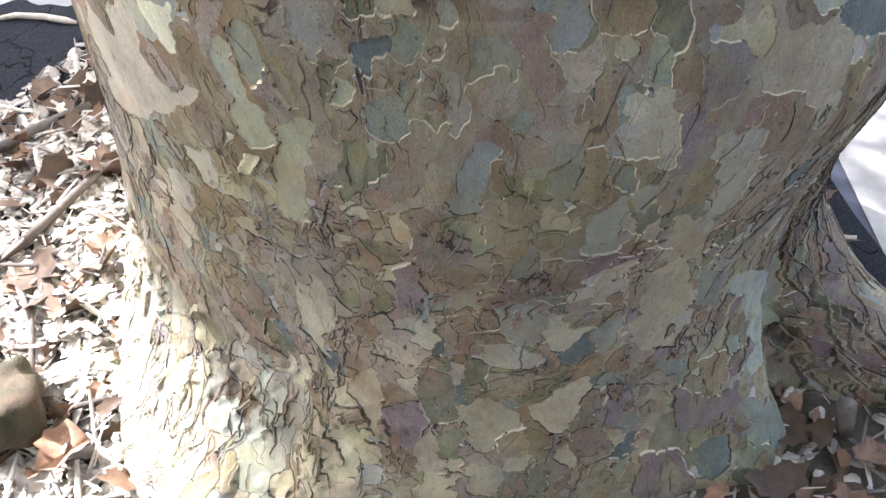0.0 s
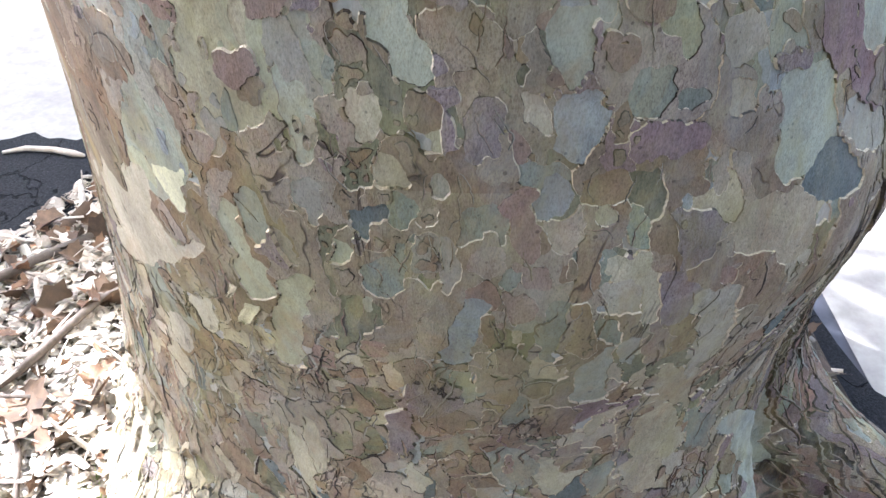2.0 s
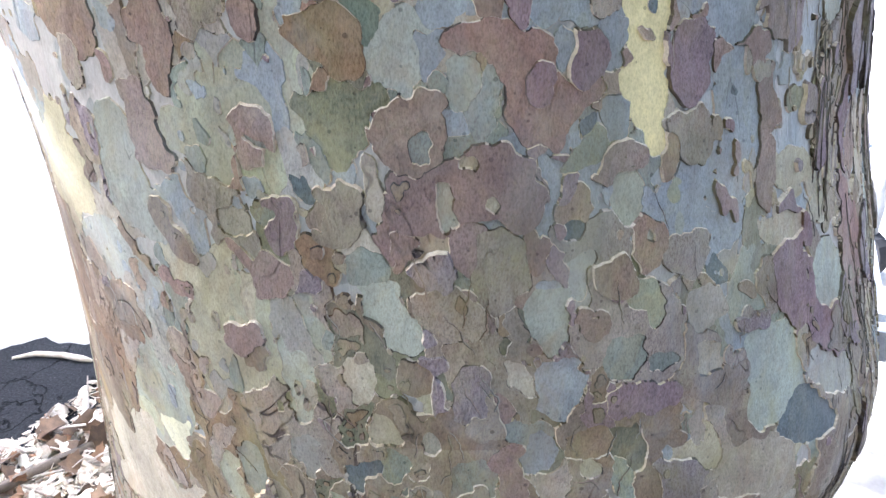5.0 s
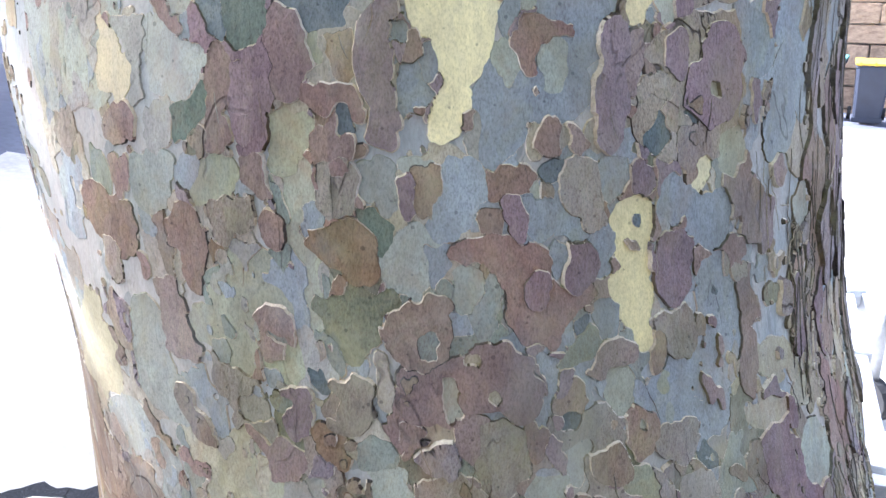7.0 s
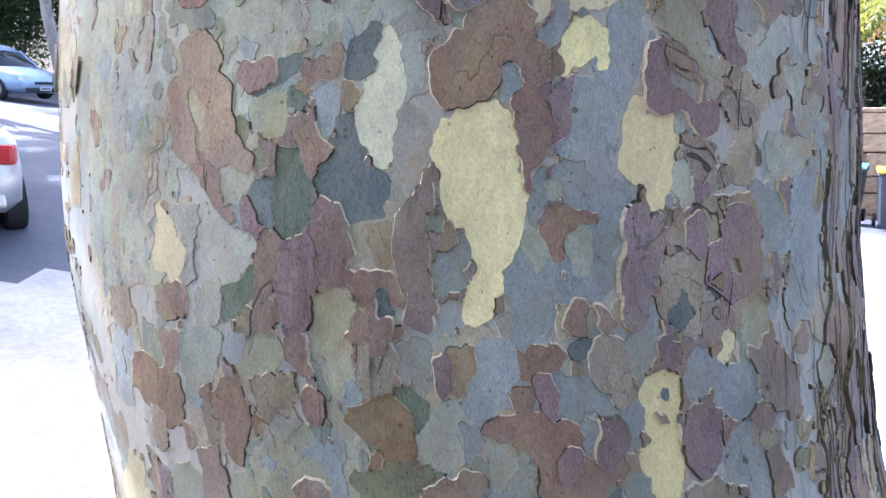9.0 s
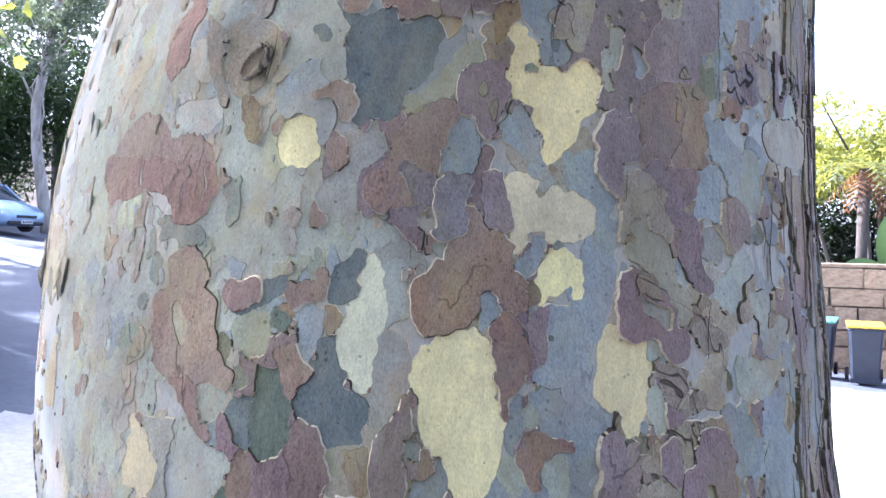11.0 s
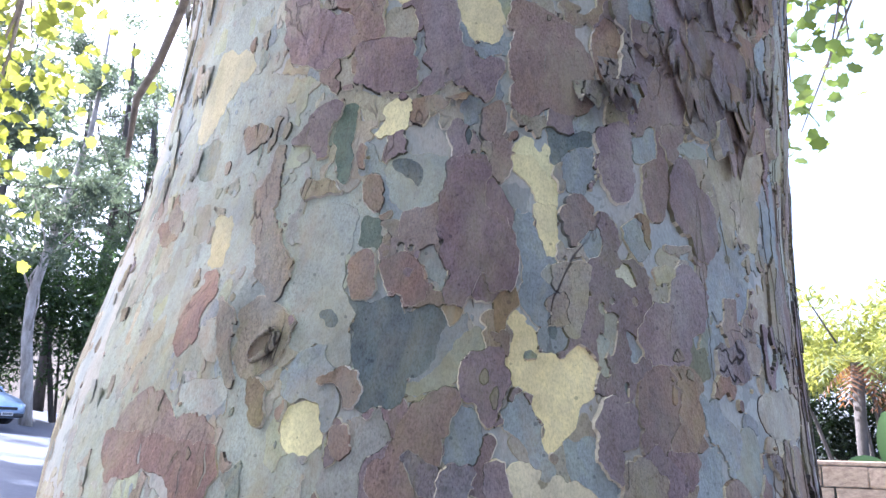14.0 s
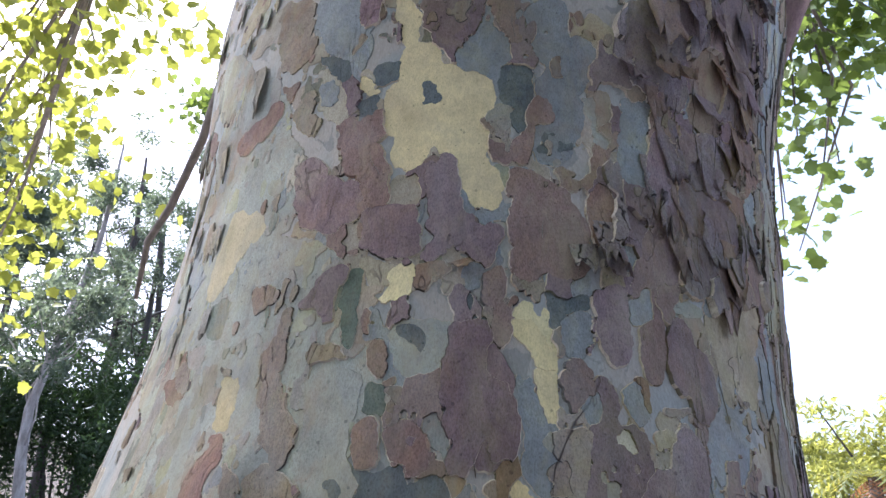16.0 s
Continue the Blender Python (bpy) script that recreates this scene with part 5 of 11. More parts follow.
bark("tan", (0.4, 50.7, 1.1, 0.6, -38), (0.9, 47.8, 0.9, 0.8), (0.6, 46.6, 0.7, 0.5, -82), (1.1, 45.8, 0.9, 0.5, 3), (1.4, 46.9, 0.8, 0.4, -78), (0.7, 48.8, 0.9, 0.8), (0.6, 49.7, 0.8, 0.8))
bark("straw", (11.8, 44, 0.8, 0.7, 15), (11.2, 47.8, 0.8, 0.4, 59), (11.6, 43, 0.8, 0.4, 80), (11.4, 46, 0.6, 0.7), (11.4, 47, 0.6, 0.7), (12, 45.9, 0.8, 0.3, -80), (11.7, 44.9, 0.8, 1, 21))
bark("umber", (-20.9, 48.7, 2, 1.2, 87), (-21.3, 46.1, 1.9, 1.2, -85), (-21.7, 53, 1.8, 1.1, 65), (-23, 50.6, 1.8, 1, -87), (-21, 51.1, 2.2, 1.6, 73), (-22.4, 44.9, 1.3, 1.2), (-22.7, 47.6, 2.2, 1.2, -84))
bark("taupe", (-18.1, 49.3, 2, 0.9, -86), (-17, 48.9, 2, 0.9, -90), (-16.7, 52, 2, 0.7, -90), (-18.1, 52.2, 1.5, 1.2, 89), (-17.7, 47.5, 1.9, 0.9, 47))
bark("brown", (-3, 71, 0.6, 1, 21), (-2.5, 72.6, 0.5, 0.9, -63), (-1.8, 71, 0.7, 0.6), (-3, 71.9, 0.7, 0.5, -26), (-1.7, 72.7, 0.8, 0.5, 88), (-2.5, 69.1, 0.7, 0.5, -70), (-2.2, 70.1, 0.7, 0.7), (-1.9, 71.7, 0.7, 0.7), (-3.1, 70.1, 0.9, 0.5, -82))
bark("umber", (-8.5, 71.2, 1, 0.7, 54), (-9.4, 68.3, 1, 0.6, 90), (-9.4, 70, 1.1, 0.7, 81), (-8.5, 67.7, 0.7, 0.8), (-8.3, 69, 0.9, 1.3, -6), (-7.8, 70, 0.8, 1))
# The mottled middle of the trunk.
bark("butter", (-38.8, 108.4, 2.6, 1.6, 35), (-41.1, 101.5, 2.2, 2.5, 56), (-37.6, 105.5, 2.4, 1.9, 64), (-41.5, 104.7, 2.3, 3.5, -48), (-38.2, 102.3, 2.7, 2.4, 15), (-44.4, 102.3, 2.5, 1.7, 47), (-44.6, 100, 2.8, 1.5, 5))
bark("brown", (-29.4, 121.4, 1.1, 0.6, 73), (-29.1, 123.6, 0.8, 0.8), (-28.2, 123.5, 0.6, 0.7, -79), (-28.5, 122.3, 1.1, 0.6, 55), (-29.3, 122.4, 0.8, 0.7, 77))
bark("pale", (-26.5, 120.6, 1, 1.2, -7), (-24.4, 121.5, 2.1, 0.8, 52), (-24.9, 123.1, 1, 1.5, -19), (-23.3, 123.6, 1.2, 1.1, 69), (-26.3, 122.4, 2.1, 1.4, 76))
bark("blue", (-20.8, 123.6, 0.8, 0.7, 58), (-21.2, 123.1, 0.8, 0.6, 4), (-21.8, 123.3, 1.2, 0.5, 82), (-20.1, 124.3, 0.9, 0.5, 56), (-20.9, 124.4, 1, 0.6, -9))
bark("lime", (-20.1, 121.8, 1.2, 1, -53), (-18, 124.2, 1.6, 0.9), (-17, 123.3, 1.3, 1, 56), (-18.8, 123, 1.3, 1.2, -44))
bark("brown", (-14.7, 124.4, 0.8, 0.8), (-14.8, 123.2, 0.9, 0.7, -58), (-13.9, 122.4, 0.9, 0.6, -18), (-13.9, 123.5, 0.8, 1.1, -7), (-13.8, 124.5, 0.7, 0.7))
bark("taupe", (-18.4, 118.5, 1.1, 0.9, 34), (-15.9, 120.9, 1.1, 0.9, 81), (-16.9, 119.6, 1.5, 1, 25), (-17.3, 120.8, 1.3, 1.1, -8), (-18.7, 120.3, 1.3, 0.8, 79))
bark("brown", (-14.1, 120.1, 0.6, 0.4, 34), (-13.8, 118.5, 0.7, 0.8), (-13.3, 120.2, 0.7, 0.7), (-13.1, 119.4, 1.1, 0.7, 79), (-14.1, 119.2, 0.5, 0.8, -3))
bark("sage", (-13.3, 116.6, 0.7, 0.5, -62), (-12.6, 117.9, 0.6, 0.4, 62), (-13.2, 117.2, 0.7, 0.7), (-12.9, 117.9, 0.6, 0.3, 36), (-13.9, 116.9, 0.8, 0.3, -41))
bark("brown", (-21.4, 118, 1.5, 0.9, 68), (-23.5, 118.4, 1.6, 1.2, 50), (-21.7, 119.8, 1.5, 1.2, -28), (-21.6, 115.9, 2, 0.8, 68), (-22.8, 116.8, 1.4, 0.6, 84), (-22.4, 114.4, 1.3, 0.8, -73))
bark("blue", (-26.4, 118.8, 0.8, 0.5, -72), (-27.1, 118.8, 0.9, 0.4, -79), (-26.2, 117.9, 0.7, 0.7))
bark("brown", (-24.7, 107.4, 1.1, 0.7), (-25.6, 111.8, 1.5, 1.4), (-25.1, 110, 1.4, 0.9, -88), (-26.9, 108.1, 1.5, 0.8, -87), (-25.3, 108.5, 1.7, 1.1, 72), (-25.6, 113.3, 1.4, 1.2, 7), (-23.9, 108.3, 1.1, 0.6, -42), (-26.1, 110.2, 1.3, 1.2, -79))
bark("taupe", (-33.9, 106.6, 0.8, 0.5, -70), (-33.9, 108.7, 1.1, 0.5, 86), (-34.1, 110.1, 0.8, 0.6, -80), (-33.8, 107.6, 0.6, 0.4, 74), (-34.5, 107.8, 0.8, 0.4, -76), (-34.8, 108.9, 0.6, 0.4, -81), (-34.6, 109.7, 0.8, 0.5, 69), (-34.1, 111.1, 0.6, 0.3, 70), (-33, 106.4, 0.8, 0.3))
bark("taupe", (-31.9, 113.9, 1, 0.5, 85), (-32.3, 115.9, 1.2, 0.7, -45), (-32.9, 113.4, 1, 0.7, -64), (-32.6, 114.9, 0.9, 1.5, -7))
bark("sage", (-15, 110.3, 0.5, 0.3, -61), (-14.4, 110.2, 0.4, 0.4))
bark("brown", (-15.8, 108.9, 0.9, 0.7, 38), (-14.4, 112.3, 1.2, 0.6, -17), (-14.3, 111, 1.3, 1.1, 72), (-15.4, 109.8, 0.8, 1, -22), (-15.7, 111.6, 1, 0.8, -77))
bark("pale", (-16.7, 110.5, 0.8, 0.4, 88))
bark("blue", (-19.3, 113.8, 0.7, 0.5, -85), (-18.8, 113.8, 0.8, 0.3, -84))
bark("sage", (-20.5, 107.8, 0.6, 0.5, -86), (-21.2, 107.6, 0.7, 0.6, -60), (-21, 108.5, 0.9, 0.6, 7))
bark("slate", (-12.4, 107.1, 0.9, 0.4, -84), (-11.7, 106.5, 0.7, 0.7), (-11.8, 107.5, 0.7, 0.5, -63))
bark("tan", (-7.9, 115.3, 0.3, 0.2), (-8.6, 114.9, 0.6, 0.4, -13), (-9, 114.7, 0.5, 0.3, 12), (-8.5, 115.3, 0.5, 0.3, 58))
bark("tan", (-6.7, 116.8, 1.7, 1.6, -39), (-8.7, 118.2, 1.7, 1.5, -50), (-7.9, 119.3, 2, 1, 6), (-5.8, 118.7, 2.1, 1.1, -66))
bark("green", (-4.4, 114.1, 1.2, 0.9, 34), (-9.9, 113.3, 1.4, 0.9, 3), (-8.3, 109, 0.9, 0.7, 57), (-9.2, 112.2, 1.5, 1.6), (-7.7, 114.2, 1.4, 0.8, 36), (-7.3, 111.6, 2, 1.3, -52), (-6.4, 113.1, 1.8, 1.2, -86), (-7.9, 110.5, 1.6, 1.2, -21))
bark("jade", (-4.5, 119.8, 0.5, 1.1, 49), (-3.7, 119.5, 0.9, 0.5, 75), (-4.2, 118.7, 0.8, 0.4, 89), (-4.7, 120.4, 0.7, 1, 43), (-5.1, 121, 0.6, 0.7), (-3.9, 120.7, 1.1, 0.6, -24))
bark("blue", (-10.1, 119.9, 1, 0.6, -87), (-9.7, 121.1, 0.8, 0.6, 17), (-9.2, 120.3, 0.9, 0.5, 64))
bark("brown", (-6.5, 124.8, 0.7, 0.6), (-6.9, 124.7, 0.7, 0.6, -76))
bark("taupe", (-8.4, 122.1, 0.9, 1), (-7.1, 121.6, 1.4, 0.8, 20), (-6.1, 124.6, 1, 0.9, -12), (-7.8, 124, 1.4, 1, -84), (-6.5, 123.2, 1.1, 1.3, -11))
bark("pale", (-3.7, 124.7, 1.3, 0.8, -4), (-3, 123.3, 1.2, 0.7, 86), (-3.1, 121.9, 0.8, 0.8), (-4.2, 122.7, 1.3, 0.8, -53), (-4.3, 124.2, 1.3, 0.8, 89))
bark("mauve", (-1.4, 122.1, 1.1, 0.6, 83), (-1.9, 121.9, 0.7, 0.3, -83), (-1.4, 121, 0.6, 0.5, -38), (-1.5, 122.8, 0.8, 0.4, 9), (-1.1, 123.7, 0.7, 0.6, -69), (-1.8, 123.5, 0.6, 0.7))
bark("tan", (0.4, 122.4, 1, 0.5, 66), (-0.2, 122.3, 1.4, 0.6, -82), (0.6, 124.4, 0.9, 0.6, 16), (0.3, 123.8, 1.1, 0.8, -33), (-0.3, 121.2, 0.9, 0.5, -88))
bark("pale", (-1.1, 124.9, 0.5, 0.5), (0.4, 125.2, 0.7, 0.2, 5), (-1.8, 125.1, 0.5, 0.4, -2), (-0.6, 124.6, 0.5, 0.4), (-0.3, 125, 0.7, 0.4, -17))
bark("blue", (1.6, 120.5, 1.3, 1.5, -28), (3.9, 123.8, 1.8, 1.3, -73), (2.5, 122, 1.7, 2, -34), (2.5, 124, 1.5, 1.3, 75))
bark("blue", (0.7, 118.4, 0.8, 0.5, 41), (-0.1, 117.4, 1, 0.4, 70), (0.7, 117.1, 0.7, 0.5, -75), (-0.6, 115.7, 0.8, 0.4, -89), (0.1, 116.2, 0.6, 0.9, -30))
bark("pale", (-1.4, 118.8, 1.1, 1.5, -61), (-1.7, 116.3, 2.2, 1.1, 68), (0.8, 119.3, 1.3, 0.6, -13), (-3.5, 116, 1.4, 1.3, -19), (-3, 118, 2.2, 1, 62))
bark("sage", (-1, 111.2, 0.4, 0.6, -41), (-1, 110.3, 0.9, 0.5, 53), (-1.6, 109.7, 0.6, 0.5, -43), (-1.7, 110.8, 0.8, 0.5, 79))
bark("tan", (-0.7, 113.2, 2, 1.3, 20), (-3.4, 109.4, 1.8, 1, -26), (-1.1, 111, 2.3, 1.8, 52), (-3.3, 112, 2.6, 1.4, 42))
bark("lime", (-0.2, 107.2, 0.6, 0.5), (0, 104.8, 0.7, 0.6), (-0.1, 104.3, 0.5, 0.4), (-0.3, 105.4, 0.6, 0.4, 83), (-0.5, 106.4, 0.7, 0.4, -90), (0.3, 106, 0.9, 0.3, -85))
bark("straw", (3.6, 105.8, 0.5, 0.3, 54), (3.2, 105.8, 0.6, 0.3, -85), (3.5, 106.5, 0.4, 0.3))
bark("warm", (2.1, 109.1, 0.4, 0.3), (1.7, 109, 0.4, 0.3, 88), (1.9, 109.5, 0.5, 0.4))
bark("brown", (-0.7, 105.1, 1.6, 1.5), (-3.4, 107, 2.1, 1.4, -85), (2.3, 108.6, 2.2, 1.7, 35), (-0.5, 107.6, 2, 1.4, 24), (-3.4, 104.9, 1.7, 1.4, -37), (4.9, 108.3, 2.3, 2, -41), (5.5, 105.9, 2.3, 1.9, 22), (1.8, 107, 3, 2.5, -3))
bark("warm", (-6.1, 104.8, 0.6, 0.4, -33), (-5.9, 109, 0.8, 0.3, -78), (-6, 107.4, 0.7, 0.8), (-5.9, 105.7, 0.6, 0.7, -5), (-5.7, 106.7, 0.8, 0.6, -86), (-6.3, 106.4, 0.9, 0.5, 87), (-6, 108.2, 0.6, 0.7))
bark("blue", (-6.7, 103.9, 0.6, 0.5), (-6.4, 105.3, 0.7, 0.5, -9), (-6.8, 104.7, 0.8, 0.4, 76), (-6.3, 104.4, 0.6, 0.3, 69))
bark("umber", (-11.7, 104.1, 0.6, 0.4, 88), (-11.1, 104.2, 0.8, 0.4, 80), (-10.9, 105.4, 0.6, 0.5, -73), (-11.2, 104.8, 0.7, 0.6))
bark("umber", (-8.4, 105.7, 1.8, 1.3, 66), (-10.2, 103.1, 1.6, 1, -3), (-10.2, 106.2, 1.7, 0.8, 9), (-9.3, 104.2, 1.8, 1.9, -77), (-11, 104.6, 1, 1.5, -3))
bark("pale", (2, 113.6, 1.1, 0.7, -74), (2.6, 116.1, 1.2, 0.8), (2.4, 115, 1.1, 1.3, -17))
bark("sage", (3.2, 111.5, 0.6, 0.9, -9), (4.4, 115.7, 0.8, 0.7), (3.8, 113.7, 0.9, 1.2, -21), (3.3, 112.3, 0.9, 1.1, -13), (4.2, 114.7, 0.9, 1, -17))
bark("pale", (8.9, 122.8, 0.4, 0.4), (9.2, 122.9, 0.5, 0.4, -68))
bark("brown", (5.5, 123.2, 1, 0.6, 67), (6.6, 124, 1.3, 0.7), (7.5, 123.2, 1.4, 0.7, -14), (8.3, 123.8, 1.2, 0.8, -39))
bark("mauve", (7.5, 120, 1, 0.5, 75), (7.2, 121.2, 1, 0.8, 25), (6.9, 120.4, 1.3, 0.4, -86), (7.3, 122.4, 0.7, 0.7), (6.4, 122, 1, 0.5, -87))
bark("blue", (9.5, 120.1, 1.3, 1, 73), (9.4, 121.5, 1.2, 0.8, 15), (8.6, 120, 1.1, 0.6, -86))
bark("slate", (11.1, 124.6, 0.7, 0.5, 76), (10.3, 124.6, 0.6, 0.3, 5), (10.3, 124, 0.6, 0.5, -43), (11, 123.7, 0.8, 0.4, 45))
bark("blue", (10.3, 117.5, 1, 0.6, 72), (10, 116.6, 1.1, 0.4, 74))
bark("mauve", (12.8, 116.4, 1.6, 0.9, 84), (12.4, 115.3, 1.3, 0.7, 27), (12, 117.8, 1.3, 0.8, 19), (11.4, 116.3, 1.6, 0.9, 80))
bark("mauve", (8.4, 114.4, 1.2, 0.9, 62), (8.1, 115.5, 1.1, 0.6, 24), (7.6, 114.2, 0.9, 0.4, -84))
bark("brown", (5.7, 117.6, 1.7, 1.7), (8.3, 117.4, 1.5, 1.4), (11.6, 114, 1.9, 1), (6.4, 114.4, 2.4, 1.2, -83), (7.1, 112, 2, 1.4, -26), (9.3, 111.9, 2, 1, 63), (3.2, 118.3, 2.2, 1.1, 17), (8.6, 114.3, 2.9, 1.6, -47))
bark("taupe", (12.4, 124.1, 1.2, 0.9, 82), (13.8, 123.8, 1.4, 1, -86), (13.9, 120.2, 1.2, 1.1), (14.3, 121.9, 1.7, 0.9, -89), (12.4, 122.1, 1.4, 1.1, 90))
bark("mauve", (18.8, 122.9, 0.8, 0.8), (18.8, 123.8, 0.8, 0.6, 5), (19.5, 123, 1, 0.6, -89))
bark("blue", (15.4, 123.9, 0.5, 0.8, 11), (16.8, 123, 0.7, 0.5, 45), (16, 122.3, 0.8, 0.5, 31), (15.6, 122.9, 0.6, 0.6), (16.4, 123.9, 1.2, 0.9, -82), (15.4, 124.5, 0.7, 0.7), (17.1, 124, 1, 0.8, -82))
bark("slate", (18.4, 119.7, 0.4, 0.3, 8), (18.4, 120, 0.4, 0.3, 10))
bark("taupe", (17.4, 117.6, 0.5, 0.4))
bark("cream", (16.9, 119.8, 1.5, 1.6), (17.3, 117.2, 1.8, 1.3, -5), (17.3, 114.6, 2.2, 1.6, -77), (18.9, 119, 1.8, 1, 67), (16, 114.3, 1.3, 1.3), (17.6, 110, 1.7, 1.1, -86), (17.3, 112.2, 1.8, 1.6, 6), (18.5, 121, 1.8, 1, -11))
bark("blue", (14.6, 118.5, 0.8, 0.6, -4), (14.2, 115.7, 0.9, 0.5, 9), (14.8, 116.5, 0.8, 0.3, 89), (14.1, 117.8, 0.8, 0.7, -6), (15.2, 118, 0.8, 0.6, 50), (14.1, 116.8, 1, 0.5, 89), (13.8, 118.5, 0.7, 0.5, -3))
bark("cream", (25.9, 122.5, 1, 0.8, 50), (25.5, 123.2, 0.7, 0.4, 83), (26.2, 123.4, 0.6, 0.7, -26), (25.2, 121.7, 0.8, 0.5, -17))
bark("mauve", (20.8, 113.4, 1.9, 1, -40), (21.5, 116, 2.9, 1.7, 59), (22.4, 114, 1.4, 0.9, -84), (22.1, 117.7, 1.7, 1.1, -22))
bark("slate", (26.3, 112.9, 0.4, 0.4), (26.3, 112.5, 0.5, 0.3, -5))
bark("taupe", (30, 113.5, 0.7, 0.5, 10), (29.4, 114.1, 0.9, 0.6, -90), (30.1, 114.3, 0.4, 0.4))
bark("blue", (26.8, 119.9, 1.2, 1.9, -89), (22, 122.2, 1.4, 1.1, 24), (28.3, 119.9, 1.7, 0.9, -84), (24, 120.7, 1.3, 1.8, 74), (26.9, 117.8, 1.8, 1.3, 21), (22, 120.4, 1.3, 1.1, -24), (25, 118.4, 2.3, 1.2, -49))
bark("lime", (15.5, 105.7, 1.5, 1, 79), (14.5, 104.9, 1.5, 1, -75), (14.7, 106.8, 1.3, 1.1, 28))
bark("slate", (12.1, 112.1, 0.5, 0.3, 23), (12, 111.7, 0.5, 0.3, 51), (11.5, 111.7, 0.6, 0.3, 88))
bark("blue", (14.3, 111.4, 1.1, 1.1), (14.7, 112.5, 1.1, 0.8, -48), (13.6, 112.3, 0.9, 0.6, -78))
bark("sage", (11.5, 110.1, 1.3, 0.6, 49), (12.7, 110.1, 0.8, 0.4, 25), (10.2, 108.5, 0.9, 0.5, 23), (12.8, 110.9, 0.8, 0.8), (12, 109.4, 1, 0.5, 38), (10.8, 109.1, 0.9, 1.1, -53))
bark("tan", (19.4, 109.4, 0.8, 0.8), (19, 107.4, 0.7, 0.8), (19.3, 108.4, 0.9, 1.1, -15))
bark("brown", (13.3, 109, 0.9, 0.6, 62), (14.7, 109.4, 0.7, 1.3, -83), (15.8, 108.5, 0.9, 0.5, -3), (14.1, 108.2, 1.1, 0.7, 42), (13, 107.7, 1, 0.8, -8), (15.4, 109.5, 1.1, 0.5, -23))
bark("blue", (9.1, 107.5, 0.4, 0.9, -28), (7.7, 104.5, 0.7, 0.5, 88), (9.2, 108.1, 0.7, 0.6, 36), (8.3, 108, 0.7, 0.7), (6.9, 103.9, 0.7, 0.4, -50), (8.7, 108.9, 0.8, 0.6), (7.9, 109, 0.7, 0.6, -71), (8.4, 106.7, 0.9, 0.4, -70), (8.1, 105.2, 0.9, 0.4, 68))
bark("pale", (16.8, 102.4, 0.8, 0.4, 84))
bark("pale", (19.3, 103.5, 0.4, 0.3), (19.3, 102.9, 0.5, 0.5), (19.3, 102.4, 0.5, 0.4, 4))
bark("brown", (16.8, 102.8, 1.7, 1, -76), (15.7, 102.4, 2.1, 0.8, 87), (16.6, 100.7, 1.7, 1, 69))
bark("taupe", (21.2, 110.8, 0.9, 1.4, -82), (22.2, 108.7, 1.4, 1.2, 41), (21.3, 108.9, 1.3, 1.2, -71), (22.6, 110.3, 1.4, 1, 87), (19.9, 110.3, 1.5, 0.8, -81))
bark("taupe", (21.4, 101.1, 0.9, 1.1, -55), (20.3, 100.5, 1.5, 1.3, 61), (19.6, 98.7, 1.4, 0.6, -25), (21.1, 99.3, 1.4, 0.9, 43), (18.5, 99.9, 1.4, 0.8, -84), (19.2, 101.4, 1.4, 0.7, -2))
bark("pale", (41.1, 117.1, 0.9, 0.9), (40.9, 119.5, 1.3, 0.7, 30), (41.7, 118.3, 1.5, 0.7, -55), (40.9, 118.3, 1.4, 1.6, 86))
bark("mauve", (33.5, 119.6, 0.8, 0.4, -90), (33.1, 118.7, 0.9, 0.6, 82), (34.4, 118.8, 1, 1), (34, 115.8, 1, 0.5, 36), (35, 118.8, 1, 0.5, -88), (34.8, 117, 1.2, 0.5, 84), (34.2, 120, 1, 0.4, -47), (33.7, 117.7, 1, 0.8, 7), (33.7, 116.7, 0.8, 0.9))
bark("umber", (-25.7, 103, 1, 0.7, -87), (-24.5, 100, 1, 1.2, 49), (-26.6, 102.8, 1.1, 0.6, 89), (-25.5, 101.4, 1, 1.4, 30), (-23.7, 99.4, 1.1, 0.7, -15))
bark("taupe", (-41.4, 95.6, 0.9, 0.9), (-41, 94.9, 0.9, 0.7, 27), (-40.2, 94.4, 1.2, 1.2), (-37.9, 94.5, 1.1, 0.5, -57), (-38.6, 94, 1.3, 1.1, -45), (-39.1, 95.3, 1.2, 1, 85), (-40.1, 96.1, 1.5, 0.7, 23))
bark("tan", (-31.5, 95.4, 0.7, 0.5, 20), (-31.8, 96.8, 0.6, 0.4, 6), (-31.3, 94.8, 0.6, 0.5), (-31.4, 96.3, 0.6, 0.4, 82), (-31.7, 96.1, 0.6, 0.5, 86))
bark("brown", (-25.2, 96.1, 0.5, 0.6, 87), (-26.7, 96.2, 0.8, 0.4, -44), (-27.7, 97.3, 0.6, 0.4, 5), (-25.1, 95.2, 0.5, 0.4, 90), (-25.9, 95.4, 0.7, 0.4, -44), (-27.5, 96.7, 0.8, 0.7, 19), (-25.6, 95.7, 0.7, 0.7))
bark("umber", (-33.1, 89.2, 1.6, 0.7, -6), (-35.7, 91.3, 2, 0.9, 45), (-32.7, 90.4, 1.3, 1.4), (-33.6, 92, 1.6, 1.1, 81), (-34.8, 90, 1.4, 1, 44), (-36.8, 89.4, 1.5, 1.1, 35))
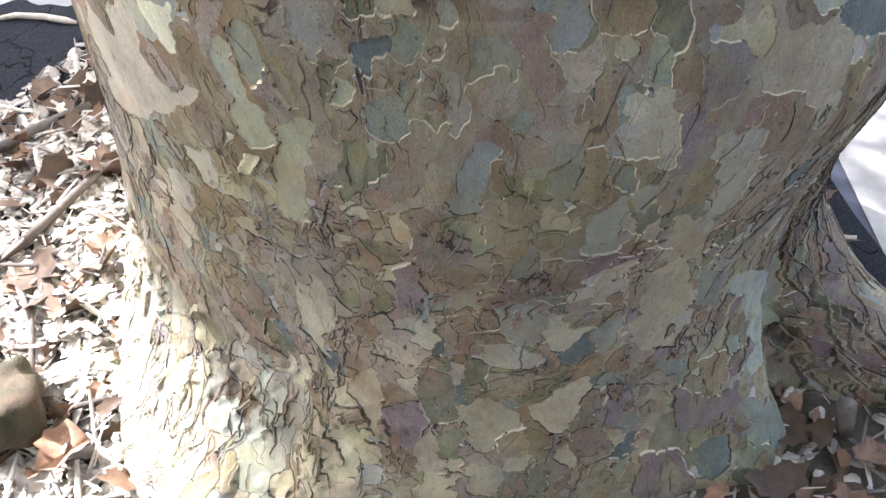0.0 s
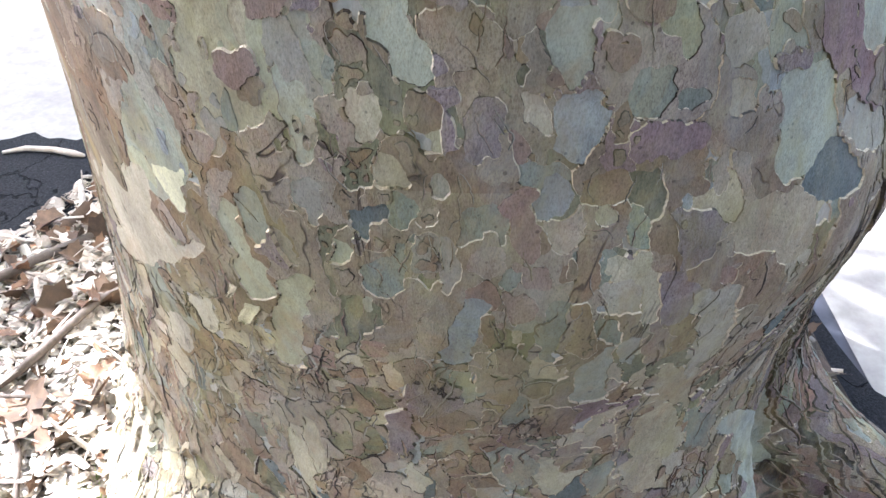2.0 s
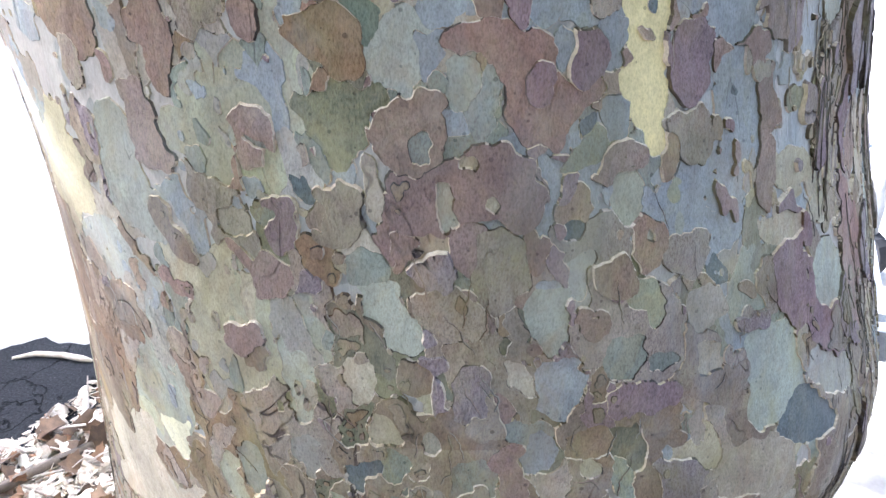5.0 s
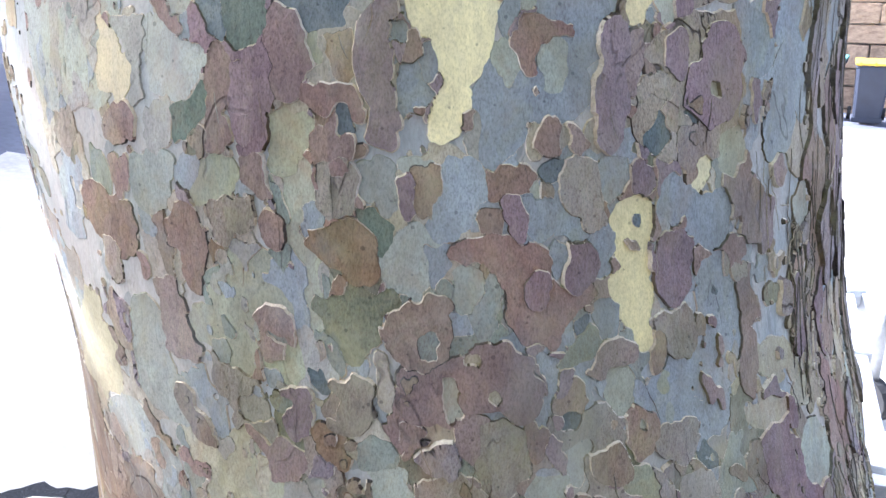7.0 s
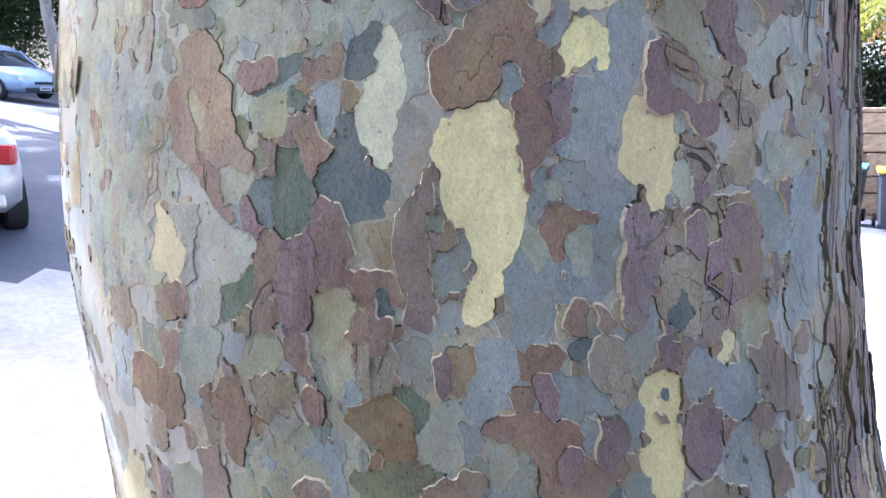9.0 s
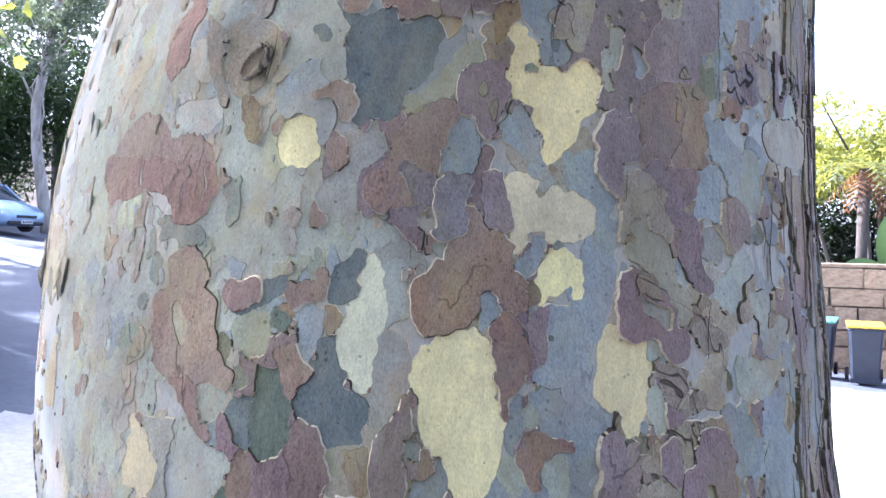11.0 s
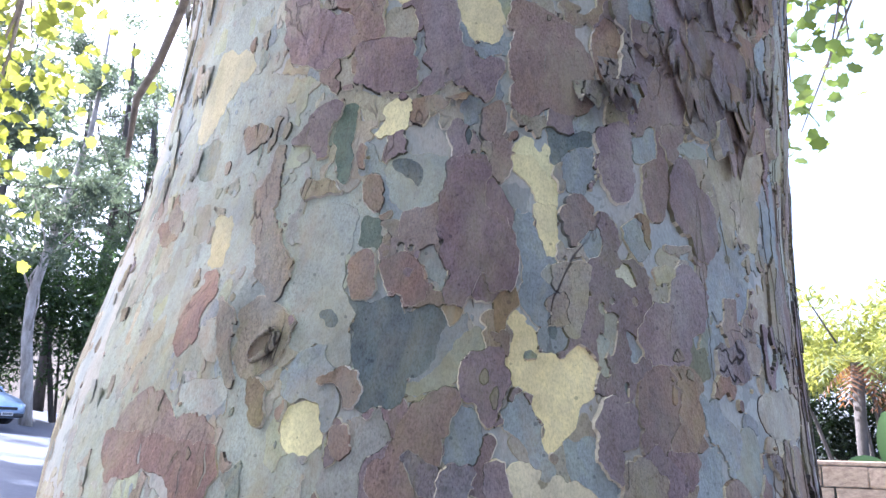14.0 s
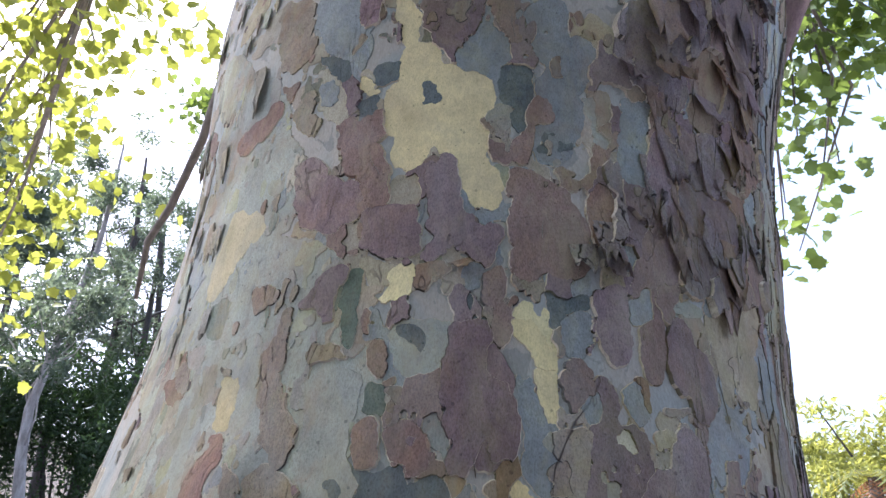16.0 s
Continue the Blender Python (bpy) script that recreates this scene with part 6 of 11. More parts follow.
bark("umber", (-45.4, 84.1, 1.4, 0.8, 31), (-43.8, 85.1, 1.2, 0.8, 31), (-45.1, 86, 1.9, 0.9, 20), (-47.4, 83.4, 1.4, 0.7, 15), (-42.5, 86.5, 1.3, 1.1, -33), (-41.2, 87.1, 1.2, 1, 44), (-46.7, 84.5, 1.3, 1, 55))
bark("taupe", (-26.7, 87.6, 0.9, 0.6, -82), (-26.4, 84.9, 0.9, 0.6, -63), (-27.5, 90.1, 1.1, 0.7, -65), (-27.4, 88.8, 1, 1), (-26.6, 86.2, 1.1, 0.6, -82), (-28.3, 89.6, 1.3, 0.6, -75))
bark("brown", (-20, 91.7, 0.9, 0.8), (-20.1, 93, 0.8, 1, -70), (-18.9, 93.6, 0.7, 0.6, 24), (-21, 92.5, 1, 0.5, -76), (-20.7, 91.2, 1.1, 0.6, -58), (-19, 92.7, 1, 0.7, 36))
bark("tan", (-19.9, 89.7, 0.6, 0.6), (-19.2, 90.5, 1, 0.6, 52), (-18.5, 90.9, 1, 0.6, 85), (-18.9, 89.8, 0.8, 0.5, 62), (-18.4, 91.5, 0.9, 0.2, 69))
bark("pale", (-18.9, 99.2, 0.3, 0.3), (-18.7, 99.1, 0.3, 0.3), (-18.6, 98.8, 0.4, 0.2, -14))
bark("brown", (-17.3, 97.5, 1.1, 0.5, -85), (-15.6, 98.9, 1, 1), (-15.9, 100.1, 0.8, 1.1, 51), (-14.9, 99.5, 0.8, 0.8), (-17.2, 99.1, 1.1, 0.9, 55), (-19.2, 101, 1, 0.5, -50), (-18.1, 99.7, 1.2, 0.6, -54), (-16.3, 97.7, 0.9, 1, -54))
bark("warm", (-17.9, 103.7, 1.1, 0.7, -27), (-18.1, 103, 1.2, 0.5, -8), (-19.3, 103.6, 0.9, 0.8), (-19.3, 102.8, 1, 0.7, -10))
bark("sage", (-15.2, 104.6, 0.6, 0.4, -61), (-15.8, 104.5, 0.5, 0.7, -73), (-15.2, 104, 0.7, 0.4, 25), (-16, 104.3, 0.7, 0.3, -42))
bark("umber", (-11.5, 101.1, 0.7, 0.3, 4), (-11.4, 101.5, 0.5, 0.4, 19), (-11, 101.5, 0.5, 0.3, 60))
bark("tan", (-10.8, 100.7, 0.8, 0.7, -17), (-12.6, 101.9, 0.9, 0.8, -79), (-10.5, 102.5, 1, 0.5, 2), (-10.7, 99.6, 0.8, 0.6, 61), (-11.7, 101.8, 1.1, 0.9, -49), (-10.5, 101.6, 0.7, 0.7), (-12, 100.7, 1, 1.1, 20), (-11.6, 99.8, 1, 0.7, -68))
bark("sage", (-8, 101, 1.5, 0.9, 28), (-6.5, 100.7, 1.3, 0.8, -83), (-8, 99.6, 1.5, 0.9, 21))
bark("pale", (-5.5, 94.1, 1.6, 1.5), (-5.4, 95.7, 2.1, 1.1, -62), (-7.3, 96.4, 1.8, 0.8, -57), (-6.8, 98, 1.6, 1.4, 14))
bark("straw", (-10, 90.2, 0.8, 0.6, 78), (-8.7, 91.2, 0.5, 0.4, 49), (-9.3, 89.4, 0.9, 0.5, 52), (-10, 88.7, 0.8, 0.7, -85), (-10.6, 88.2, 0.7, 0.6), (-10.6, 90.8, 0.7, 0.6, -45), (-10.8, 89.6, 0.9, 0.5, -83), (-9, 90.5, 0.7, 0.7))
bark("green", (-11.1, 92, 1.5, 0.6, 46), (-9.4, 95.2, 1.3, 1.1, -62), (-8.3, 93.3, 1.6, 1.2, -79), (-10.2, 93.2, 1.2, 1, 8), (-7.7, 91.9, 1.7, 0.9, -71), (-10.4, 95.2, 1.4, 1.1, -84), (-10.8, 96.2, 1.3, 0.7, -34))
bark("pale", (-11.7, 85.8, 0.4, 0.3, 67), (-11.8, 85.3, 0.3, 0.3))
bark("lilac", (-2.5, 100.5, 1.1, 1.1), (-1.3, 101.5, 0.5, 0.7, -72), (-1.7, 99.4, 1, 0.5, -43), (-1.3, 100.5, 0.8, 1.3, -13), (-3.4, 100.1, 0.8, 0.5, -46), (-1.9, 101.2, 0.6, 0.6))
bark("taupe", (0.5, 96.2, 1.8, 1.5, 82), (-2.1, 96.1, 2.3, 1.6, -35), (-1.7, 97.6, 2.4, 1.6, 6))
bark("brown", (-3.4, 102.6, 0.5, 0.5), (-3.5, 103.6, 0.5, 0.4), (-4.2, 103.3, 0.6, 0.5), (-4.1, 102.3, 0.6, 0.7), (-5, 101, 0.8, 0.4, 72), (-4.8, 103.1, 0.7, 0.4, -88), (-4.9, 101.8, 0.9, 0.5, -78))
bark("taupe", (4.7, 100.1, 1.6, 1, 74), (3.1, 99.9, 2.2, 1.9, 56), (3, 98.4, 1.9, 1.3, 33), (4.1, 102.3, 1.7, 1.3, -53), (2.5, 102, 1.6, 0.9, 82))
bark("pale", (7.2, 93.6, 1.4, 0.8, 39), (6.2, 95.1, 1.9, 1, -76), (7.9, 97.9, 1.1, 1, 29), (7.8, 95.7, 1.6, 0.9, 81), (6.2, 97, 1.6, 1.1, 76))
bark("pale", (9.3, 99.5, 1.1, 0.5, 85), (10.8, 100.9, 0.8, 0.8), (9.5, 98, 0.7, 0.8, 28), (9.8, 100.5, 0.8, 0.7), (10.3, 99.3, 1.4, 0.6, 66))
bark("blue", (7.8, 98.8, 0.8, 0.5, 89), (6.7, 98.4, 0.9, 0.6, 14), (6.7, 99.1, 0.9, 0.3, 11))
bark("umber", (14.1, 98.4, 1.3, 0.9, 88), (12.7, 98.3, 1.2, 1, -33), (13.7, 99.9, 1.4, 1.1, -73), (12.1, 99.6, 1.4, 0.7, 74))
bark("pale", (10.8, 95.9, 0.3, 0.3))
bark("brown", (11.4, 95.1, 1.2, 0.8, -74), (10.1, 96, 1, 0.9), (10.4, 94.6, 1.2, 1, -22))
bark("lime", (16.2, 94.3, 0.8, 0.6, 21), (15.4, 97.8, 1, 0.9), (14.7, 96.9, 0.9, 0.6, 73), (16.7, 96.5, 1.2, 0.5, -66), (15.4, 96.7, 1.1, 1.1), (16.4, 95.2, 0.9, 1))
bark("sage", (12.3, 90.2, 1.6, 1.1, -30), (13.9, 91.1, 1.3, 1, 58), (12.1, 91.6, 1.4, 1.2, 63), (13.6, 92.8, 1.5, 0.9))
bark("sage", (16.7, 91, 1.1, 0.5, 10), (16.8, 90.2, 1, 0.6, 19), (15.9, 90.3, 0.9, 0.8, 84))
bark("straw", (20.2, 94.2, 1.6, 1, -83), (23.1, 95.1, 1.6, 0.7, -70), (21.2, 95.5, 1.4, 1.4), (21.8, 93.7, 1.6, 0.8, 22))
bark("pale", (27, 85.4, 4.7, 2.1, 85), (30.6, 84.7, 4.6, 1.9, -87), (28.6, 88.7, 3.3, 2.3, 3), (27.4, 81.6, 3, 2.1, -15))
bark("straw", (22, 90.4, 1, 0.9, 85), (20.3, 89.1, 1.1, 0.5, 84), (20.9, 90.6, 0.9, 0.9), (21.5, 89.1, 1.2, 0.9, 18))
bark("blue", (6.2, 90, 2, 1.2, 84), (7.2, 90.6, 1.3, 2.1, -41), (6.3, 87.3, 1.6, 1.4, -29), (8.1, 88.8, 2.2, 1.1, 69))
bark("straw", (3.4, 91.6, 0.9, 0.6, 19), (3.2, 90.4, 1.1, 0.8, -87), (3.8, 89.2, 0.9, 0.6, -37), (4.3, 90.2, 1.1, 0.4, -82))
bark("lilac", (0, 89.6, 1.2, 0.9, 71), (-0.7, 87.2, 1, 0.7, 52), (-1.3, 89.6, 1.2, 0.6, 74), (-0.1, 91, 1.1, 0.8, 2), (-0.4, 88.5, 1, 1.2, -20), (-1.6, 86.7, 1, 0.6, 88), (-1.5, 88.1, 1, 0.7, 72))
bark("brown", (2, 87.2, 0.8, 1.2, -16), (1.8, 86.2, 0.7, 0.8), (1.9, 88, 0.8, 0.9, -7))
bark("tan", (10.3, 90.2, 0.8, 0.4, 50), (10.4, 89.4, 0.6, 0.9), (10.1, 87.9, 0.6, 0.4, 69), (10.3, 88.4, 0.6, 0.7))
bark("mauve", (14, 87.7, 2.1, 1, -3), (14.4, 86.2, 1.9, 1.1, -2), (12, 87, 1.6, 1.3, -77), (16.3, 86.9, 1.3, 1.6, 86))
bark("lime", (28.8, 125.4, 1.3, 0.7, 68), (28.4, 123.7, 1, 0.9, 84), (30.1, 124.9, 1.6, 1.2, -88), (29.4, 123.3, 1, 0.7, 62), (30, 126.4, 1, 0.6, 19))
# Around the long cream scars.
bark("brown", (-22.9, 156.9, 2.1, 2, -58), (-26, 157.1, 2.2, 1.8, 60), (-36.7, 157.7, 3, 1.5, -65), (-34, 157.8, 2.3, 3.5, 83), (-24.3, 154.7, 2.4, 1.7, 9), (-29.2, 157.9, 3.2, 1.7, -5))
bark("sage", (-27, 153.1, 0.7, 0.4, -81), (-26.6, 152.3, 0.9, 0.4, -33), (-25.4, 151.7, 0.9, 0.4, -14), (-24, 151.4, 0.9, 0.4, -4), (-26.2, 152.8, 0.7, 0.3, -42), (-25.2, 152.4, 0.7, 0.5, 7), (-24.1, 152.2, 0.9, 0.6, -9), (-22.9, 151.8, 1, 0.5, -50))
bark("warm", (-23.6, 144.1, 0.7, 0.5, -69), (-24.4, 144.9, 0.7, 0.6, -5), (-24.5, 143.9, 0.9, 0.5, -81), (-24, 143.2, 0.8, 0.7))
bark("brown", (-25, 143.5, 2.7, 2.2, 18), (-22.4, 142.8, 2.9, 2.1), (-24.1, 149, 2.2, 2, 16), (-22.6, 140.5, 2.5, 1.4, -14), (-25.1, 140.7, 2.2, 1.4, -18), (-23.5, 146.6, 3, 1.3, 50), (-25.9, 145.7, 2.1, 1.8, 35), (-19.5, 140.3, 2.3, 1.3, -35), (-21.8, 145.5, 1.8, 1.8))
bark("sage", (-30, 142.7, 1.3, 1, -13), (-30, 141.1, 1.4, 0.8, 21), (-31.3, 142.1, 1.2, 0.8, -89))
bark("dove", (-34.8, 143.5, 2.1, 1.1, 89), (-36.4, 145.3, 2.2, 0.9, 19), (-35.6, 142.1, 1.6, 1, 34), (-36.8, 143.2, 1.9, 1.7, 90))
bark("taupe", (-35.8, 150.9, 0.4, 0.4), (-35.8, 150.4, 0.5, 0.4, 25))
bark("dove", (-31.7, 148.7, 0.4, 0.3), (-32.6, 149.5, 0.6, 0.4, 6), (-32.2, 148.9, 0.7, 0.4), (-31.7, 149.3, 0.4, 0.6, 14))
bark("brown", (-17.5, 146.3, 1.5, 1.1, 10), (-16.2, 147.3, 1.1, 1, -83), (-18, 147.3, 1, 0.8, 19))
bark("slate", (-16.2, 145.9, 0.9, 0.5, 53), (-14.1, 146.7, 0.8, 0.6, -12), (-13.6, 147.9, 0.9, 0.5, 20), (-14.4, 147.5, 1, 0.5, 13), (-17.1, 145.2, 0.8, 0.3, 23), (-13.4, 147.1, 0.8, 0.6, 37), (-15.1, 146.8, 0.8, 0.7))
bark("brown", (-12.3, 147.6, 0.6, 0.6), (-11.1, 146.9, 1, 0.6, 15), (-10, 147.5, 0.8, 0.8), (-12.2, 146.9, 0.9, 0.5, -52), (-11.4, 147.6, 0.9, 0.6, 5), (-9.5, 148.2, 0.9, 0.5, -86))
bark("slate", (-6.5, 150, 1.3, 0.7, 42), (-7.8, 149.2, 1, 0.6, 39), (-6.8, 148.8, 1.4, 0.7, 69), (-8.1, 147.8, 1.1, 0.8, 86), (-7.2, 147.4, 1, 0.6, 38))
bark("ivory", (-6.8, 144.9, 2.1, 0.8, 80), (-5.8, 140.9, 1.5, 1.2, -55), (-6, 143.2, 1.6, 2.2, 24), (-5, 145.9, 2.6, 1.4, -80), (-4.9, 148.6, 2.1, 1.2, 86))
bark("pale", (-2.6, 148.6, 0.8, 0.3, -88), (-3.3, 148.4, 0.8, 0.5, -89), (-3.2, 144.6, 0.7, 0.4, 31), (-2.9, 145.5, 0.6, 0.6), (-3.1, 147.2, 0.7, 0.6, -79), (-2.9, 146.5, 0.7, 0.7), (-3.1, 149.4, 0.8, 0.5, 12), (-2.6, 147.6, 0.7, 0.4, -85))
bark("tan", (-8.4, 144.5, 0.7, 0.6, -9), (-8.4, 145.3, 0.7, 0.7), (-8.5, 146.1, 0.6, 0.5))
bark("lime", (-15.3, 144.5, 1.4, 1.1, 18), (-16.5, 143.7, 1.5, 1.3, 34), (-17.3, 144.3, 1.1, 0.5, 19), (-14.6, 143.3, 1.4, 0.9, 76), (-15.3, 142.2, 1.3, 0.8, 2))
bark("jade", (-12.9, 145.1, 0.7, 0.7), (-12.8, 144.5, 0.8, 0.6, 8))
bark("blue", (-10.4, 143.8, 1.2, 0.8, 74), (-10.6, 142.3, 0.9, 0.5, -48), (-10.3, 144.7, 1.2, 1, 87), (-10, 143.2, 1.3, 0.7, 83), (-10.6, 145.4, 1.3, 0.6, 24))
bark("brown", (-12.3, 141.8, 1, 0.9, -5), (-12.1, 140.8, 0.9, 1.2, 20), (-10.8, 141.2, 1.4, 0.6, -36), (-12, 139.5, 1, 0.5, -49), (-11, 140, 1, 0.6, 30))
bark("jade", (-12.6, 137.3, 2.2, 0.9, 90), (-13.9, 139.3, 1.6, 1.5), (-14.4, 137.1, 2.4, 1.3, 83), (-14, 134.7, 1.6, 1.3, 34))
bark("slate", (-6.5, 137.8, 1.8, 1.5, -31), (-8.4, 142.5, 1.3, 1, -86), (-9.4, 139.6, 2.1, 1.5, 88), (-7.3, 135.9, 1.9, 1.3, 6), (-9.7, 138.5, 1.9, 2.1, -9), (-8.3, 140.6, 1.7, 1.2, -69))
bark("slate", (-16.4, 134.7, 1, 0.6, -52), (-15.9, 136.1, 1.4, 0.4, -88), (-17, 136.4, 1.1, 0.7, -71), (-16.7, 137.5, 1.1, 0.7, 8))
bark("sage", (-17.1, 139.9, 0.8, 0.6, 20), (-17, 139.3, 0.9, 0.8))
bark("pale", (-19.1, 138, 1.1, 0.8, -68), (-20.2, 137.1, 0.8, 0.7), (-20.2, 138, 0.9, 0.8, 26), (-19.2, 136.9, 1, 0.9))
bark("brown", (-21.3, 135.9, 0.7, 0.9, 67), (-22.2, 136.7, 1.1, 0.6, -45), (-21.9, 137.6, 1, 0.6, -68), (-23, 138.6, 1, 0.5, -7), (-20.2, 135.4, 0.8, 0.6, -21), (-22.8, 137.7, 1, 0.7, -23), (-22, 138.4, 0.6, 0.6), (-24, 138.7, 0.8, 0.4, -45))
bark("blue", (-19.6, 134.5, 0.7, 0.4, 26), (-19, 135.2, 0.9, 0.4, -89), (-19.6, 135.3, 0.7, 0.5, 67))
bark("butter", (-27.2, 129.8, 1.4, 0.7, 62), (-28.3, 133, 1.5, 1.7, 14), (-28.5, 134.5, 1.6, 0.8, -56), (-29.4, 130.8, 1.3, 0.8, 87), (-26.9, 132.2, 1.7, 0.7, -61), (-28.5, 130.9, 1.3, 1.4, 75))
bark("dove", (-24.4, 134, 0.8, 0.6, 39), (-25.4, 129.5, 0.9, 0.7, 28), (-25.3, 132.3, 1, 0.7, -49), (-25.2, 130.7, 1, 0.7, -89), (-26.8, 134.8, 0.9, 0.6, -55), (-25.8, 134.9, 0.9, 1.1, -90), (-25, 133.1, 0.6, 0.8, -68), (-25.5, 133.6, 0.9, 1.1, 67), (-24.9, 134.9, 1.1, 0.7, 87))
bark("pale", (-18.6, 131.8, 1.5, 0.6, 50), (-22.8, 131.5, 2, 1.1, -87), (-23.3, 134.2, 1.7, 0.9, -78), (-22.1, 133.8, 1.7, 2, 64), (-19.2, 133.1, 1.5, 0.9, 9), (-20.9, 129.9, 1.1, 1.1), (-20.4, 131.3, 1.7, 1.9, -45))
bark("jade", (-18.3, 130.1, 0.8, 0.3, 77), (-21.2, 127.7, 1, 0.6, 89), (-21.1, 126.5, 1.1, 0.5, 65), (-19.2, 128.1, 1.2, 0.6, 39), (-20.2, 127, 1, 0.5, 50), (-18.8, 129.1, 0.6, 0.8, -30), (-19.9, 128.3, 1.3, 0.7, 18))
bark("dove", (-22.4, 128.3, 0.8, 0.8), (-23.5, 128.2, 1, 0.7, 67), (-22.7, 127, 0.8, 1.1, -14), (-24.1, 126.6, 1.3, 0.8, 64), (-23.2, 125.8, 1.3, 0.7, 38), (-24.2, 125.1, 1.2, 0.6, -81))
bark("brown", (-17.8, 125.8, 0.9, 0.7, -19), (-16.4, 132.7, 0.9, 1.1, 5), (-16.8, 130, 1.2, 1.2), (-17.2, 128.8, 0.7, 1, -57), (-16.4, 131.7, 1.2, 1.4, -16), (-16.8, 126.5, 0.9, 0.9), (-17.3, 127.1, 1.3, 1, 83))
bark("mauve", (-15.2, 131, 1.3, 0.9, 90), (-14.7, 127.5, 1.4, 0.9, 75), (-14.5, 129.6, 1.5, 1.1, 87), (-15.5, 129, 1.6, 0.6, -83), (-14.1, 131.6, 1.1, 0.7, -87))
bark("brown", (-9.9, 131.7, 2.4, 1.4, 65), (-10.2, 134.1, 2, 2.7, 8))
bark("lime", (-7.6, 132.9, 0.9, 0.6, 82), (-7.6, 133.8, 0.8, 0.6, 86))
bark("tan", (-5.3, 131.8, 0.8, 0.5, 37), (-6, 133.7, 0.8, 0.5, -69), (-6, 132.5, 1, 0.6, -81), (-5.3, 134.1, 0.6, 0.7), (-5.3, 132.9, 1, 0.7, -81))
bark("blue", (-1, 134.7, 0.5, 0.7, 22), (-0.9, 135.3, 0.6, 0.4, -56), (-1.2, 135, 0.7, 0.4, -80))
bark("mauve", (-2.6, 127.8, 1.8, 1.2, 67), (-3.4, 135.3, 1.3, 0.8, 63), (-2, 136.7, 1, 0.9, -16), (-2.4, 132.8, 1.4, 1, 79), (-3.6, 133, 1.5, 1, 86), (-1.9, 137.2, 1.6, 0.6, 69), (-2.6, 134.9, 1.1, 1, 66), (-3, 130.6, 1.7, 1.1, -61))
bark("brown", (0.2, 133.8, 1, 0.3, 88), (0, 134.8, 0.7, 0.4, 66), (-0.1, 132.9, 0.7, 0.3, 85), (-0.3, 133.8, 1.1, 0.3, 86))
bark("blue", (1, 131.8, 0.5, 0.6), (1, 133.4, 0.6, 0.5, -82), (0.9, 132.4, 0.7, 1, -5))
bark("blue", (0.4, 130.1, 0.9, 0.5, 26), (-0.8, 129.9, 0.7, 1.1, -4), (-0.2, 131.7, 0.7, 0.6), (-0.7, 131, 0.8, 0.8), (-0.7, 129.2, 1, 0.4, 53), (0.2, 130.6, 0.7, 1, 8))
bark("lime", (-11.5, 124.4, 1.2, 0.8, -5), (-10.3, 125.9, 1.7, 0.9, 61), (-11.1, 126.7, 1.9, 1.1, 59), (-11.1, 127.9, 1.2, 1.1), (-9.4, 127.6, 1.3, 0.8, 80))
bark("slate", (-6, 127.5, 0.5, 0.5), (-6, 128.3, 0.7, 0.3, 84), (-5.6, 128.9, 0.5, 0.5), (-5.4, 128, 0.8, 0.3, 87))
bark("brown", (-6.6, 125.1, 1, 1), (-6, 126.6, 1.3, 0.8, -86), (-7.1, 127.8, 1.5, 0.7, 19), (-7.7, 126.6, 0.9, 1.1, -66), (-7.9, 125, 1, 1))
bark("brown", (-4.6, 128.6, 0.6, 0.6), (-8.6, 130.2, 0.5, 0.8, 39), (-6.7, 129.6, 1, 0.5, 31), (-7.1, 130.2, 1, 0.7, -6), (-6, 130.3, 0.8, 0.8), (-5.2, 130.3, 0.8, 0.6, -84), (-8, 130, 1.1, 0.8, -31), (-4.8, 129.4, 0.5, 0.6, -19))
bark("pale", (1, 150.6, 0.6, 0.3, -49), (1.4, 150.8, 0.5, 0.4, 74), (1.1, 151.3, 0.6, 0.4, 3))
bark("lilac", (1.1, 155, 0.8, 1, 17), (1.8, 152.9, 1.3, 0.8, 28), (1.5, 154.2, 1.3, 0.8, 54), (1.2, 156.4, 1.3, 0.9, 5), (2.5, 154.7, 1.2, 0.8, 90), (2.6, 156.5, 1.3, 0.9, -73))
bark("mauve", (6.3, 153.8, 1, 1), (4.8, 156.7, 1.3, 0.6, -81), (5.7, 157, 0.9, 0.7, -65), (5.4, 154.5, 1.4, 0.6, -65), (6.2, 155.4, 1.4, 0.7, -74))
bark("tan", (8.6, 146.6, 0.4, 0.2, 82), (9.3, 147.2, 0.4, 0.4), (9.2, 148, 0.5, 0.2, -67), (8.9, 147.8, 0.5, 0.4), (8.8, 147.2, 0.4, 0.3, 38), (9.2, 146.9, 0.5, 0.2, 34))
bark("blue", (5.7, 146.3, 0.8, 0.5, -69), (5.3, 145.4, 0.6, 0.7), (5.2, 144.7, 0.5, 0.3, 27), (5.1, 146.7, 0.8, 0.5, 83))
bark("brown", (5.8, 150.1, 2.6, 1.4, 87), (0.3, 145.6, 1.8, 1.6, -61), (0.6, 148.1, 2.1, 1.6, 42), (4, 152.9, 2.2, 1.1, -79), (7.4, 147.5, 1.9, 1.4, -35), (2.7, 146.5, 2, 1.7, 74), (3.4, 149.8, 2.5, 1.5, -57))
bark("brown", (6.9, 142, 1.5, 1.1, -78), (7.1, 140.2, 1.2, 1.2), (6.5, 138.3, 1.2, 0.5, -87), (8.2, 141.4, 1.3, 0.7, 70), (7, 145.1, 1.2, 0.8, -11), (7, 144.1, 1.7, 1.3, 87), (8.2, 142.8, 1.3, 0.5, -74))
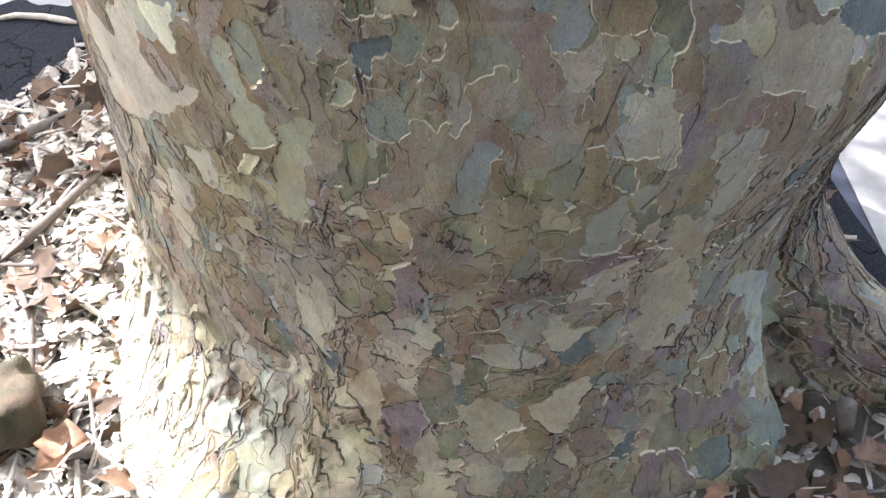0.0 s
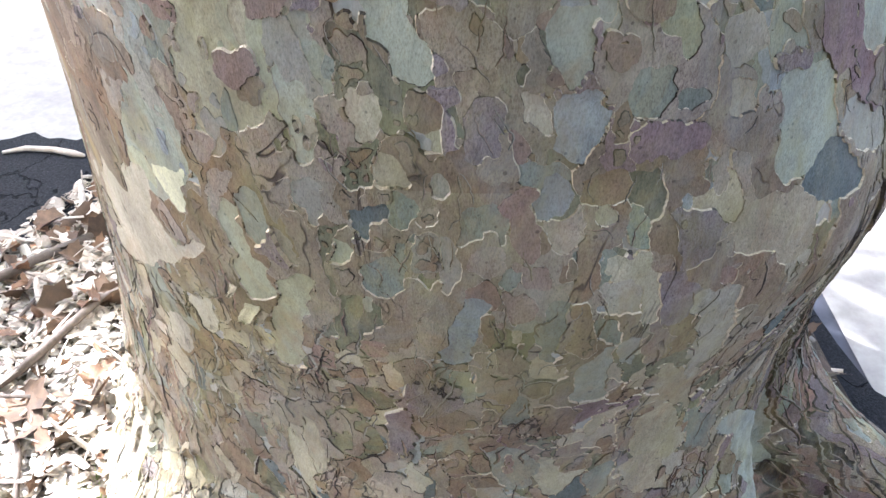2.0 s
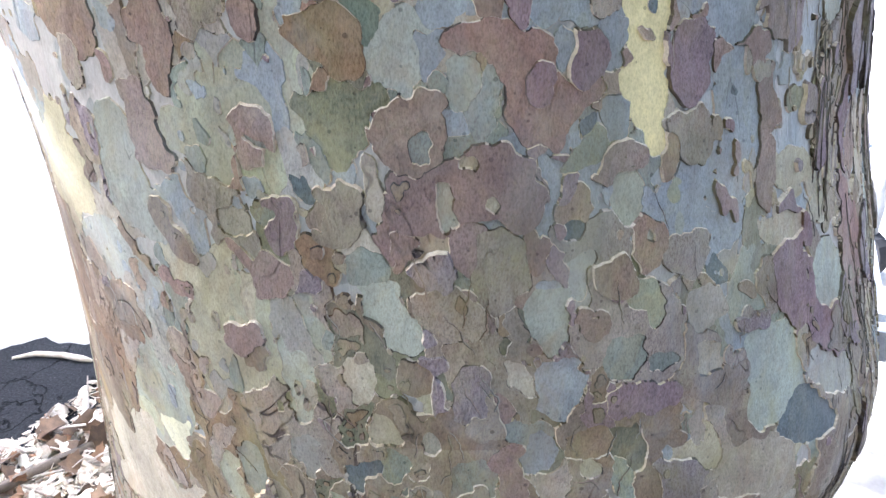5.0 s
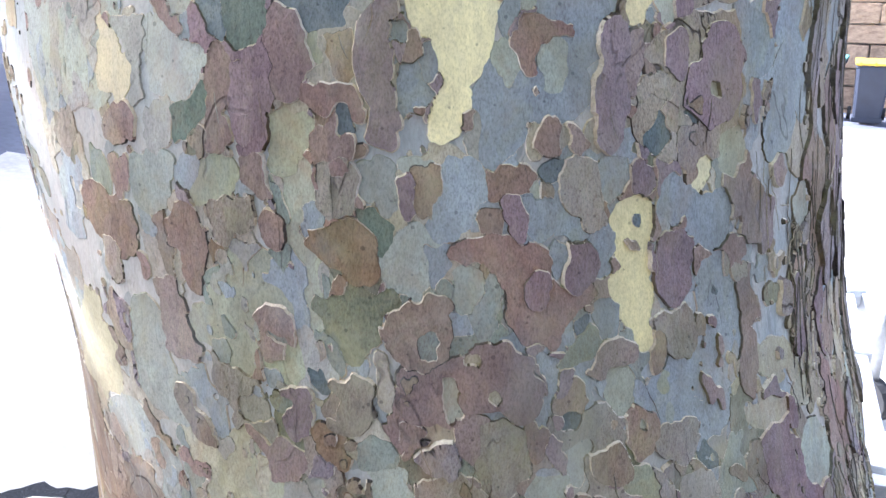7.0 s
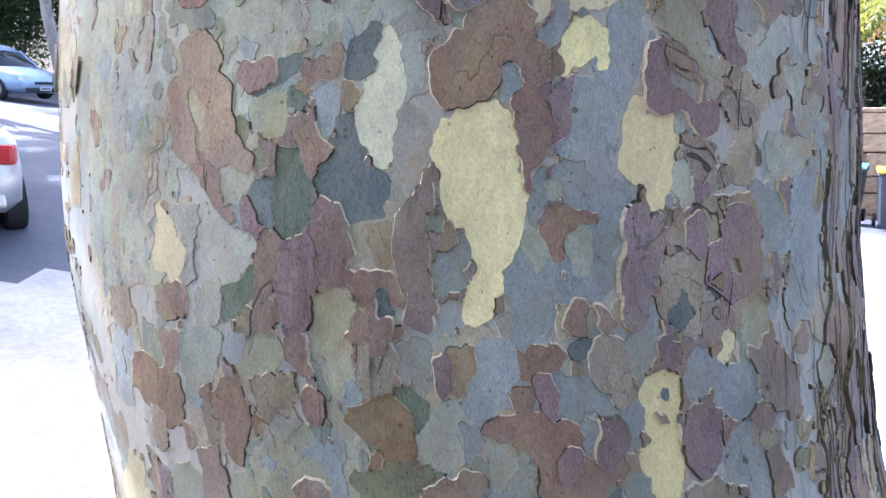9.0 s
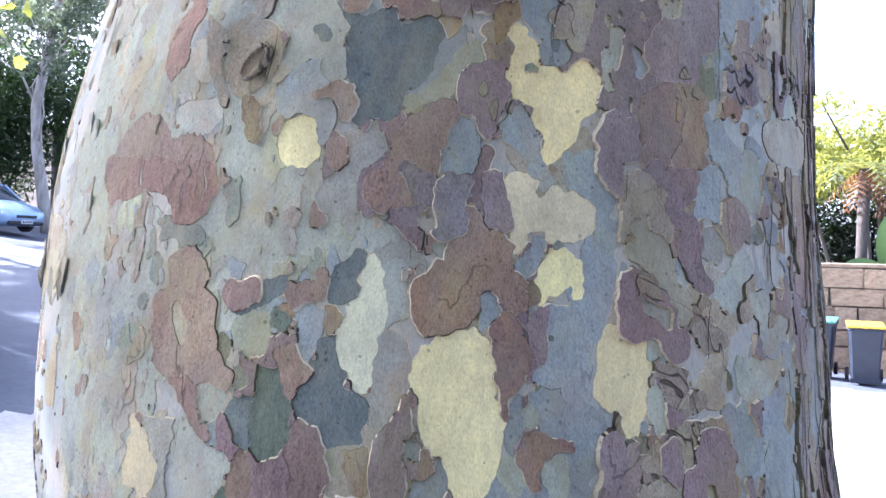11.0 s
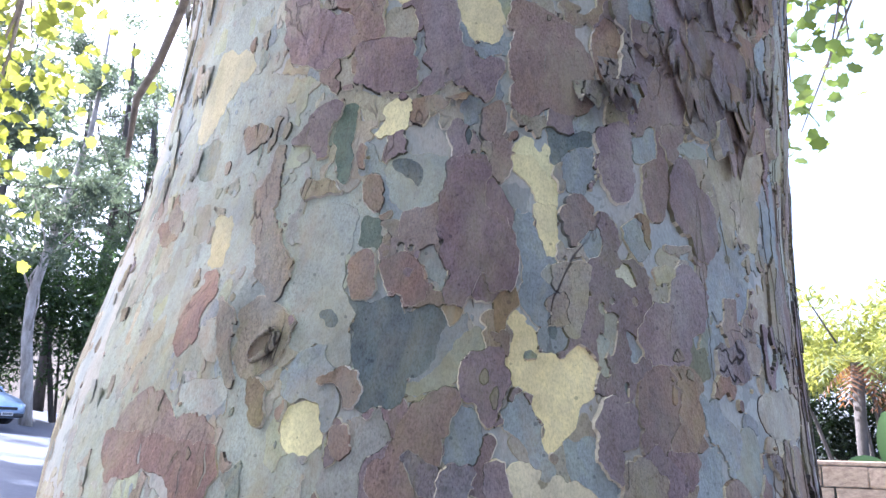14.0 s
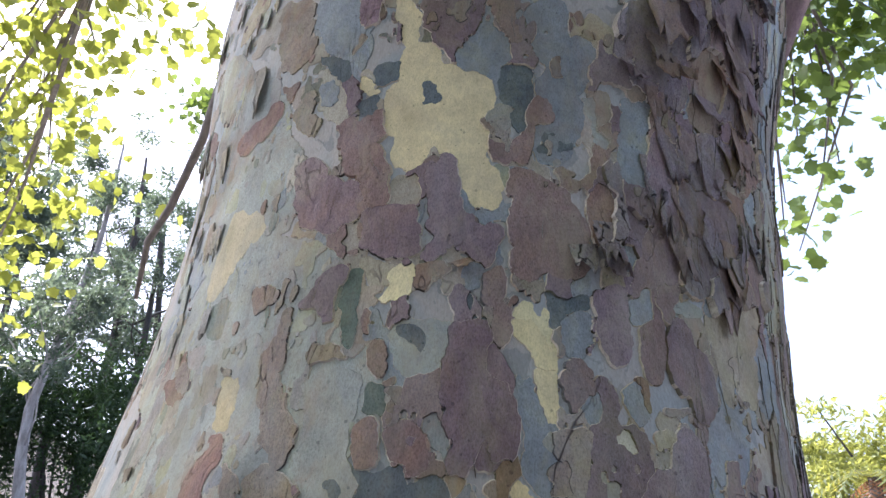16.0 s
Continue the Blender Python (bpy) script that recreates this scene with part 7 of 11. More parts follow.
bark("blue", (8.6, 149.3, 0.9, 0.8), (8.6, 150.4, 1.3, 0.5, 56), (9.4, 150, 1.1, 0.6, 65), (9.6, 151.6, 0.9, 0.6, -90))
bark("sage", (11.6, 151.5, 0.4, 0.3, -60), (11.9, 151.6, 0.4, 0.3, -52))
bark("cream", (8.1, 156.5, 1.5, 1.5), (13, 153.1, 1.5, 1.2, 29), (13.3, 154.6, 2.2, 1.4, -66), (11.3, 153.2, 1.5, 1.3, 88), (11.4, 155.5, 1.2, 1.4, 23), (9, 154.5, 1.7, 1.7), (7.8, 152.3, 1.5, 0.9, 72))
bark("cream", (13.2, 149.1, 1.3, 1.3), (11.4, 150.6, 0.8, 0.9, 75), (12.3, 149.8, 1, 0.9, 63), (11, 149.4, 1.4, 0.8, 49), (13.4, 147.8, 1.1, 0.6, 85), (11.6, 148.5, 1.4, 0.9, 46), (9.9, 147.8, 1.2, 0.7, 70))
bark("pale", (21.1, 142.9, 0.7, 0.5, 3), (21.3, 142.2, 0.6, 0.4, 89), (20.8, 142.1, 0.6, 0.4, -89))
bark("pale", (21.8, 136.2, 0.8, 0.4, -32), (21.3, 138.4, 0.7, 0.7), (22.1, 137.3, 1, 0.4, -84), (21.2, 137.2, 0.9, 0.5, -67))
bark("cream", (16.4, 143.1, 1.7, 1, 69), (15.9, 140.3, 1.9, 0.9, 82), (18, 141.3, 1.7, 1.9, -82), (17.4, 139, 1.8, 1.3, 21), (20, 141.4, 1.8, 1, -79), (18.4, 136.9, 1, 1.4, 18), (19, 138.8, 2.1, 1.8, -69))
bark("warm", (24.5, 147.1, 1.2, 0.6, -58), (21.4, 150.7, 1.5, 1.8, 52), (19.9, 152.7, 1.6, 0.8, -58), (19.6, 151, 1.5, 0.9, -7), (22.7, 148.7, 1.1, 1.2), (24.5, 145.4, 1.1, 1), (23.5, 147.2, 1.6, 1, -74))
bark("taupe", (18.2, 157.3, 0.9, 0.7, 90), (19.5, 157.2, 1.2, 1, -87), (22.1, 152.7, 1.1, 0.8, -59), (20.5, 157.1, 1.2, 0.8, -76), (18.4, 155.7, 1.5, 0.8, 90), (21.5, 154.1, 1.2, 1.4, 18), (18.2, 153.5, 1.4, 0.4, 74), (20.9, 155.9, 1.3, 1.1, -32), (20, 155.4, 1.1, 1))
bark("dove", (22.3, 145.5, 0.4, 0.5), (22.3, 145.1, 0.6, 0.5, -3), (21.5, 145.4, 0.5, 0.8, -87), (20.4, 146.3, 0.6, 0.5, -23), (20.9, 145.7, 0.7, 0.7))
bark("mauve", (19.8, 147.9, 2.2, 1.4, -12), (19.4, 146.1, 1.9, 2.1, 41), (19.5, 144.6, 2.1, 1.6), (21.5, 146, 2.1, 1.4, -57), (22.9, 143.7, 2.4, 1.5, -57))
bark("mauve", (26.6, 148.2, 1.3, 0.8, -40), (24.6, 154.2, 0.7, 1.1, 24), (24.6, 151, 1.1, 0.7, -57), (25.3, 153.6, 1.2, 0.8, -80), (24.9, 152.4, 1.7, 1, -58), (25.9, 151.6, 1.5, 0.6, -89), (25.6, 149.6, 1.1, 0.7, -83))
bark("dove", (27.8, 151.4, 1.1, 0.9, -21), (28.9, 151.4, 1.1, 0.7, 65), (28, 152.7, 1.2, 0.7, -8), (26.9, 152.2, 1, 0.8, -73))
bark("pale", (28.1, 147.6, 1.2, 0.5, 34), (32.6, 148.8, 1.5, 0.7, 43), (31.5, 150, 1.4, 1, 81), (30.8, 146.7, 1.5, 0.9, 47), (32.6, 150.3, 1.4, 0.9, -55), (31.1, 148.4, 1.5, 1.2, -7), (29.5, 147.5, 1.4, 1.1, -82))
bark("blue", (27.7, 155.6, 1, 0.7, -2), (27, 154.9, 1.3, 0.8, -20), (26.5, 155.9, 0.6, 0.7), (28.1, 154.9, 0.7, 1, 40))
bark("taupe", (36.9, 144.6, 0.9, 0.4, 4), (36.9, 145.2, 0.8, 0.5, 11))
bark("pale", (34.9, 146, 1.4, 1.1, 58), (36.5, 142.6, 1.8, 1.1), (39.1, 143.3, 1.6, 0.8, 45), (36.6, 144.5, 1.2, 1.1, 69), (35.6, 145.5, 1.1, 1), (34, 146.5, 0.8, 0.9), (38.2, 143.9, 1.3, 1.2), (35.4, 143.8, 1.5, 1, -81))
bark("taupe", (28.3, 142.8, 1.5, 0.8), (27.1, 144.3, 1.4, 0.9, 34), (26.4, 143.3, 1.4, 0.7, -53), (28.4, 143.6, 0.8, 1.4, 44))
bark("taupe", (22.3, 140.6, 1.2, 0.5, -20), (22.9, 139.7, 1.2, 1.5, 20), (23.9, 140.4, 0.9, 0.6, -50), (24.2, 139, 1.1, 0.9, -54), (23.4, 138.2, 1.2, 0.7, -17))
bark("mauve", (16.4, 130.3, 2.5, 1.4, 79), (16.6, 133.7, 2.2, 1.3, 88), (16.1, 127.5, 2.2, 1.1, 74))
bark("brown", (18.3, 133.4, 1.4, 0.4, -90), (18.6, 132, 0.8, 1.1, -14), (19.1, 132.7, 0.9, 0.5, 83), (19.1, 133.8, 0.8, 0.5, -82), (18.7, 134.7, 0.8, 0.5, 12), (18.4, 130.6, 1, 0.6, 81))
bark("mauve", (23.1, 131.7, 0.9, 0.8), (22.2, 132.8, 1.1, 0.6, -82), (23.3, 133.1, 1.2, 0.6, 89), (22.7, 134.1, 1.2, 0.7, 14))
bark("pale", (27.4, 129.9, 0.5, 0.5), (27.4, 129.3, 0.4, 0.2, 2), (27.3, 130.5, 0.4, 0.3, 6))
bark("mauve", (29.5, 130.8, 2.9, 1.1, 83), (27.8, 133.3, 2.4, 1.9, 20), (27.1, 130, 3.1, 3, -62))
bark("slate", (21, 126.5, 1.2, 1.1, -36), (21.4, 127.3, 0.6, 0.7), (20.7, 125.8, 1, 1))
bark("brown", (9.1, 132.8, 0.8, 1.1, 4), (10.4, 134.8, 0.9, 0.6, -77), (12.8, 134.5, 0.5, 0.3, -32), (11.2, 134.8, 0.6, 0.8, -85), (12.3, 134.9, 0.6, 0.5), (9.4, 135.5, 0.7, 1, -87), (8.6, 134, 0.7, 0.5, 79), (8.7, 135.1, 1, 0.6, -83), (9.7, 133.8, 1.1, 0.6, -88))
bark("pale", (11, 131, 0.9, 0.8, 29), (11.3, 133.3, 1.1, 0.8, 22), (12.1, 132.5, 1.3, 0.5, 79), (11, 131.7, 1.5, 0.9, -88))
bark("pale", (6.8, 132.9, 0.8, 0.7, -68), (7.6, 132, 0.9, 0.5, 5), (7.1, 133.9, 0.8, 0.7, 10), (7.6, 131.3, 0.7, 0.6, 23), (7.9, 133.1, 0.9, 0.5, -57))
bark("brown", (10.3, 127.3, 1, 0.5, 85), (11, 126.6, 1, 0.6, 89), (11, 127.7, 0.5, 0.7, -58), (10.3, 126.3, 0.9, 0.7, -55))
bark("brown", (12.8, 126.4, 0.9, 0.2, -80), (13.4, 125.9, 0.8, 0.2, 35), (12.9, 127.4, 0.6, 0.3, -25), (13.4, 126.8, 0.8, 0.4, -79))
bark("brown", (4, 128.2, 0.4, 0.5), (3.9, 127.6, 0.5, 0.3, 27), (4.4, 128.7, 0.4, 0.2, 51))
bark("pale", (9, 137.7, 0.8, 0.6, 20), (9.1, 137, 0.8, 0.5, 11))
bark("cream", (4.1, 141.7, 2.8, 1.9, -76), (2.1, 140.9, 3.4, 3.1, 53), (3.9, 134.1, 2.2, 3.2, -25), (1.7, 137.3, 3.1, 2.1, -89), (4.6, 136.7, 2.4, 2.1, -75), (2.6, 128.9, 2.5, 1.7, 61))
bark("dove", (-3.6, 142.8, 1.5, 0.9, 40), (-2.1, 139.8, 1.6, 1, 84), (-3.7, 141.1, 1.1, 1.6), (-3.5, 137.5, 1.4, 1, 45), (-2.2, 142.2, 1.7, 0.9, -88), (-3.5, 139.1, 1.1, 1.3, -29))
bark("blue", (37.9, 126.4, 3, 1.6, 75), (37.3, 131.1, 2.3, 1.5, -35), (37.3, 128.7, 2.3, 2.9), (35.8, 125.6, 2.6, 1.6, 84))
bark("pale", (37.6, 139.8, 1.7, 0.8, 38), (32.9, 139, 1.7, 1, -58), (32.5, 140.2, 1.7, 0.9, -33), (34.6, 138.1, 1.6, 1, 26), (35.7, 139.4, 1.7, 2.1, -78), (34.3, 140.1, 1.7, 1, -23))
bark("blue", (31.6, 134.7, 1.2, 1.5, 40), (31, 136, 1.5, 0.9, -34), (32.9, 135.3, 1.7, 0.8, -18), (32.1, 133.4, 1.3, 1.7, 29), (34, 132.3, 1.2, 1.1, 16), (34, 133.8, 0.9, 1.2, 22), (32.8, 131.6, 1.2, 0.9, -53))
bark("taupe", (25.9, 125.8, 1, 1.1), (23.8, 124.6, 1.5, 0.9, -64), (24.2, 126.3, 1.3, 0.8, -2), (25.3, 124.9, 1.5, 1.4, 4))
bark("umber", (-18.1, 163.5, 1, 1.1), (-18.8, 164.4, 1.1, 0.5, -72), (-18, 164.7, 0.7, 0.5, -54), (-17.6, 162.4, 1, 1.1, 26), (-17.1, 161.4, 0.8, 0.8))
bark("warm", (-16.4, 161.3, 0.6, 0.3, 58), (-16, 163.6, 0.4, 0.5), (-15.9, 164.4, 0.6, 0.3, -75), (-16.6, 161.4, 0.3, 0.3), (-16.2, 162.8, 0.4, 0.7, -6), (-16.3, 161.9, 0.5, 0.6, -12), (-16.8, 160.7, 0.6, 0.2, 67))
bark("cream", (-12.6, 160.4, 1.8, 2.1, 52), (-12.7, 161.1, 1.9, 2))
bark("brown", (-8.2, 163.3, 0.7, 0.7), (-10.2, 165.2, 0.5, 0.8, 87), (-9.8, 164.8, 0.8, 0.6, 31), (-10.9, 164.9, 0.8, 0.3, -27), (-8, 164.3, 0.6, 0.4, -80), (-9.4, 165.5, 0.6, 0.8, -81), (-8.9, 164.4, 1, 0.8, 83), (-8.5, 165.2, 0.8, 0.6, 3))
bark("mauve", (4.7, 166.1, 2.3, 1.6, -70), (3, 165.3, 2.6, 1.4, -89), (4.9, 163.3, 2.5, 1.2, 80))
bark("lilac", (-0.3, 156.7, 0.9, 0.6, -41), (-1.5, 156.3, 1.2, 0.7, -68), (-1.4, 157.7, 0.6, 1.2, 61), (-0.4, 155.6, 0.7, 0.7), (-2.3, 157.7, 1.1, 0.5, -73))
bark("brown", (-8.8, 159.6, 0.7, 1.2, -4), (-8.7, 160.5, 0.6, 0.5), (-8.7, 158.6, 0.6, 0.4, 60))
bark("dove", (-7.3, 160.3, 1.4, 1.3, 37), (-9.4, 156, 1.1, 1.2), (-5.3, 160.8, 1, 1.1), (-7.5, 158.1, 1.8, 1.3, 64), (-8.2, 154.8, 1.7, 1, 9), (-7.8, 156.6, 1.1, 1.8, 22), (-5.8, 159.6, 1.6, 1.1, 9))
bark("blue", (2.6, 161.4, 1.2, 0.9, -19), (2.3, 157.6, 1, 0.6, 53), (3, 159.3, 1.5, 0.9, 73), (1.8, 160.2, 1.4, 0.8, 71), (1.6, 158.6, 1.2, 0.7, 73))
bark("brown", (0.2, 161.9, 2.4, 1.6, 63), (-1.6, 157.6, 3, 1.9, 61), (-2.2, 160.3, 3, 1.5, 67), (-3.8, 156.2, 2.2, 2, -42))
bark("pale", (-23.7, 162.8, 1.6, 1, 4), (-27, 164, 1.2, 1.1), (-23.3, 163.5, 1.5, 1.6, -51), (-25, 163.6, 1.7, 2.7, 78))
bark("brown", (-26.2, 156.6, 4.1, 3.1, -28), (-25.1, 158.5, 3.1, 3.4, -11), (-34.3, 159.3, 3.6, 2.7, -76), (-30.9, 160.1, 5, 3.2, -44))
bark("mauve", (18.1, 162.7, 0.9, 0.7, -60), (16.2, 159, 1.1, 2.3, 15), (15.7, 161, 1, 1.2, 15), (18.1, 160.1, 1, 1), (17.7, 161, 1.3, 0.9, 17), (16.6, 157.3, 1.4, 0.6, -62), (16.7, 162.4, 1.4, 1.2, 67))
bark("mauve", (21.6, 157.9, 1.6, 1, -35), (20, 155.4, 1.6, 0.8, -27), (19.6, 157.6, 1.4, 1, 19), (22, 155, 1.4, 1, -11), (22.9, 155.6, 2.1, 1.5, -63), (24.1, 154.5, 1.4, 0.9, 87), (20.6, 156.4, 2.3, 0.8, -3))
bark("blue", (29.9, 161.5, 1.3, 1.1, -59), (31.3, 160.1, 1.4, 0.9, -82), (29.6, 160.1, 1.5, 0.9, -77), (28.8, 161, 1.4, 0.9, -57), (30.9, 158.4, 1.2, 1.2), (28.6, 162.8, 1.2, 1.4, 35), (27.5, 164, 1, 0.6, -40))
bark("blue", (10.2, 157.4, 0.9, 0.9), (9, 160.3, 1.4, 0.6, -71), (7.8, 162.2, 0.8, 1.9, 19), (9.4, 158.4, 0.9, 1.2, 38), (8.2, 159.5, 1.3, 0.6, -52), (7.7, 161.7, 1.4, 1.7, 6))
bark("blue", (14, 158.9, 1.3, 1.1, -31), (12.8, 158.6, 1.6, 0.7, -72), (14.9, 157.5, 1.4, 0.8, -58), (13.9, 156.7, 1.9, 0.8, -44), (15.6, 153.1, 2.1, 0.7, 79), (15.6, 154.9, 1.6, 0.9, 75))
bark("brown", (-39.4, 141.1, 1, 0.5, 36), (-39.4, 142.2, 0.8, 0.6, -67), (-39.8, 143.3, 0.8, 0.7, -76), (-40.1, 141.9, 1.2, 0.5, -78), (-40.5, 143.2, 0.8, 0.5, -76))
bark("taupe", (-36, 124.1, 0.8, 0.8), (-36.9, 126.4, 0.8, 0.9), (-35.7, 126.6, 1, 0.8, 84), (-34.9, 125.2, 1.1, 0.7, 47), (-34.6, 126.7, 1.3, 0.7, 85), (-36.6, 125.3, 1.1, 1.2, 20))
bark("brown", (-26.6, 128, 1.2, 0.8, -66), (-27.7, 127.7, 1, 0.7, -82), (-27.1, 126.6, 1.1, 1.1))
# Breast to head height.
bark("butter", (-28.6, 178.5, 0.9, 0.8), (-29.6, 182.5, 1.3, 0.6, -32), (-27.8, 180.8, 0.9, 1, 18), (-28.1, 182.2, 1, 0.8, -20), (-27.8, 178.4, 1, 0.7, 89), (-29.1, 181.4, 1.1, 1.8, 5), (-27.6, 179.4, 0.8, 0.8), (-27.1, 178, 0.9, 0.6, -77), (-28.7, 179.7, 1, 1.3, -3))
bark("warm", (-31.9, 181.1, 0.8, 0.7, 7), (-34.1, 185, 0.9, 0.6, -23), (-32.9, 182.9, 1.1, 0.8, -64), (-32.2, 182, 0.9, 0.9), (-32.9, 184.9, 0.8, 0.7, -27), (-33.4, 184.1, 1.1, 0.8, -62), (-32.3, 183.4, 1.5, 0.6, -78))
bark("taupe", (-20.9, 179, 1.7, 2, 14), (-22.6, 182.8, 1.6, 1.1, 13), (-18.9, 175.9, 1.7, 1.4, 32), (-21.8, 181, 1.6, 1.6), (-19.8, 177.2, 1.9, 1.5, 45), (-18.3, 174.2, 1.8, 1, 73))
bark("brown", (-28.6, 172.2, 2.5, 1.7, 62), (-27.8, 175.8, 1.2, 1.2), (-30.3, 171.9, 2.2, 1.2, 64), (-30.7, 169.2, 2, 1, -71), (-26.6, 174.4, 1.3, 0.7, -71), (-28.5, 173.3, 1.6, 1.6), (-28.9, 169.8, 1.3, 1.8, -44))
bark("pale", (-26.1, 169.2, 1.2, 0.7, -73), (-24.8, 169.5, 1, 0.9, -79), (-24, 168, 1.2, 0.5, -88), (-25.2, 168.3, 1.7, 0.9, -47), (-25.7, 170.6, 1.3, 0.6, 8))
bark("taupe", (-17.9, 167.4, 2.6, 1.2, 47), (-18.6, 169.7, 2.8, 2.5, -71), (-20.3, 171.4, 1.9, 1.3, 69), (-20.1, 168.2, 2.9, 1.4, -70))
bark("slate", (-11.8, 170.5, 0.6, 0.4, -27), (-12.2, 171.1, 0.6, 0.4, -80), (-11.7, 171.1, 0.6, 0.3, -42))
bark("pale", (-14.9, 173.1, 2.8, 1.7, -71), (-12.3, 174.6, 2.3, 1.5, -86), (-12.1, 178.8, 3.2, 1.3, -87), (-11.9, 171, 2.6, 2.4, 26), (-10.2, 167.9, 1.9, 1.4, -67), (-14.3, 181, 3.5, 2, 9), (-14.2, 169.6, 1.9, 1.4, -89), (-14.6, 177.1, 2.7, 2.2, -75))
bark("mauve", (-4.6, 175.2, 0.2, 0.2), (-4.3, 175.4, 0.3, 0.2, 66), (-4.8, 175.4, 0.2, 0.2), (-4.6, 175, 0.2, 0.1, -58), (-5, 175.7, 0.3, 0.2, -33), (-4.6, 175.6, 0.2, 0.2))
bark("brown", (-8.4, 175.3, 1.8, 0.5, -89), (-9.6, 174.9, 1.3, 0.8, -82), (-8.7, 173.8, 0.9, 1), (-9.4, 176.6, 1.1, 1, 28))
bark("brown", (-5.9, 176.1, 1.6, 1.1, 41), (-3.7, 173.7, 1.2, 1.4, 26), (-5.5, 174.3, 1.4, 1.2, -27), (-4.2, 175.5, 1.5, 1, -66))
bark("slate", (-5.7, 164.5, 2.5, 2.5), (-6.4, 170.4, 2.6, 2.3, 25), (-7.8, 170.8, 3, 0.9, -48), (-2.7, 168.7, 3.6, 2.2, 73), (-5.6, 167.7, 3, 3.7, 11))
bark("tan", (-6.4, 180.1, 0.3, 0.3), (-6.3, 180.7, 0.3, 0.3), (-6.7, 180, 0.5, 0.4, 80), (-6.6, 180.5, 0.4, 0.4), (-7.6, 180.4, 0.4, 0.3, -11), (-7.2, 180.4, 0.3, 0.3), (-6.6, 179.8, 0.6, 0.3, -50), (-7.3, 180.2, 0.5, 0.2, -37))
bark("jade", (-9.3, 180.6, 0.9, 0.8), (-9.2, 178.5, 0.8, 0.5, -37), (-8.1, 178.7, 0.9, 0.6, -78), (-8.5, 180.2, 1, 0.5, -80), (-9.2, 181.3, 1, 0.4, -10), (-9.2, 179.6, 0.8, 1.2, -10))
bark("slate", (-7, 187.7, 0.8, 0.4, 13), (-5.9, 186.2, 0.6, 0.8, 49), (-4.8, 185.5, 0.7, 0.5, 88), (-5, 186.6, 0.8, 0.5, -51), (-6, 187.2, 0.8, 0.5, -42), (-5.5, 185.8, 0.5, 0.5), (-6.7, 186.9, 0.8, 0.6, -34))
bark("pale", (-4.3, 186.9, 2.3, 1.6, -2), (-5.9, 183.3, 1.2, 1.4, 17), (-6.4, 185.9, 1.7, 2.5, 11), (-3.5, 184.6, 2.2, 1.4, 69), (-6.8, 187.1, 1.6, 1.3, 20))
bark("pale", (-1.8, 175.7, 1, 1.3, 25), (-1.1, 174.5, 1, 0.3, -70), (-2.9, 176.6, 1.1, 0.5, -66), (-2.4, 177.2, 0.9, 0.7, -55))
bark("tan", (-0.1, 171.5, 0.8, 0.4, -48), (0.6, 171.6, 0.7, 0.5), (0.2, 170.6, 0.6, 0.4, -69), (0.7, 170.9, 0.6, 0.7, 63))
bark("mauve", (0.2, 183.5, 2.6, 3.2, -4), (4.8, 176.4, 2.9, 1.5, 89), (0.1, 186, 2.5, 2.3, 10), (3.2, 180.2, 3, 1.8, -43), (1.9, 177.7, 3.3, 2.5, -7), (0.1, 180.7, 1.9, 2.6, -35), (0.9, 174.5, 2.7, 1.4, 82))
bark("lime", (1.6, 166.4, 1.3, 0.5, 80), (-2.1, 164.2, 1.2, 0.7, 2), (3.2, 168.9, 0.9, 0.8, -76), (0.8, 166.9, 1.2, 0.7, 66), (2.1, 168.4, 1.1, 1.2), (-0.8, 164.8, 1, 1), (0.4, 165.5, 1.2, 0.9, -57))
bark("brown", (5.8, 168.1, 0.4, 0.6, 17), (6, 167.6, 0.4, 0.3), (4.8, 169.6, 0.5, 0.2, -38), (6.1, 167.2, 0.4, 0.3, -4), (5.8, 168.6, 0.3, 0.3), (6.1, 166.8, 0.4, 0.2, -88), (5.4, 169.1, 0.5, 0.6, 26))
bark("blue", (-11.6, 166.1, 1.2, 1.1, 62), (-11.8, 167.7, 1.2, 0.8, -67), (-10.9, 162.9, 1.2, 1.9, 36), (-14.3, 164.3, 1.4, 1.1, -44), (-12.9, 166.8, 1.2, 1.2), (-12.9, 165.4, 1.7, 0.8, -3), (-14.4, 166.4, 1.3, 0.7, 75), (-11.8, 164.1, 1.3, 1.1, 27), (-10.4, 161.4, 1.3, 0.6, -51))
bark("taupe", (-22.5, 167.4, 1.5, 0.8, -72), (-23.2, 171.3, 1.1, 1.2, 26), (-23.9, 172.5, 1.2, 0.5, -47), (-21.9, 165.6, 1.7, 0.7, -56), (-23, 169.8, 1.6, 0.9, -82))
bark("cream", (9.3, 182.5, 0.7, 0.8, -78), (9.2, 179.9, 0.9, 1, 13), (8.3, 182.3, 0.8, 0.6, 89), (9.1, 181.3, 1, 1.4), (9.4, 178.5, 1, 0.6, -79))
bark("cream", (9.1, 184.7, 1, 0.6, -59), (7.3, 187.1, 0.9, 0.6, -56), (7.8, 185.7, 1, 0.9), (8.1, 184.3, 1, 0.6, -73), (6.5, 188.1, 1.1, 0.5), (8.9, 183.5, 1.1, 0.6, -12), (6.8, 186.1, 0.8, 0.6, -40), (5.2, 188.1, 0.9, 0.5, -5), (5.9, 187.2, 1.3, 0.8, -46))
bark("sage", (8.4, 167.8, 0.3, 0.3), (8.6, 167.5, 0.4, 0.3))
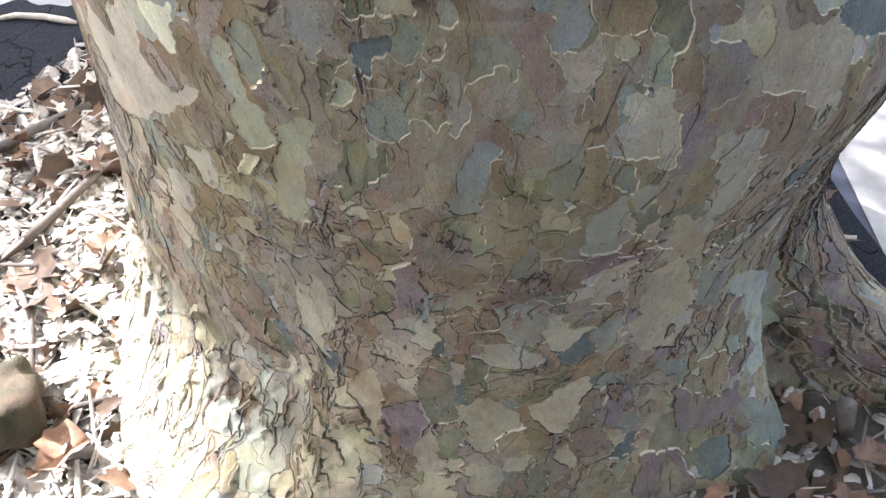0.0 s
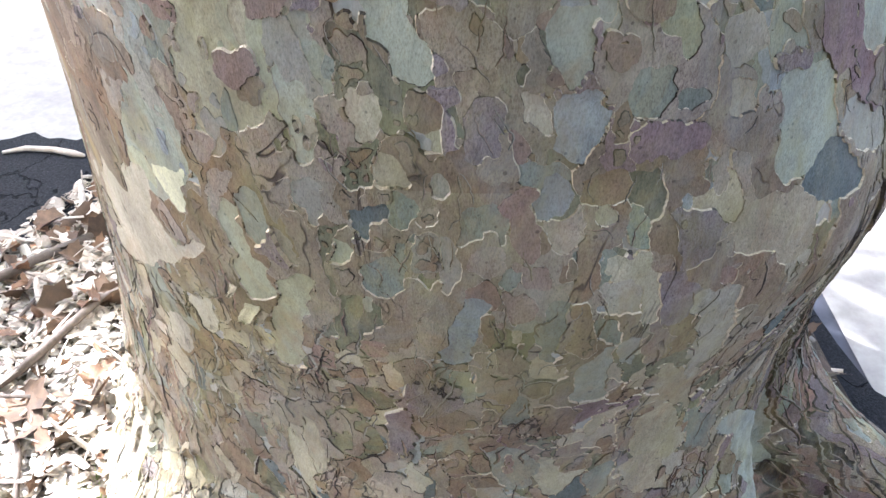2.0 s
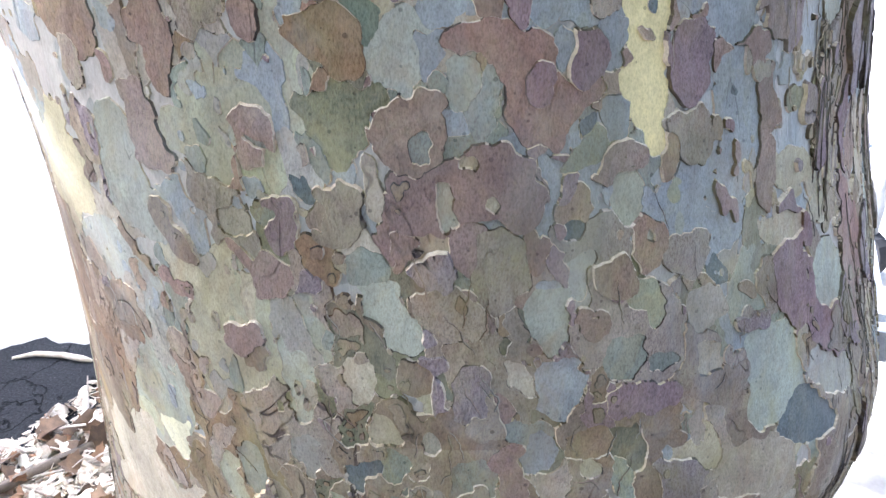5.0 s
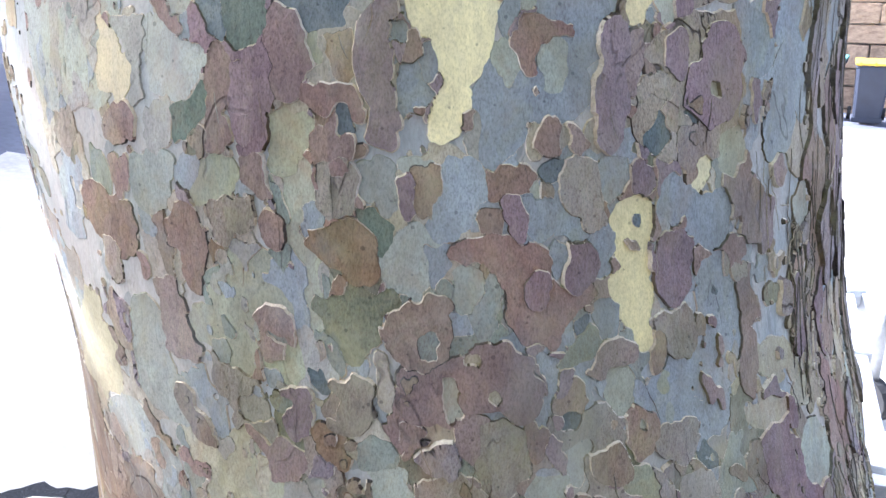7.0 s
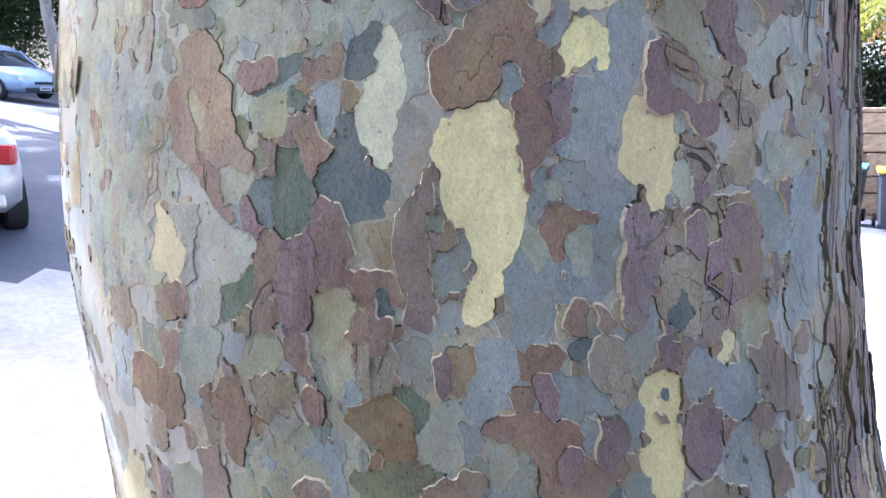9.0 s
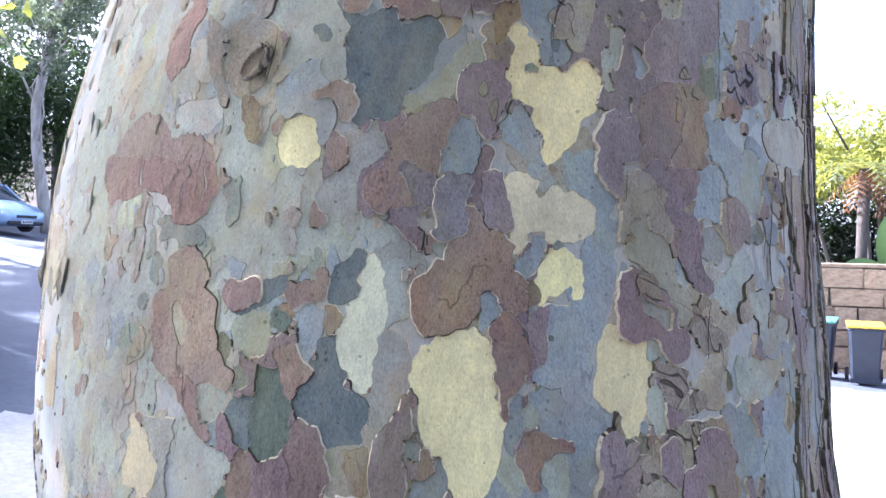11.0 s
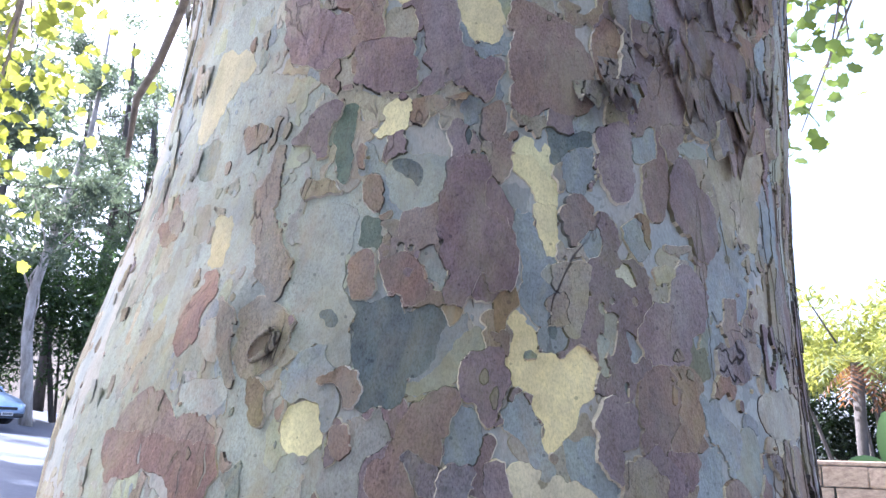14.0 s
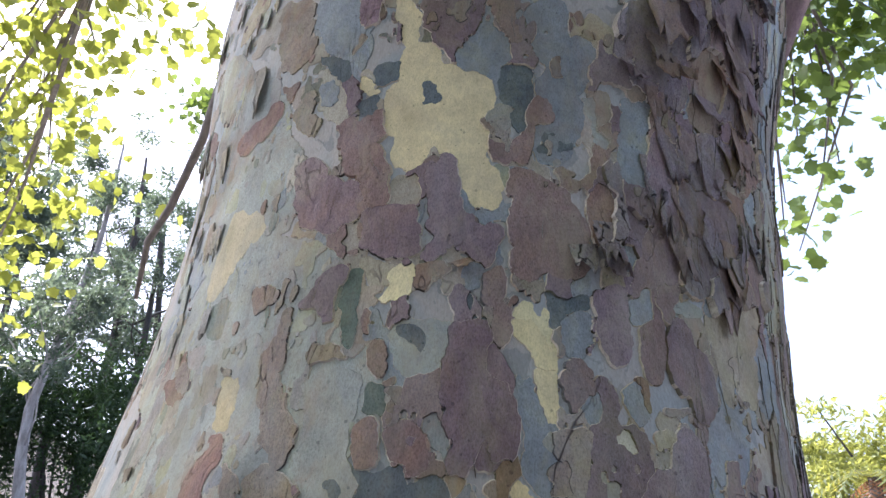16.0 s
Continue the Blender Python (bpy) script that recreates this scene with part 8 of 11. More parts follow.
bark("cream", (11.6, 160.9, 2.6, 0.9, 50), (11.2, 165.7, 2.1, 1.6, -27), (12.6, 163.9, 2.7, 1.5, 41), (8.3, 166.1, 2, 1.8, 36), (13.3, 166.6, 1.8, 1.6, -64), (7.5, 168.2, 2.2, 1.2, 82), (6.8, 170.2, 2, 0.8, -65), (10.4, 162.9, 2.4, 1.5, -71))
bark("brown", (11.8, 181, 1, 1.4, 10), (11.3, 182.3, 1, 1), (12.4, 182.3, 1.4, 0.7, -10), (13.1, 180.9, 1.3, 0.8, 45), (12.1, 179.7, 1, 0.8, 36))
bark("taupe", (10.6, 172.2, 1, 0.6, -59), (9.8, 172.2, 0.8, 0.5, -70), (11.1, 172.7, 0.9, 0.6, -88), (10.3, 171.2, 0.8, 0.6, -58), (11.2, 171.3, 1, 0.6, -72))
bark("taupe", (10.9, 176.1, 1.2, 0.9, 15), (12.7, 176.5, 1, 1.2, 89), (10.7, 174.8, 1.2, 0.7, 90), (13.3, 174.4, 1.5, 0.7, -83), (12.5, 172.6, 1.3, 1.1, -8), (12.4, 174.7, 1.9, 1.2, 69), (12.3, 169.8, 1.1, 0.7, -35), (12.5, 171.3, 1.2, 1.5))
bark("blue", (18.6, 181.4, 1.1, 0.7, 18), (19.1, 179.9, 1.2, 1.6, 19), (19.8, 178.8, 1.1, 0.8, 35))
bark("ivory", (18, 175.5, 1.1, 0.5, -26), (18, 176.5, 1.1, 0.5, -50), (17.3, 176.5, 0.8, 0.8))
bark("straw", (22, 176.8, 0.8, 0.6, 7), (23, 176, 0.7, 0.7), (22.1, 175.9, 0.9, 0.7, -82), (23.1, 176.9, 0.7, 0.7))
bark("pale", (16, 166, 0.3, 0.4, 47), (15.3, 169.2, 0.7, 0.5, -27), (15.5, 168.3, 0.6, 0.8, 16), (15.8, 166.5, 0.6, 0.6), (15.6, 167.4, 0.6, 0.5))
bark("blue", (19.2, 168, 0.7, 0.7), (18.6, 169.9, 0.8, 0.7), (19, 168.8, 0.8, 1.2, 27))
bark("warm", (36.9, 169.9, 1.1, 0.6, -10), (36.9, 168.1, 0.8, 0.9), (35.8, 169.7, 1, 0.7, -87), (37.3, 168.8, 0.7, 1.4, 15), (36.4, 167.5, 1, 0.6, -40), (35.9, 168.6, 0.9, 0.8))
bark("lilac", (32, 168.7, 1.3, 1.4, -67), (30.6, 168.3, 1.5, 1.2, -73), (31.6, 166.8, 1.9, 0.9, -14), (33, 167.2, 1.9, 1.3, 32), (33.4, 169.1, 1.3, 1, -69))
bark("warm", (40.2, 187.3, 1.7, 1.2, 9), (39, 183.1, 1.5, 1.8, -4), (37.2, 187, 2.4, 1.1, 11), (40.3, 185, 1.2, 2, -23), (37.7, 184.7, 2.2, 2.6, 27))
bark("butter", (-37.9, 196.7, 2, 1.9, -36), (-37.9, 199.9, 2.8, 1.7, 72), (-37, 203, 1.8, 2.2, -21), (-35, 204.8, 3.2, 2.1, -29), (-34.2, 201.5, 2.3, 2.3), (-35.7, 198.2, 2.3, 1.3, 47), (-31.6, 203.5, 2.5, 1.8, -55))
bark("blue", (0.5, 201.2, 0.6, 1, -80), (-2.5, 203.7, 0.7, 0.3, -58), (-2.1, 202.8, 0.6, 0.5, 90), (-0.4, 201.6, 0.8, 0.5, 17), (1.8, 201.8, 0.7, 0.5, 55), (1.3, 201.2, 0.9, 0.4, 16), (0.7, 201.8, 0.8, 0.4, 11), (-1.5, 202.2, 0.8, 0.5, -46))
bark("mauve", (-4.6, 197.4, 2.1, 1.2, 53), (-4.2, 205.4, 2.1, 1.3, -80), (-6.2, 206.9, 1.9, 1.1, -78), (-2.8, 202.3, 2.6, 0.9, -51), (1, 197.8, 2.7, 1.6, 73), (-4.5, 208.3, 1.8, 1.1, -68), (-5.4, 203.2, 3, 1.1, -72), (-0.9, 198.4, 2.1, 2.1), (-4.1, 200.2, 2, 1.9, -42))
bark("blue", (0.7, 194.7, 1.7, 0.8, 42), (-0.1, 193, 1, 0.7, -67), (2.1, 196.2, 1.1, 1.1), (2.1, 197.4, 1.2, 0.5, 40), (-0.5, 194.4, 1.3, 0.8, 74), (0.8, 195.9, 1.4, 0.7, 39))
bark("brown", (5.4, 205.7, 2.6, 3, 74), (5.8, 200.5, 4, 2.6, -74), (10.8, 196.5, 3.1, 2.6), (8.5, 203.9, 3.2, 2.7, -54), (6.6, 196.4, 3.1, 2.3, 66), (10.8, 200.2, 2.6, 3.5, 12))
bark("taupe", (-28.2, 193.4, 1, 0.6, -62), (-26.4, 192.3, 0.9, 1), (-25.2, 192.3, 0.8, 0.5, -32), (-25.8, 193, 0.8, 1.2, 10), (-27.1, 193.7, 0.9, 1.3, -76), (-27.4, 192.2, 0.9, 0.8, -71), (-26.3, 194.4, 0.6, 0.5))
bark("umber", (-22, 188.5, 1.4, 0.9, -76), (-22.5, 186.2, 1.2, 1.4, -24), (-22, 184, 1.9, 0.8, 82), (-23.4, 184.6, 1.4, 1.1, -77), (-21.9, 189.9, 1.4, 1, -85), (-22.8, 182.6, 1.4, 0.8, -70))
bark("mauve", (-16.5, 192.2, 1, 0.9, -8), (-19.3, 192.1, 1.3, 0.7, 52), (-18.1, 191.4, 0.8, 1.5, -88), (-16.7, 189.6, 1.3, 0.6, -50), (-16.2, 194.8, 1.4, 0.6, 11), (-16.9, 190.7, 1.2, 1.1, 29), (-16, 193.6, 0.8, 1.5, -22), (-17.5, 193.7, 1.7, 1, 59))
bark("jade", (-14.1, 194.3, 1.2, 1, 27), (-13.3, 192.5, 1.5, 0.4, -83), (-13.2, 186.8, 1.3, 1, -79), (-13.9, 190.6, 1.3, 1.1, 12), (-14.3, 192.6, 1.9, 0.8, -82), (-13.6, 188.7, 1.2, 1.3, 13))
bark("cream", (-8.8, 191.3, 1, 0.8, 19), (-8.5, 192.3, 1.2, 1, -29), (-8.7, 194, 1.2, 0.9, -74), (-9.4, 191.7, 1.3, 0.5, 66), (-7.8, 192.7, 1.1, 1.1), (-7.4, 194.2, 1, 1))
bark("straw", (-12.3, 194.8, 1, 0.8, -62), (-12.7, 195.8, 0.9, 0.6, -22), (-11.1, 194.4, 0.9, 0.6, 19), (-10.1, 194.8, 0.8, 1, -81), (-12, 193.5, 0.9, 0.5, -60), (-11.6, 195.5, 1.3, 0.5, -14), (-11, 193.4, 0.6, 0.6), (-9, 194.7, 0.9, 0.7, 15), (-9.9, 193.7, 1, 0.7, 23))
bark("tan", (-5.4, 193.1, 1.2, 0.4, 90), (-6, 192.8, 0.8, 0.5, -71), (-5.4, 194.9, 1, 0.5, 42), (-5.7, 194, 0.9, 0.8), (-4.5, 194.6, 1, 0.8, 76), (-3.6, 194.6, 0.8, 0.7))
bark("brown", (-11.5, 188.9, 0.7, 0.5, -79), (-11.4, 189.5, 0.7, 0.3, 63), (-11.3, 187.7, 0.8, 0.3, -80))
bark("brown", (-9.4, 184.4, 1.2, 1.4, 9), (-8.9, 183.2, 1, 0.9), (-9.6, 185.6, 1, 0.9, -4))
bark("umber", (-16.9, 185.5, 0.7, 0.5, 73), (-13.9, 184.5, 0.6, 0.4, -38), (-15.8, 184.5, 1.2, 0.4, 15), (-17.1, 184.6, 0.9, 0.6, -17), (-16.1, 185.3, 0.8, 0.8), (-14.8, 185.1, 0.7, 0.9, 55))
bark("cream", (9.2, 180.6, 1.5, 1, -90), (8, 186.5, 1.7, 1.1, 77), (9.1, 182.6, 1.3, 1.2, -64), (6.4, 187.9, 2.5, 1.4, -69), (8.8, 184.8, 1.6, 1.3, -89), (7.8, 188.6, 1.7, 0.8, 75), (7.2, 184.7, 1.5, 0.7, -44), (5.6, 189.7, 1.4, 1, 33))
bark("slate", (9.4, 188.2, 0.8, 0.6, 83), (12.8, 191.5, 0.9, 0.7, 19), (11.4, 191.1, 1, 0.5, 27), (8.8, 191.7, 0.9, 0.6, -24), (9.6, 189.3, 1, 0.9), (12.6, 190.6, 1.1, 0.6, 19), (11.1, 190, 1, 0.5, 21), (10, 190.9, 0.8, 0.9), (9.2, 190.6, 1, 0.8, -77))
bark("blue", (10.8, 186.9, 1.3, 0.5, -74), (12, 185.5, 1.3, 0.9, -9), (11.4, 188.6, 1.5, 0.8, 17), (13.4, 187, 1.3, 0.6, 79), (12.9, 188.9, 1.1, 1, -81), (12.6, 187.1, 1.4, 1.6, 70))
bark("brown", (12.3, 182.4, 1.7, 1.1, 86), (13.1, 183.7, 1.3, 0.6, -53), (11.9, 183.5, 0.8, 1, 12), (12, 179.8, 0.8, 0.5, -89), (11.4, 182.6, 1.1, 0.4, -85), (13.4, 182.6, 1, 0.4, 69), (12.1, 180.9, 0.8, 0.9, -15))
bark("blue", (14.4, 178.8, 0.7, 0.7), (14.2, 180.6, 0.6, 0.5, -22), (13.7, 179.3, 0.6, 0.6), (14.3, 179.8, 0.8, 0.5, -72), (13.8, 178.5, 0.4, 0.6, -24), (13.4, 180.2, 0.6, 0.5, -77))
bark("mauve", (17, 192.2, 1.7, 1.4, -74), (16.2, 189.2, 2.9, 1.8, -76), (17.8, 189.6, 2.2, 0.9, -81), (17.3, 185.6, 1.7, 1.3, 29), (17, 186.9, 2, 1.4, 20), (15.3, 191.8, 1.3, 1.3))
bark("mauve", (-12.9, 201.3, 2, 1.5, -88), (-11.6, 198.5, 2.4, 1.7, -28), (-8.9, 197.4, 2.5, 1.4, 3), (-9.1, 198.8, 2.4, 2.2, 35), (-10.1, 201.1, 2, 2.9, 73))
bark("warm", (36.5, 185.9, 2.9, 1.5, 39), (33.9, 183.2, 2.2, 1.4, -87), (33.2, 186.8, 2.8, 1.5, -73), (35.2, 189.7, 2.5, 3.3, -35), (38.3, 193.1, 3.8, 1.6, 15), (33.5, 190.7, 2.8, 2.4, 24), (39.7, 190.3, 4, 2.5, 46), (41.6, 192.7, 3.4, 1.8, 68))
bark("warm", (40.3, 186.9, 1.3, 0.6, -75), (37.5, 187.8, 1.3, 0.7, 84), (40.6, 188.9, 0.9, 0.8), (37.9, 184.6, 1.4, 0.9, 26), (39.5, 185.4, 1.5, 0.9, 27), (39.3, 187.7, 1.5, 1.9, 74), (38.1, 185.8, 1.4, 1.5), (39.1, 188.2, 0.9, 1.6, -41))
bark("blue", (21, 191.8, 1.1, 1.5, -13), (21.2, 190.2, 1, 0.6, 34), (21.1, 193, 1.1, 0.5, 44), (19.9, 189.9, 0.7, 0.9, -51), (20.1, 191.3, 1.6, 1, 60), (19.6, 191.8, 1.1, 0.5, 34))
bark("taupe", (-38.6, 183.3, 1.2, 0.6, -44), (-41.4, 186, 1.2, 0.6, -36), (-38.8, 184.7, 1.4, 0.7, -43), (-40.2, 184.7, 1.5, 0.5, -40), (-40.4, 186, 1.2, 0.9, -19), (-37.3, 183.3, 0.9, 0.5, -41))
bark("dove", (-36.7, 186.3, 0.9, 0.9), (-39.1, 187.8, 0.9, 0.7, 8), (-37.7, 187.3, 1.1, 1.2, -53), (-36.3, 187.7, 0.8, 0.8), (-38.9, 186.8, 0.6, 1, 32), (-38.2, 186, 1.1, 0.7, 6))
bark("sage", (-37.3, 192.7, 1.4, 1, 22), (-34.4, 190.2, 1.3, 1.4), (-35, 192.5, 2.3, 1.6, -22), (-36.2, 191.5, 2.5, 1.6, -57))
bark("taupe", (-29.6, 183.7, 0.5, 0.6), (-29.5, 182.7, 0.5, 0.3, -74), (-30.7, 184.5, 0.7, 0.3, -37), (-30.2, 184, 0.4, 0.5), (-29.6, 183.4, 0.6, 0.4, -27))
bark("brown", (-39.8, 182.3, 1.2, 0.9, 24), (-43.1, 184.4, 1.1, 0.6, 15), (-39.3, 183.6, 0.6, 1.2, 46), (-38.4, 182.4, 0.9, 0.7), (-40.5, 184, 1.1, 1, 70), (-42.3, 183.5, 0.7, 1.1, 51), (-40.9, 182.6, 0.7, 0.9, 53), (-41.4, 184.7, 1.2, 0.7, 20))
# Above the eye.
bark("blue", (-22.1, 233.3, 3.2, 1.8, -76), (-25.7, 233.4, 3.7, 1.6, -62), (-24.4, 235.6, 3.8, 2.7, -14), (-26.8, 237, 2.9, 1.5, -63), (-22.5, 230.2, 2.8, 2.2, -20))
bark("taupe", (-33.8, 236.7, 2.9, 1.9, -84), (-32.8, 232.1, 3, 1.3, -58), (-29.3, 231.4, 2.7, 1.9, -73), (-31.1, 230, 2.5, 1.9, -23), (-34.6, 239.2, 3.2, 1.6, -68), (-31.2, 237.5, 2.1, 3.3, 4), (-30.4, 234.5, 2.2, 2.1, -11), (-33.3, 238.4, 2.8, 2.9, 6))
bark("mauve", (-19.8, 236.2, 1.2, 0.7, -28), (-18.1, 233, 0.9, 0.5, 89), (-18.6, 235.7, 1.2, 0.9, -8), (-19.7, 235.1, 1.4, 0.8, -81), (-18.4, 234.2, 1.2, 0.9, 69), (-19.2, 233.1, 1.1, 0.7, -75))
bark("slate", (-8.5, 218.9, 0.7, 0.7), (-7.7, 218.4, 0.6, 0.7, 36), (-7.6, 219.4, 1.1, 0.4, -54), (-8.6, 220.1, 0.8, 0.8), (-9, 221.2, 0.7, 0.5, -64))
bark("slate", (-15.2, 224.3, 0.8, 1, -87), (-13.9, 224.5, 0.8, 0.7), (-16.3, 224.1, 0.9, 0.5, -65), (-14, 222.5, 0.9, 0.4, 20), (-14.1, 223.5, 1, 0.8, 4), (-15.3, 222.6, 1.2, 0.7, -55))
bark("slate", (-16.8, 218.8, 0.8, 0.9, -74), (-17.7, 218.9, 0.6, 0.6), (-15.9, 219.3, 0.7, 0.5, -73), (-16, 218.1, 1, 0.7, -70), (-16.8, 217.2, 0.8, 0.7, 28), (-17.2, 218, 0.6, 0.7, 20))
bark("slate", (-21.7, 226.1, 1.2, 0.8, -20), (-21, 225.1, 0.8, 0.8), (-23.1, 227.1, 1.3, 0.5, -28), (-21, 223.5, 0.7, 0.4, -38), (-21.4, 224.5, 1, 0.9, -32), (-24.8, 227.8, 1.5, 0.5, -35), (-23.9, 226.6, 1.2, 0.5, -52), (-22.6, 225.6, 1.2, 0.7, -40), (-20.4, 224.1, 0.9, 0.5, -75))
bark("blue", (-23.3, 223.4, 0.9, 0.8, 3), (-22.5, 222.1, 1.3, 0.8, -67), (-24.1, 222.4, 1.3, 0.6, -57), (-23.2, 220.6, 1.3, 0.6, -57), (-22.2, 220.4, 1, 0.8, 85))
bark("cream", (-3, 219.1, 4.1, 3.2, -80), (-7.4, 219.7, 4.8, 3.4, 82), (-10.6, 224.4, 3.7, 2.9, -83), (-13.4, 232, 4.6, 1.5, -72), (-11.3, 217.7, 4.8, 3, -79), (-0.6, 206.4, 4.2, 2.3, -67), (-3.7, 213, 4.3, 3.4, -54), (-9.4, 212.7, 4.8, 2.6, 83))
bark("straw", (-20.2, 217.6, 1.4, 0.8, -83), (-20.7, 220.4, 1.9, 0.8, -62), (-24.3, 225, 1.8, 0.8, -41), (-22.5, 222.8, 2, 1.1, -65), (-23, 220.5, 1.3, 1.7, 33), (-21.5, 218.7, 1.9, 1.4, -54), (-24.2, 222.6, 1.6, 0.7, -81))
bark("cream", (-18, 222.9, 0.8, 0.5, -83), (-17.4, 222.3, 0.8, 1.1, 63), (-16, 220.7, 0.6, 0.6), (-17.8, 221.4, 0.9, 0.5, -49), (-16.6, 221.6, 0.7, 0.7), (-16.9, 220.5, 0.8, 0.5, -38))
bark("brown", (-14.6, 215.7, 1.4, 1.8, -5), (-18.5, 214.5, 2.6, 1.4, -82), (-17.8, 211.3, 1.9, 1.2, -72), (-13.6, 207.1, 1.9, 2.5, 4), (-15.8, 214.3, 2.8, 2.1, 54), (-13, 203.8, 3.1, 1.8, -86), (-15.5, 209.8, 2.5, 2.4), (-14.3, 213.6, 2.2, 1, 61))
bark("mauve", (-20.3, 222.9, 1, 1.2, 11), (-18.7, 218.6, 1.1, 0.9, -76), (-19.2, 221.7, 1.3, 1, -73), (-20.3, 221.4, 1.4, 0.7, -84), (-19.9, 219.6, 1.1, 0.8, -72), (-19.6, 218, 1, 0.7, -78), (-20.9, 224.1, 1.6, 0.6, -64), (-18.9, 220.2, 1.1, 0.9, -64))
bark("taupe", (-25.7, 220, 1.6, 0.8, -82), (-24.7, 217.7, 1.8, 1.1, -58), (-26.8, 221.7, 1.7, 1.1, 49), (-25.9, 217.5, 1.8, 1, -54), (-24.9, 216.7, 0.8, 1.6, 41), (-27.3, 219.9, 1.8, 0.9, -65))
bark("brown", (-37.2, 218.9, 2.4, 2.1, 73), (-38.6, 219, 1.6, 2.3, 73), (-32.7, 221.6, 1.7, 1.9, -13), (-34.8, 219.9, 2.3, 3, -72))
bark("mauve", (-23.5, 208.1, 2.1, 1.8, 11), (-19.3, 202.7, 3, 1.6, -58), (-16.4, 204, 2.9, 1.8, -76), (-20.3, 204.8, 4.8, 3.4, -42), (-23.2, 209.8, 2.8, 1.8, -21), (-21.8, 204.1, 2.5, 2, -63))
bark("brown", (-6, 233.4, 1.9, 1.4, -90), (-8.7, 233.2, 2.1, 2.6, -82), (-7.7, 229, 1.9, 1.1, -71), (-10.7, 233.6, 2, 1.1, -78), (-9.3, 231.5, 2.4, 1.6, -38), (-6.3, 230.8, 1.2, 2.3, -22))
bark("brown", (1.9, 228.6, 1, 0.8, -11), (1.1, 231.4, 1.2, 0.7, -69), (-1.5, 234.1, 1.3, 0.8, -41), (-1, 232.7, 1.4, 0.7, -63), (1.2, 229.8, 1, 1.2, 24), (0.4, 232.9, 1.3, 0.8, -74), (0, 231.2, 1.1, 0.8, -65), (0, 234.3, 1.1, 0.8, -34))
bark("blue", (-0.6, 228.1, 2.1, 1.4, -52), (-3.2, 226.9, 2.1, 1.7, -44), (0, 225.7, 1.6, 1.5), (-2.2, 223.6, 1.9, 2.3, -40), (-4.8, 225, 1.9, 1.2, -66), (-2.3, 229.4, 2, 1.3, 85), (-3.1, 222.4, 1.8, 1.2, -41))
bark("slate", (1.8, 221.1, 3.2, 1.4, -78), (4, 218, 4.4, 1.1, 82), (3.3, 222.9, 2.1, 1.7, -54))
bark("dove", (1.4, 214.6, 1.1, 0.7, 15), (0.5, 216.8, 1, 0.8, 88), (1.7, 216.1, 1.1, 1.3, -23), (0.5, 215.3, 1, 0.7, -78), (1.7, 217.2, 0.9, 1.1, -61))
bark("brown", (1.5, 211.1, 0.9, 1), (1.2, 210.4, 1.5, 0.8, -60), (0.6, 211.5, 0.8, 0.7, -52), (2.4, 210, 1, 0.6, -59), (2.6, 209, 0.8, 0.6, 25))
bark("brown", (7.2, 216.9, 1.2, 1.1, 32), (4.1, 209.7, 1.2, 1.2), (5.2, 217.7, 1.1, 1), (6.6, 218.1, 1.2, 1, 52), (4.4, 212, 1.2, 2, -12), (4.7, 214.1, 1.2, 1.3, -7), (5.8, 218.9, 1.5, 0.7, -9), (6, 216.3, 1.3, 1, 81), (4.7, 215.9, 1.3, 0.9, -84))
bark("tan", (8, 224.5, 0.7, 1, 8), (8.2, 223.6, 0.7, 0.4, 26), (7.8, 225.6, 0.6, 0.6))
bark("pale", (13.3, 220.1, 1, 0.6, -84), (15.7, 213.7, 1.1, 0.6, 73), (14.7, 214.9, 1.1, 0.7, -15), (14.5, 213.8, 1, 0.6, -69), (13.3, 219, 0.8, 1, 26), (13.8, 217.7, 0.8, 0.7, -54), (14.1, 216.2, 0.9, 0.6, -81), (12.6, 220, 0.7, 0.4, -67))
bark("mauve", (15.5, 225.3, 1.3, 3, -47), (13.7, 223.1, 1.6, 0.5, 65), (17.5, 225.1, 1.4, 0.9, 26), (14.3, 225.6, 1.2, 1.1, -68), (18, 223.9, 1.2, 0.9), (17.1, 226.8, 1.5, 0.9, -11), (13.9, 228.8, 1.5, 0.4, -80), (14.9, 227, 1.5, 0.9, -14), (15.7, 223.8, 1.7, 0.7, -4))
bark("tan", (19, 222.2, 0.9, 0.5, -67), (19, 223.4, 1, 0.6, 6), (19.9, 222.1, 0.6, 0.7), (19.9, 223.2, 0.9, 0.7), (20.8, 222.3, 0.7, 0.6, -65))
bark("blue", (19.9, 214.9, 2.4, 2.4), (19.8, 209.6, 2, 1.8, 7), (19.7, 211.7, 2.3, 2.8, -3), (20, 217.3, 2.3, 2.6, -8), (20, 220.2, 2.2, 1.5, -11))
bark("lime", (2, 206.2, 0.7, 0.9, 32), (1.7, 207.3, 0.8, 1, 35), (1.2, 208.2, 0.7, 0.5, 6), (2.5, 207.6, 1.1, 0.7, -58), (3.2, 203.8, 0.8, 0.7), (2.3, 205, 1.3, 0.6, -67), (3.2, 206.1, 1.1, 0.7, -76), (3.6, 205, 0.9, 0.7, 81))
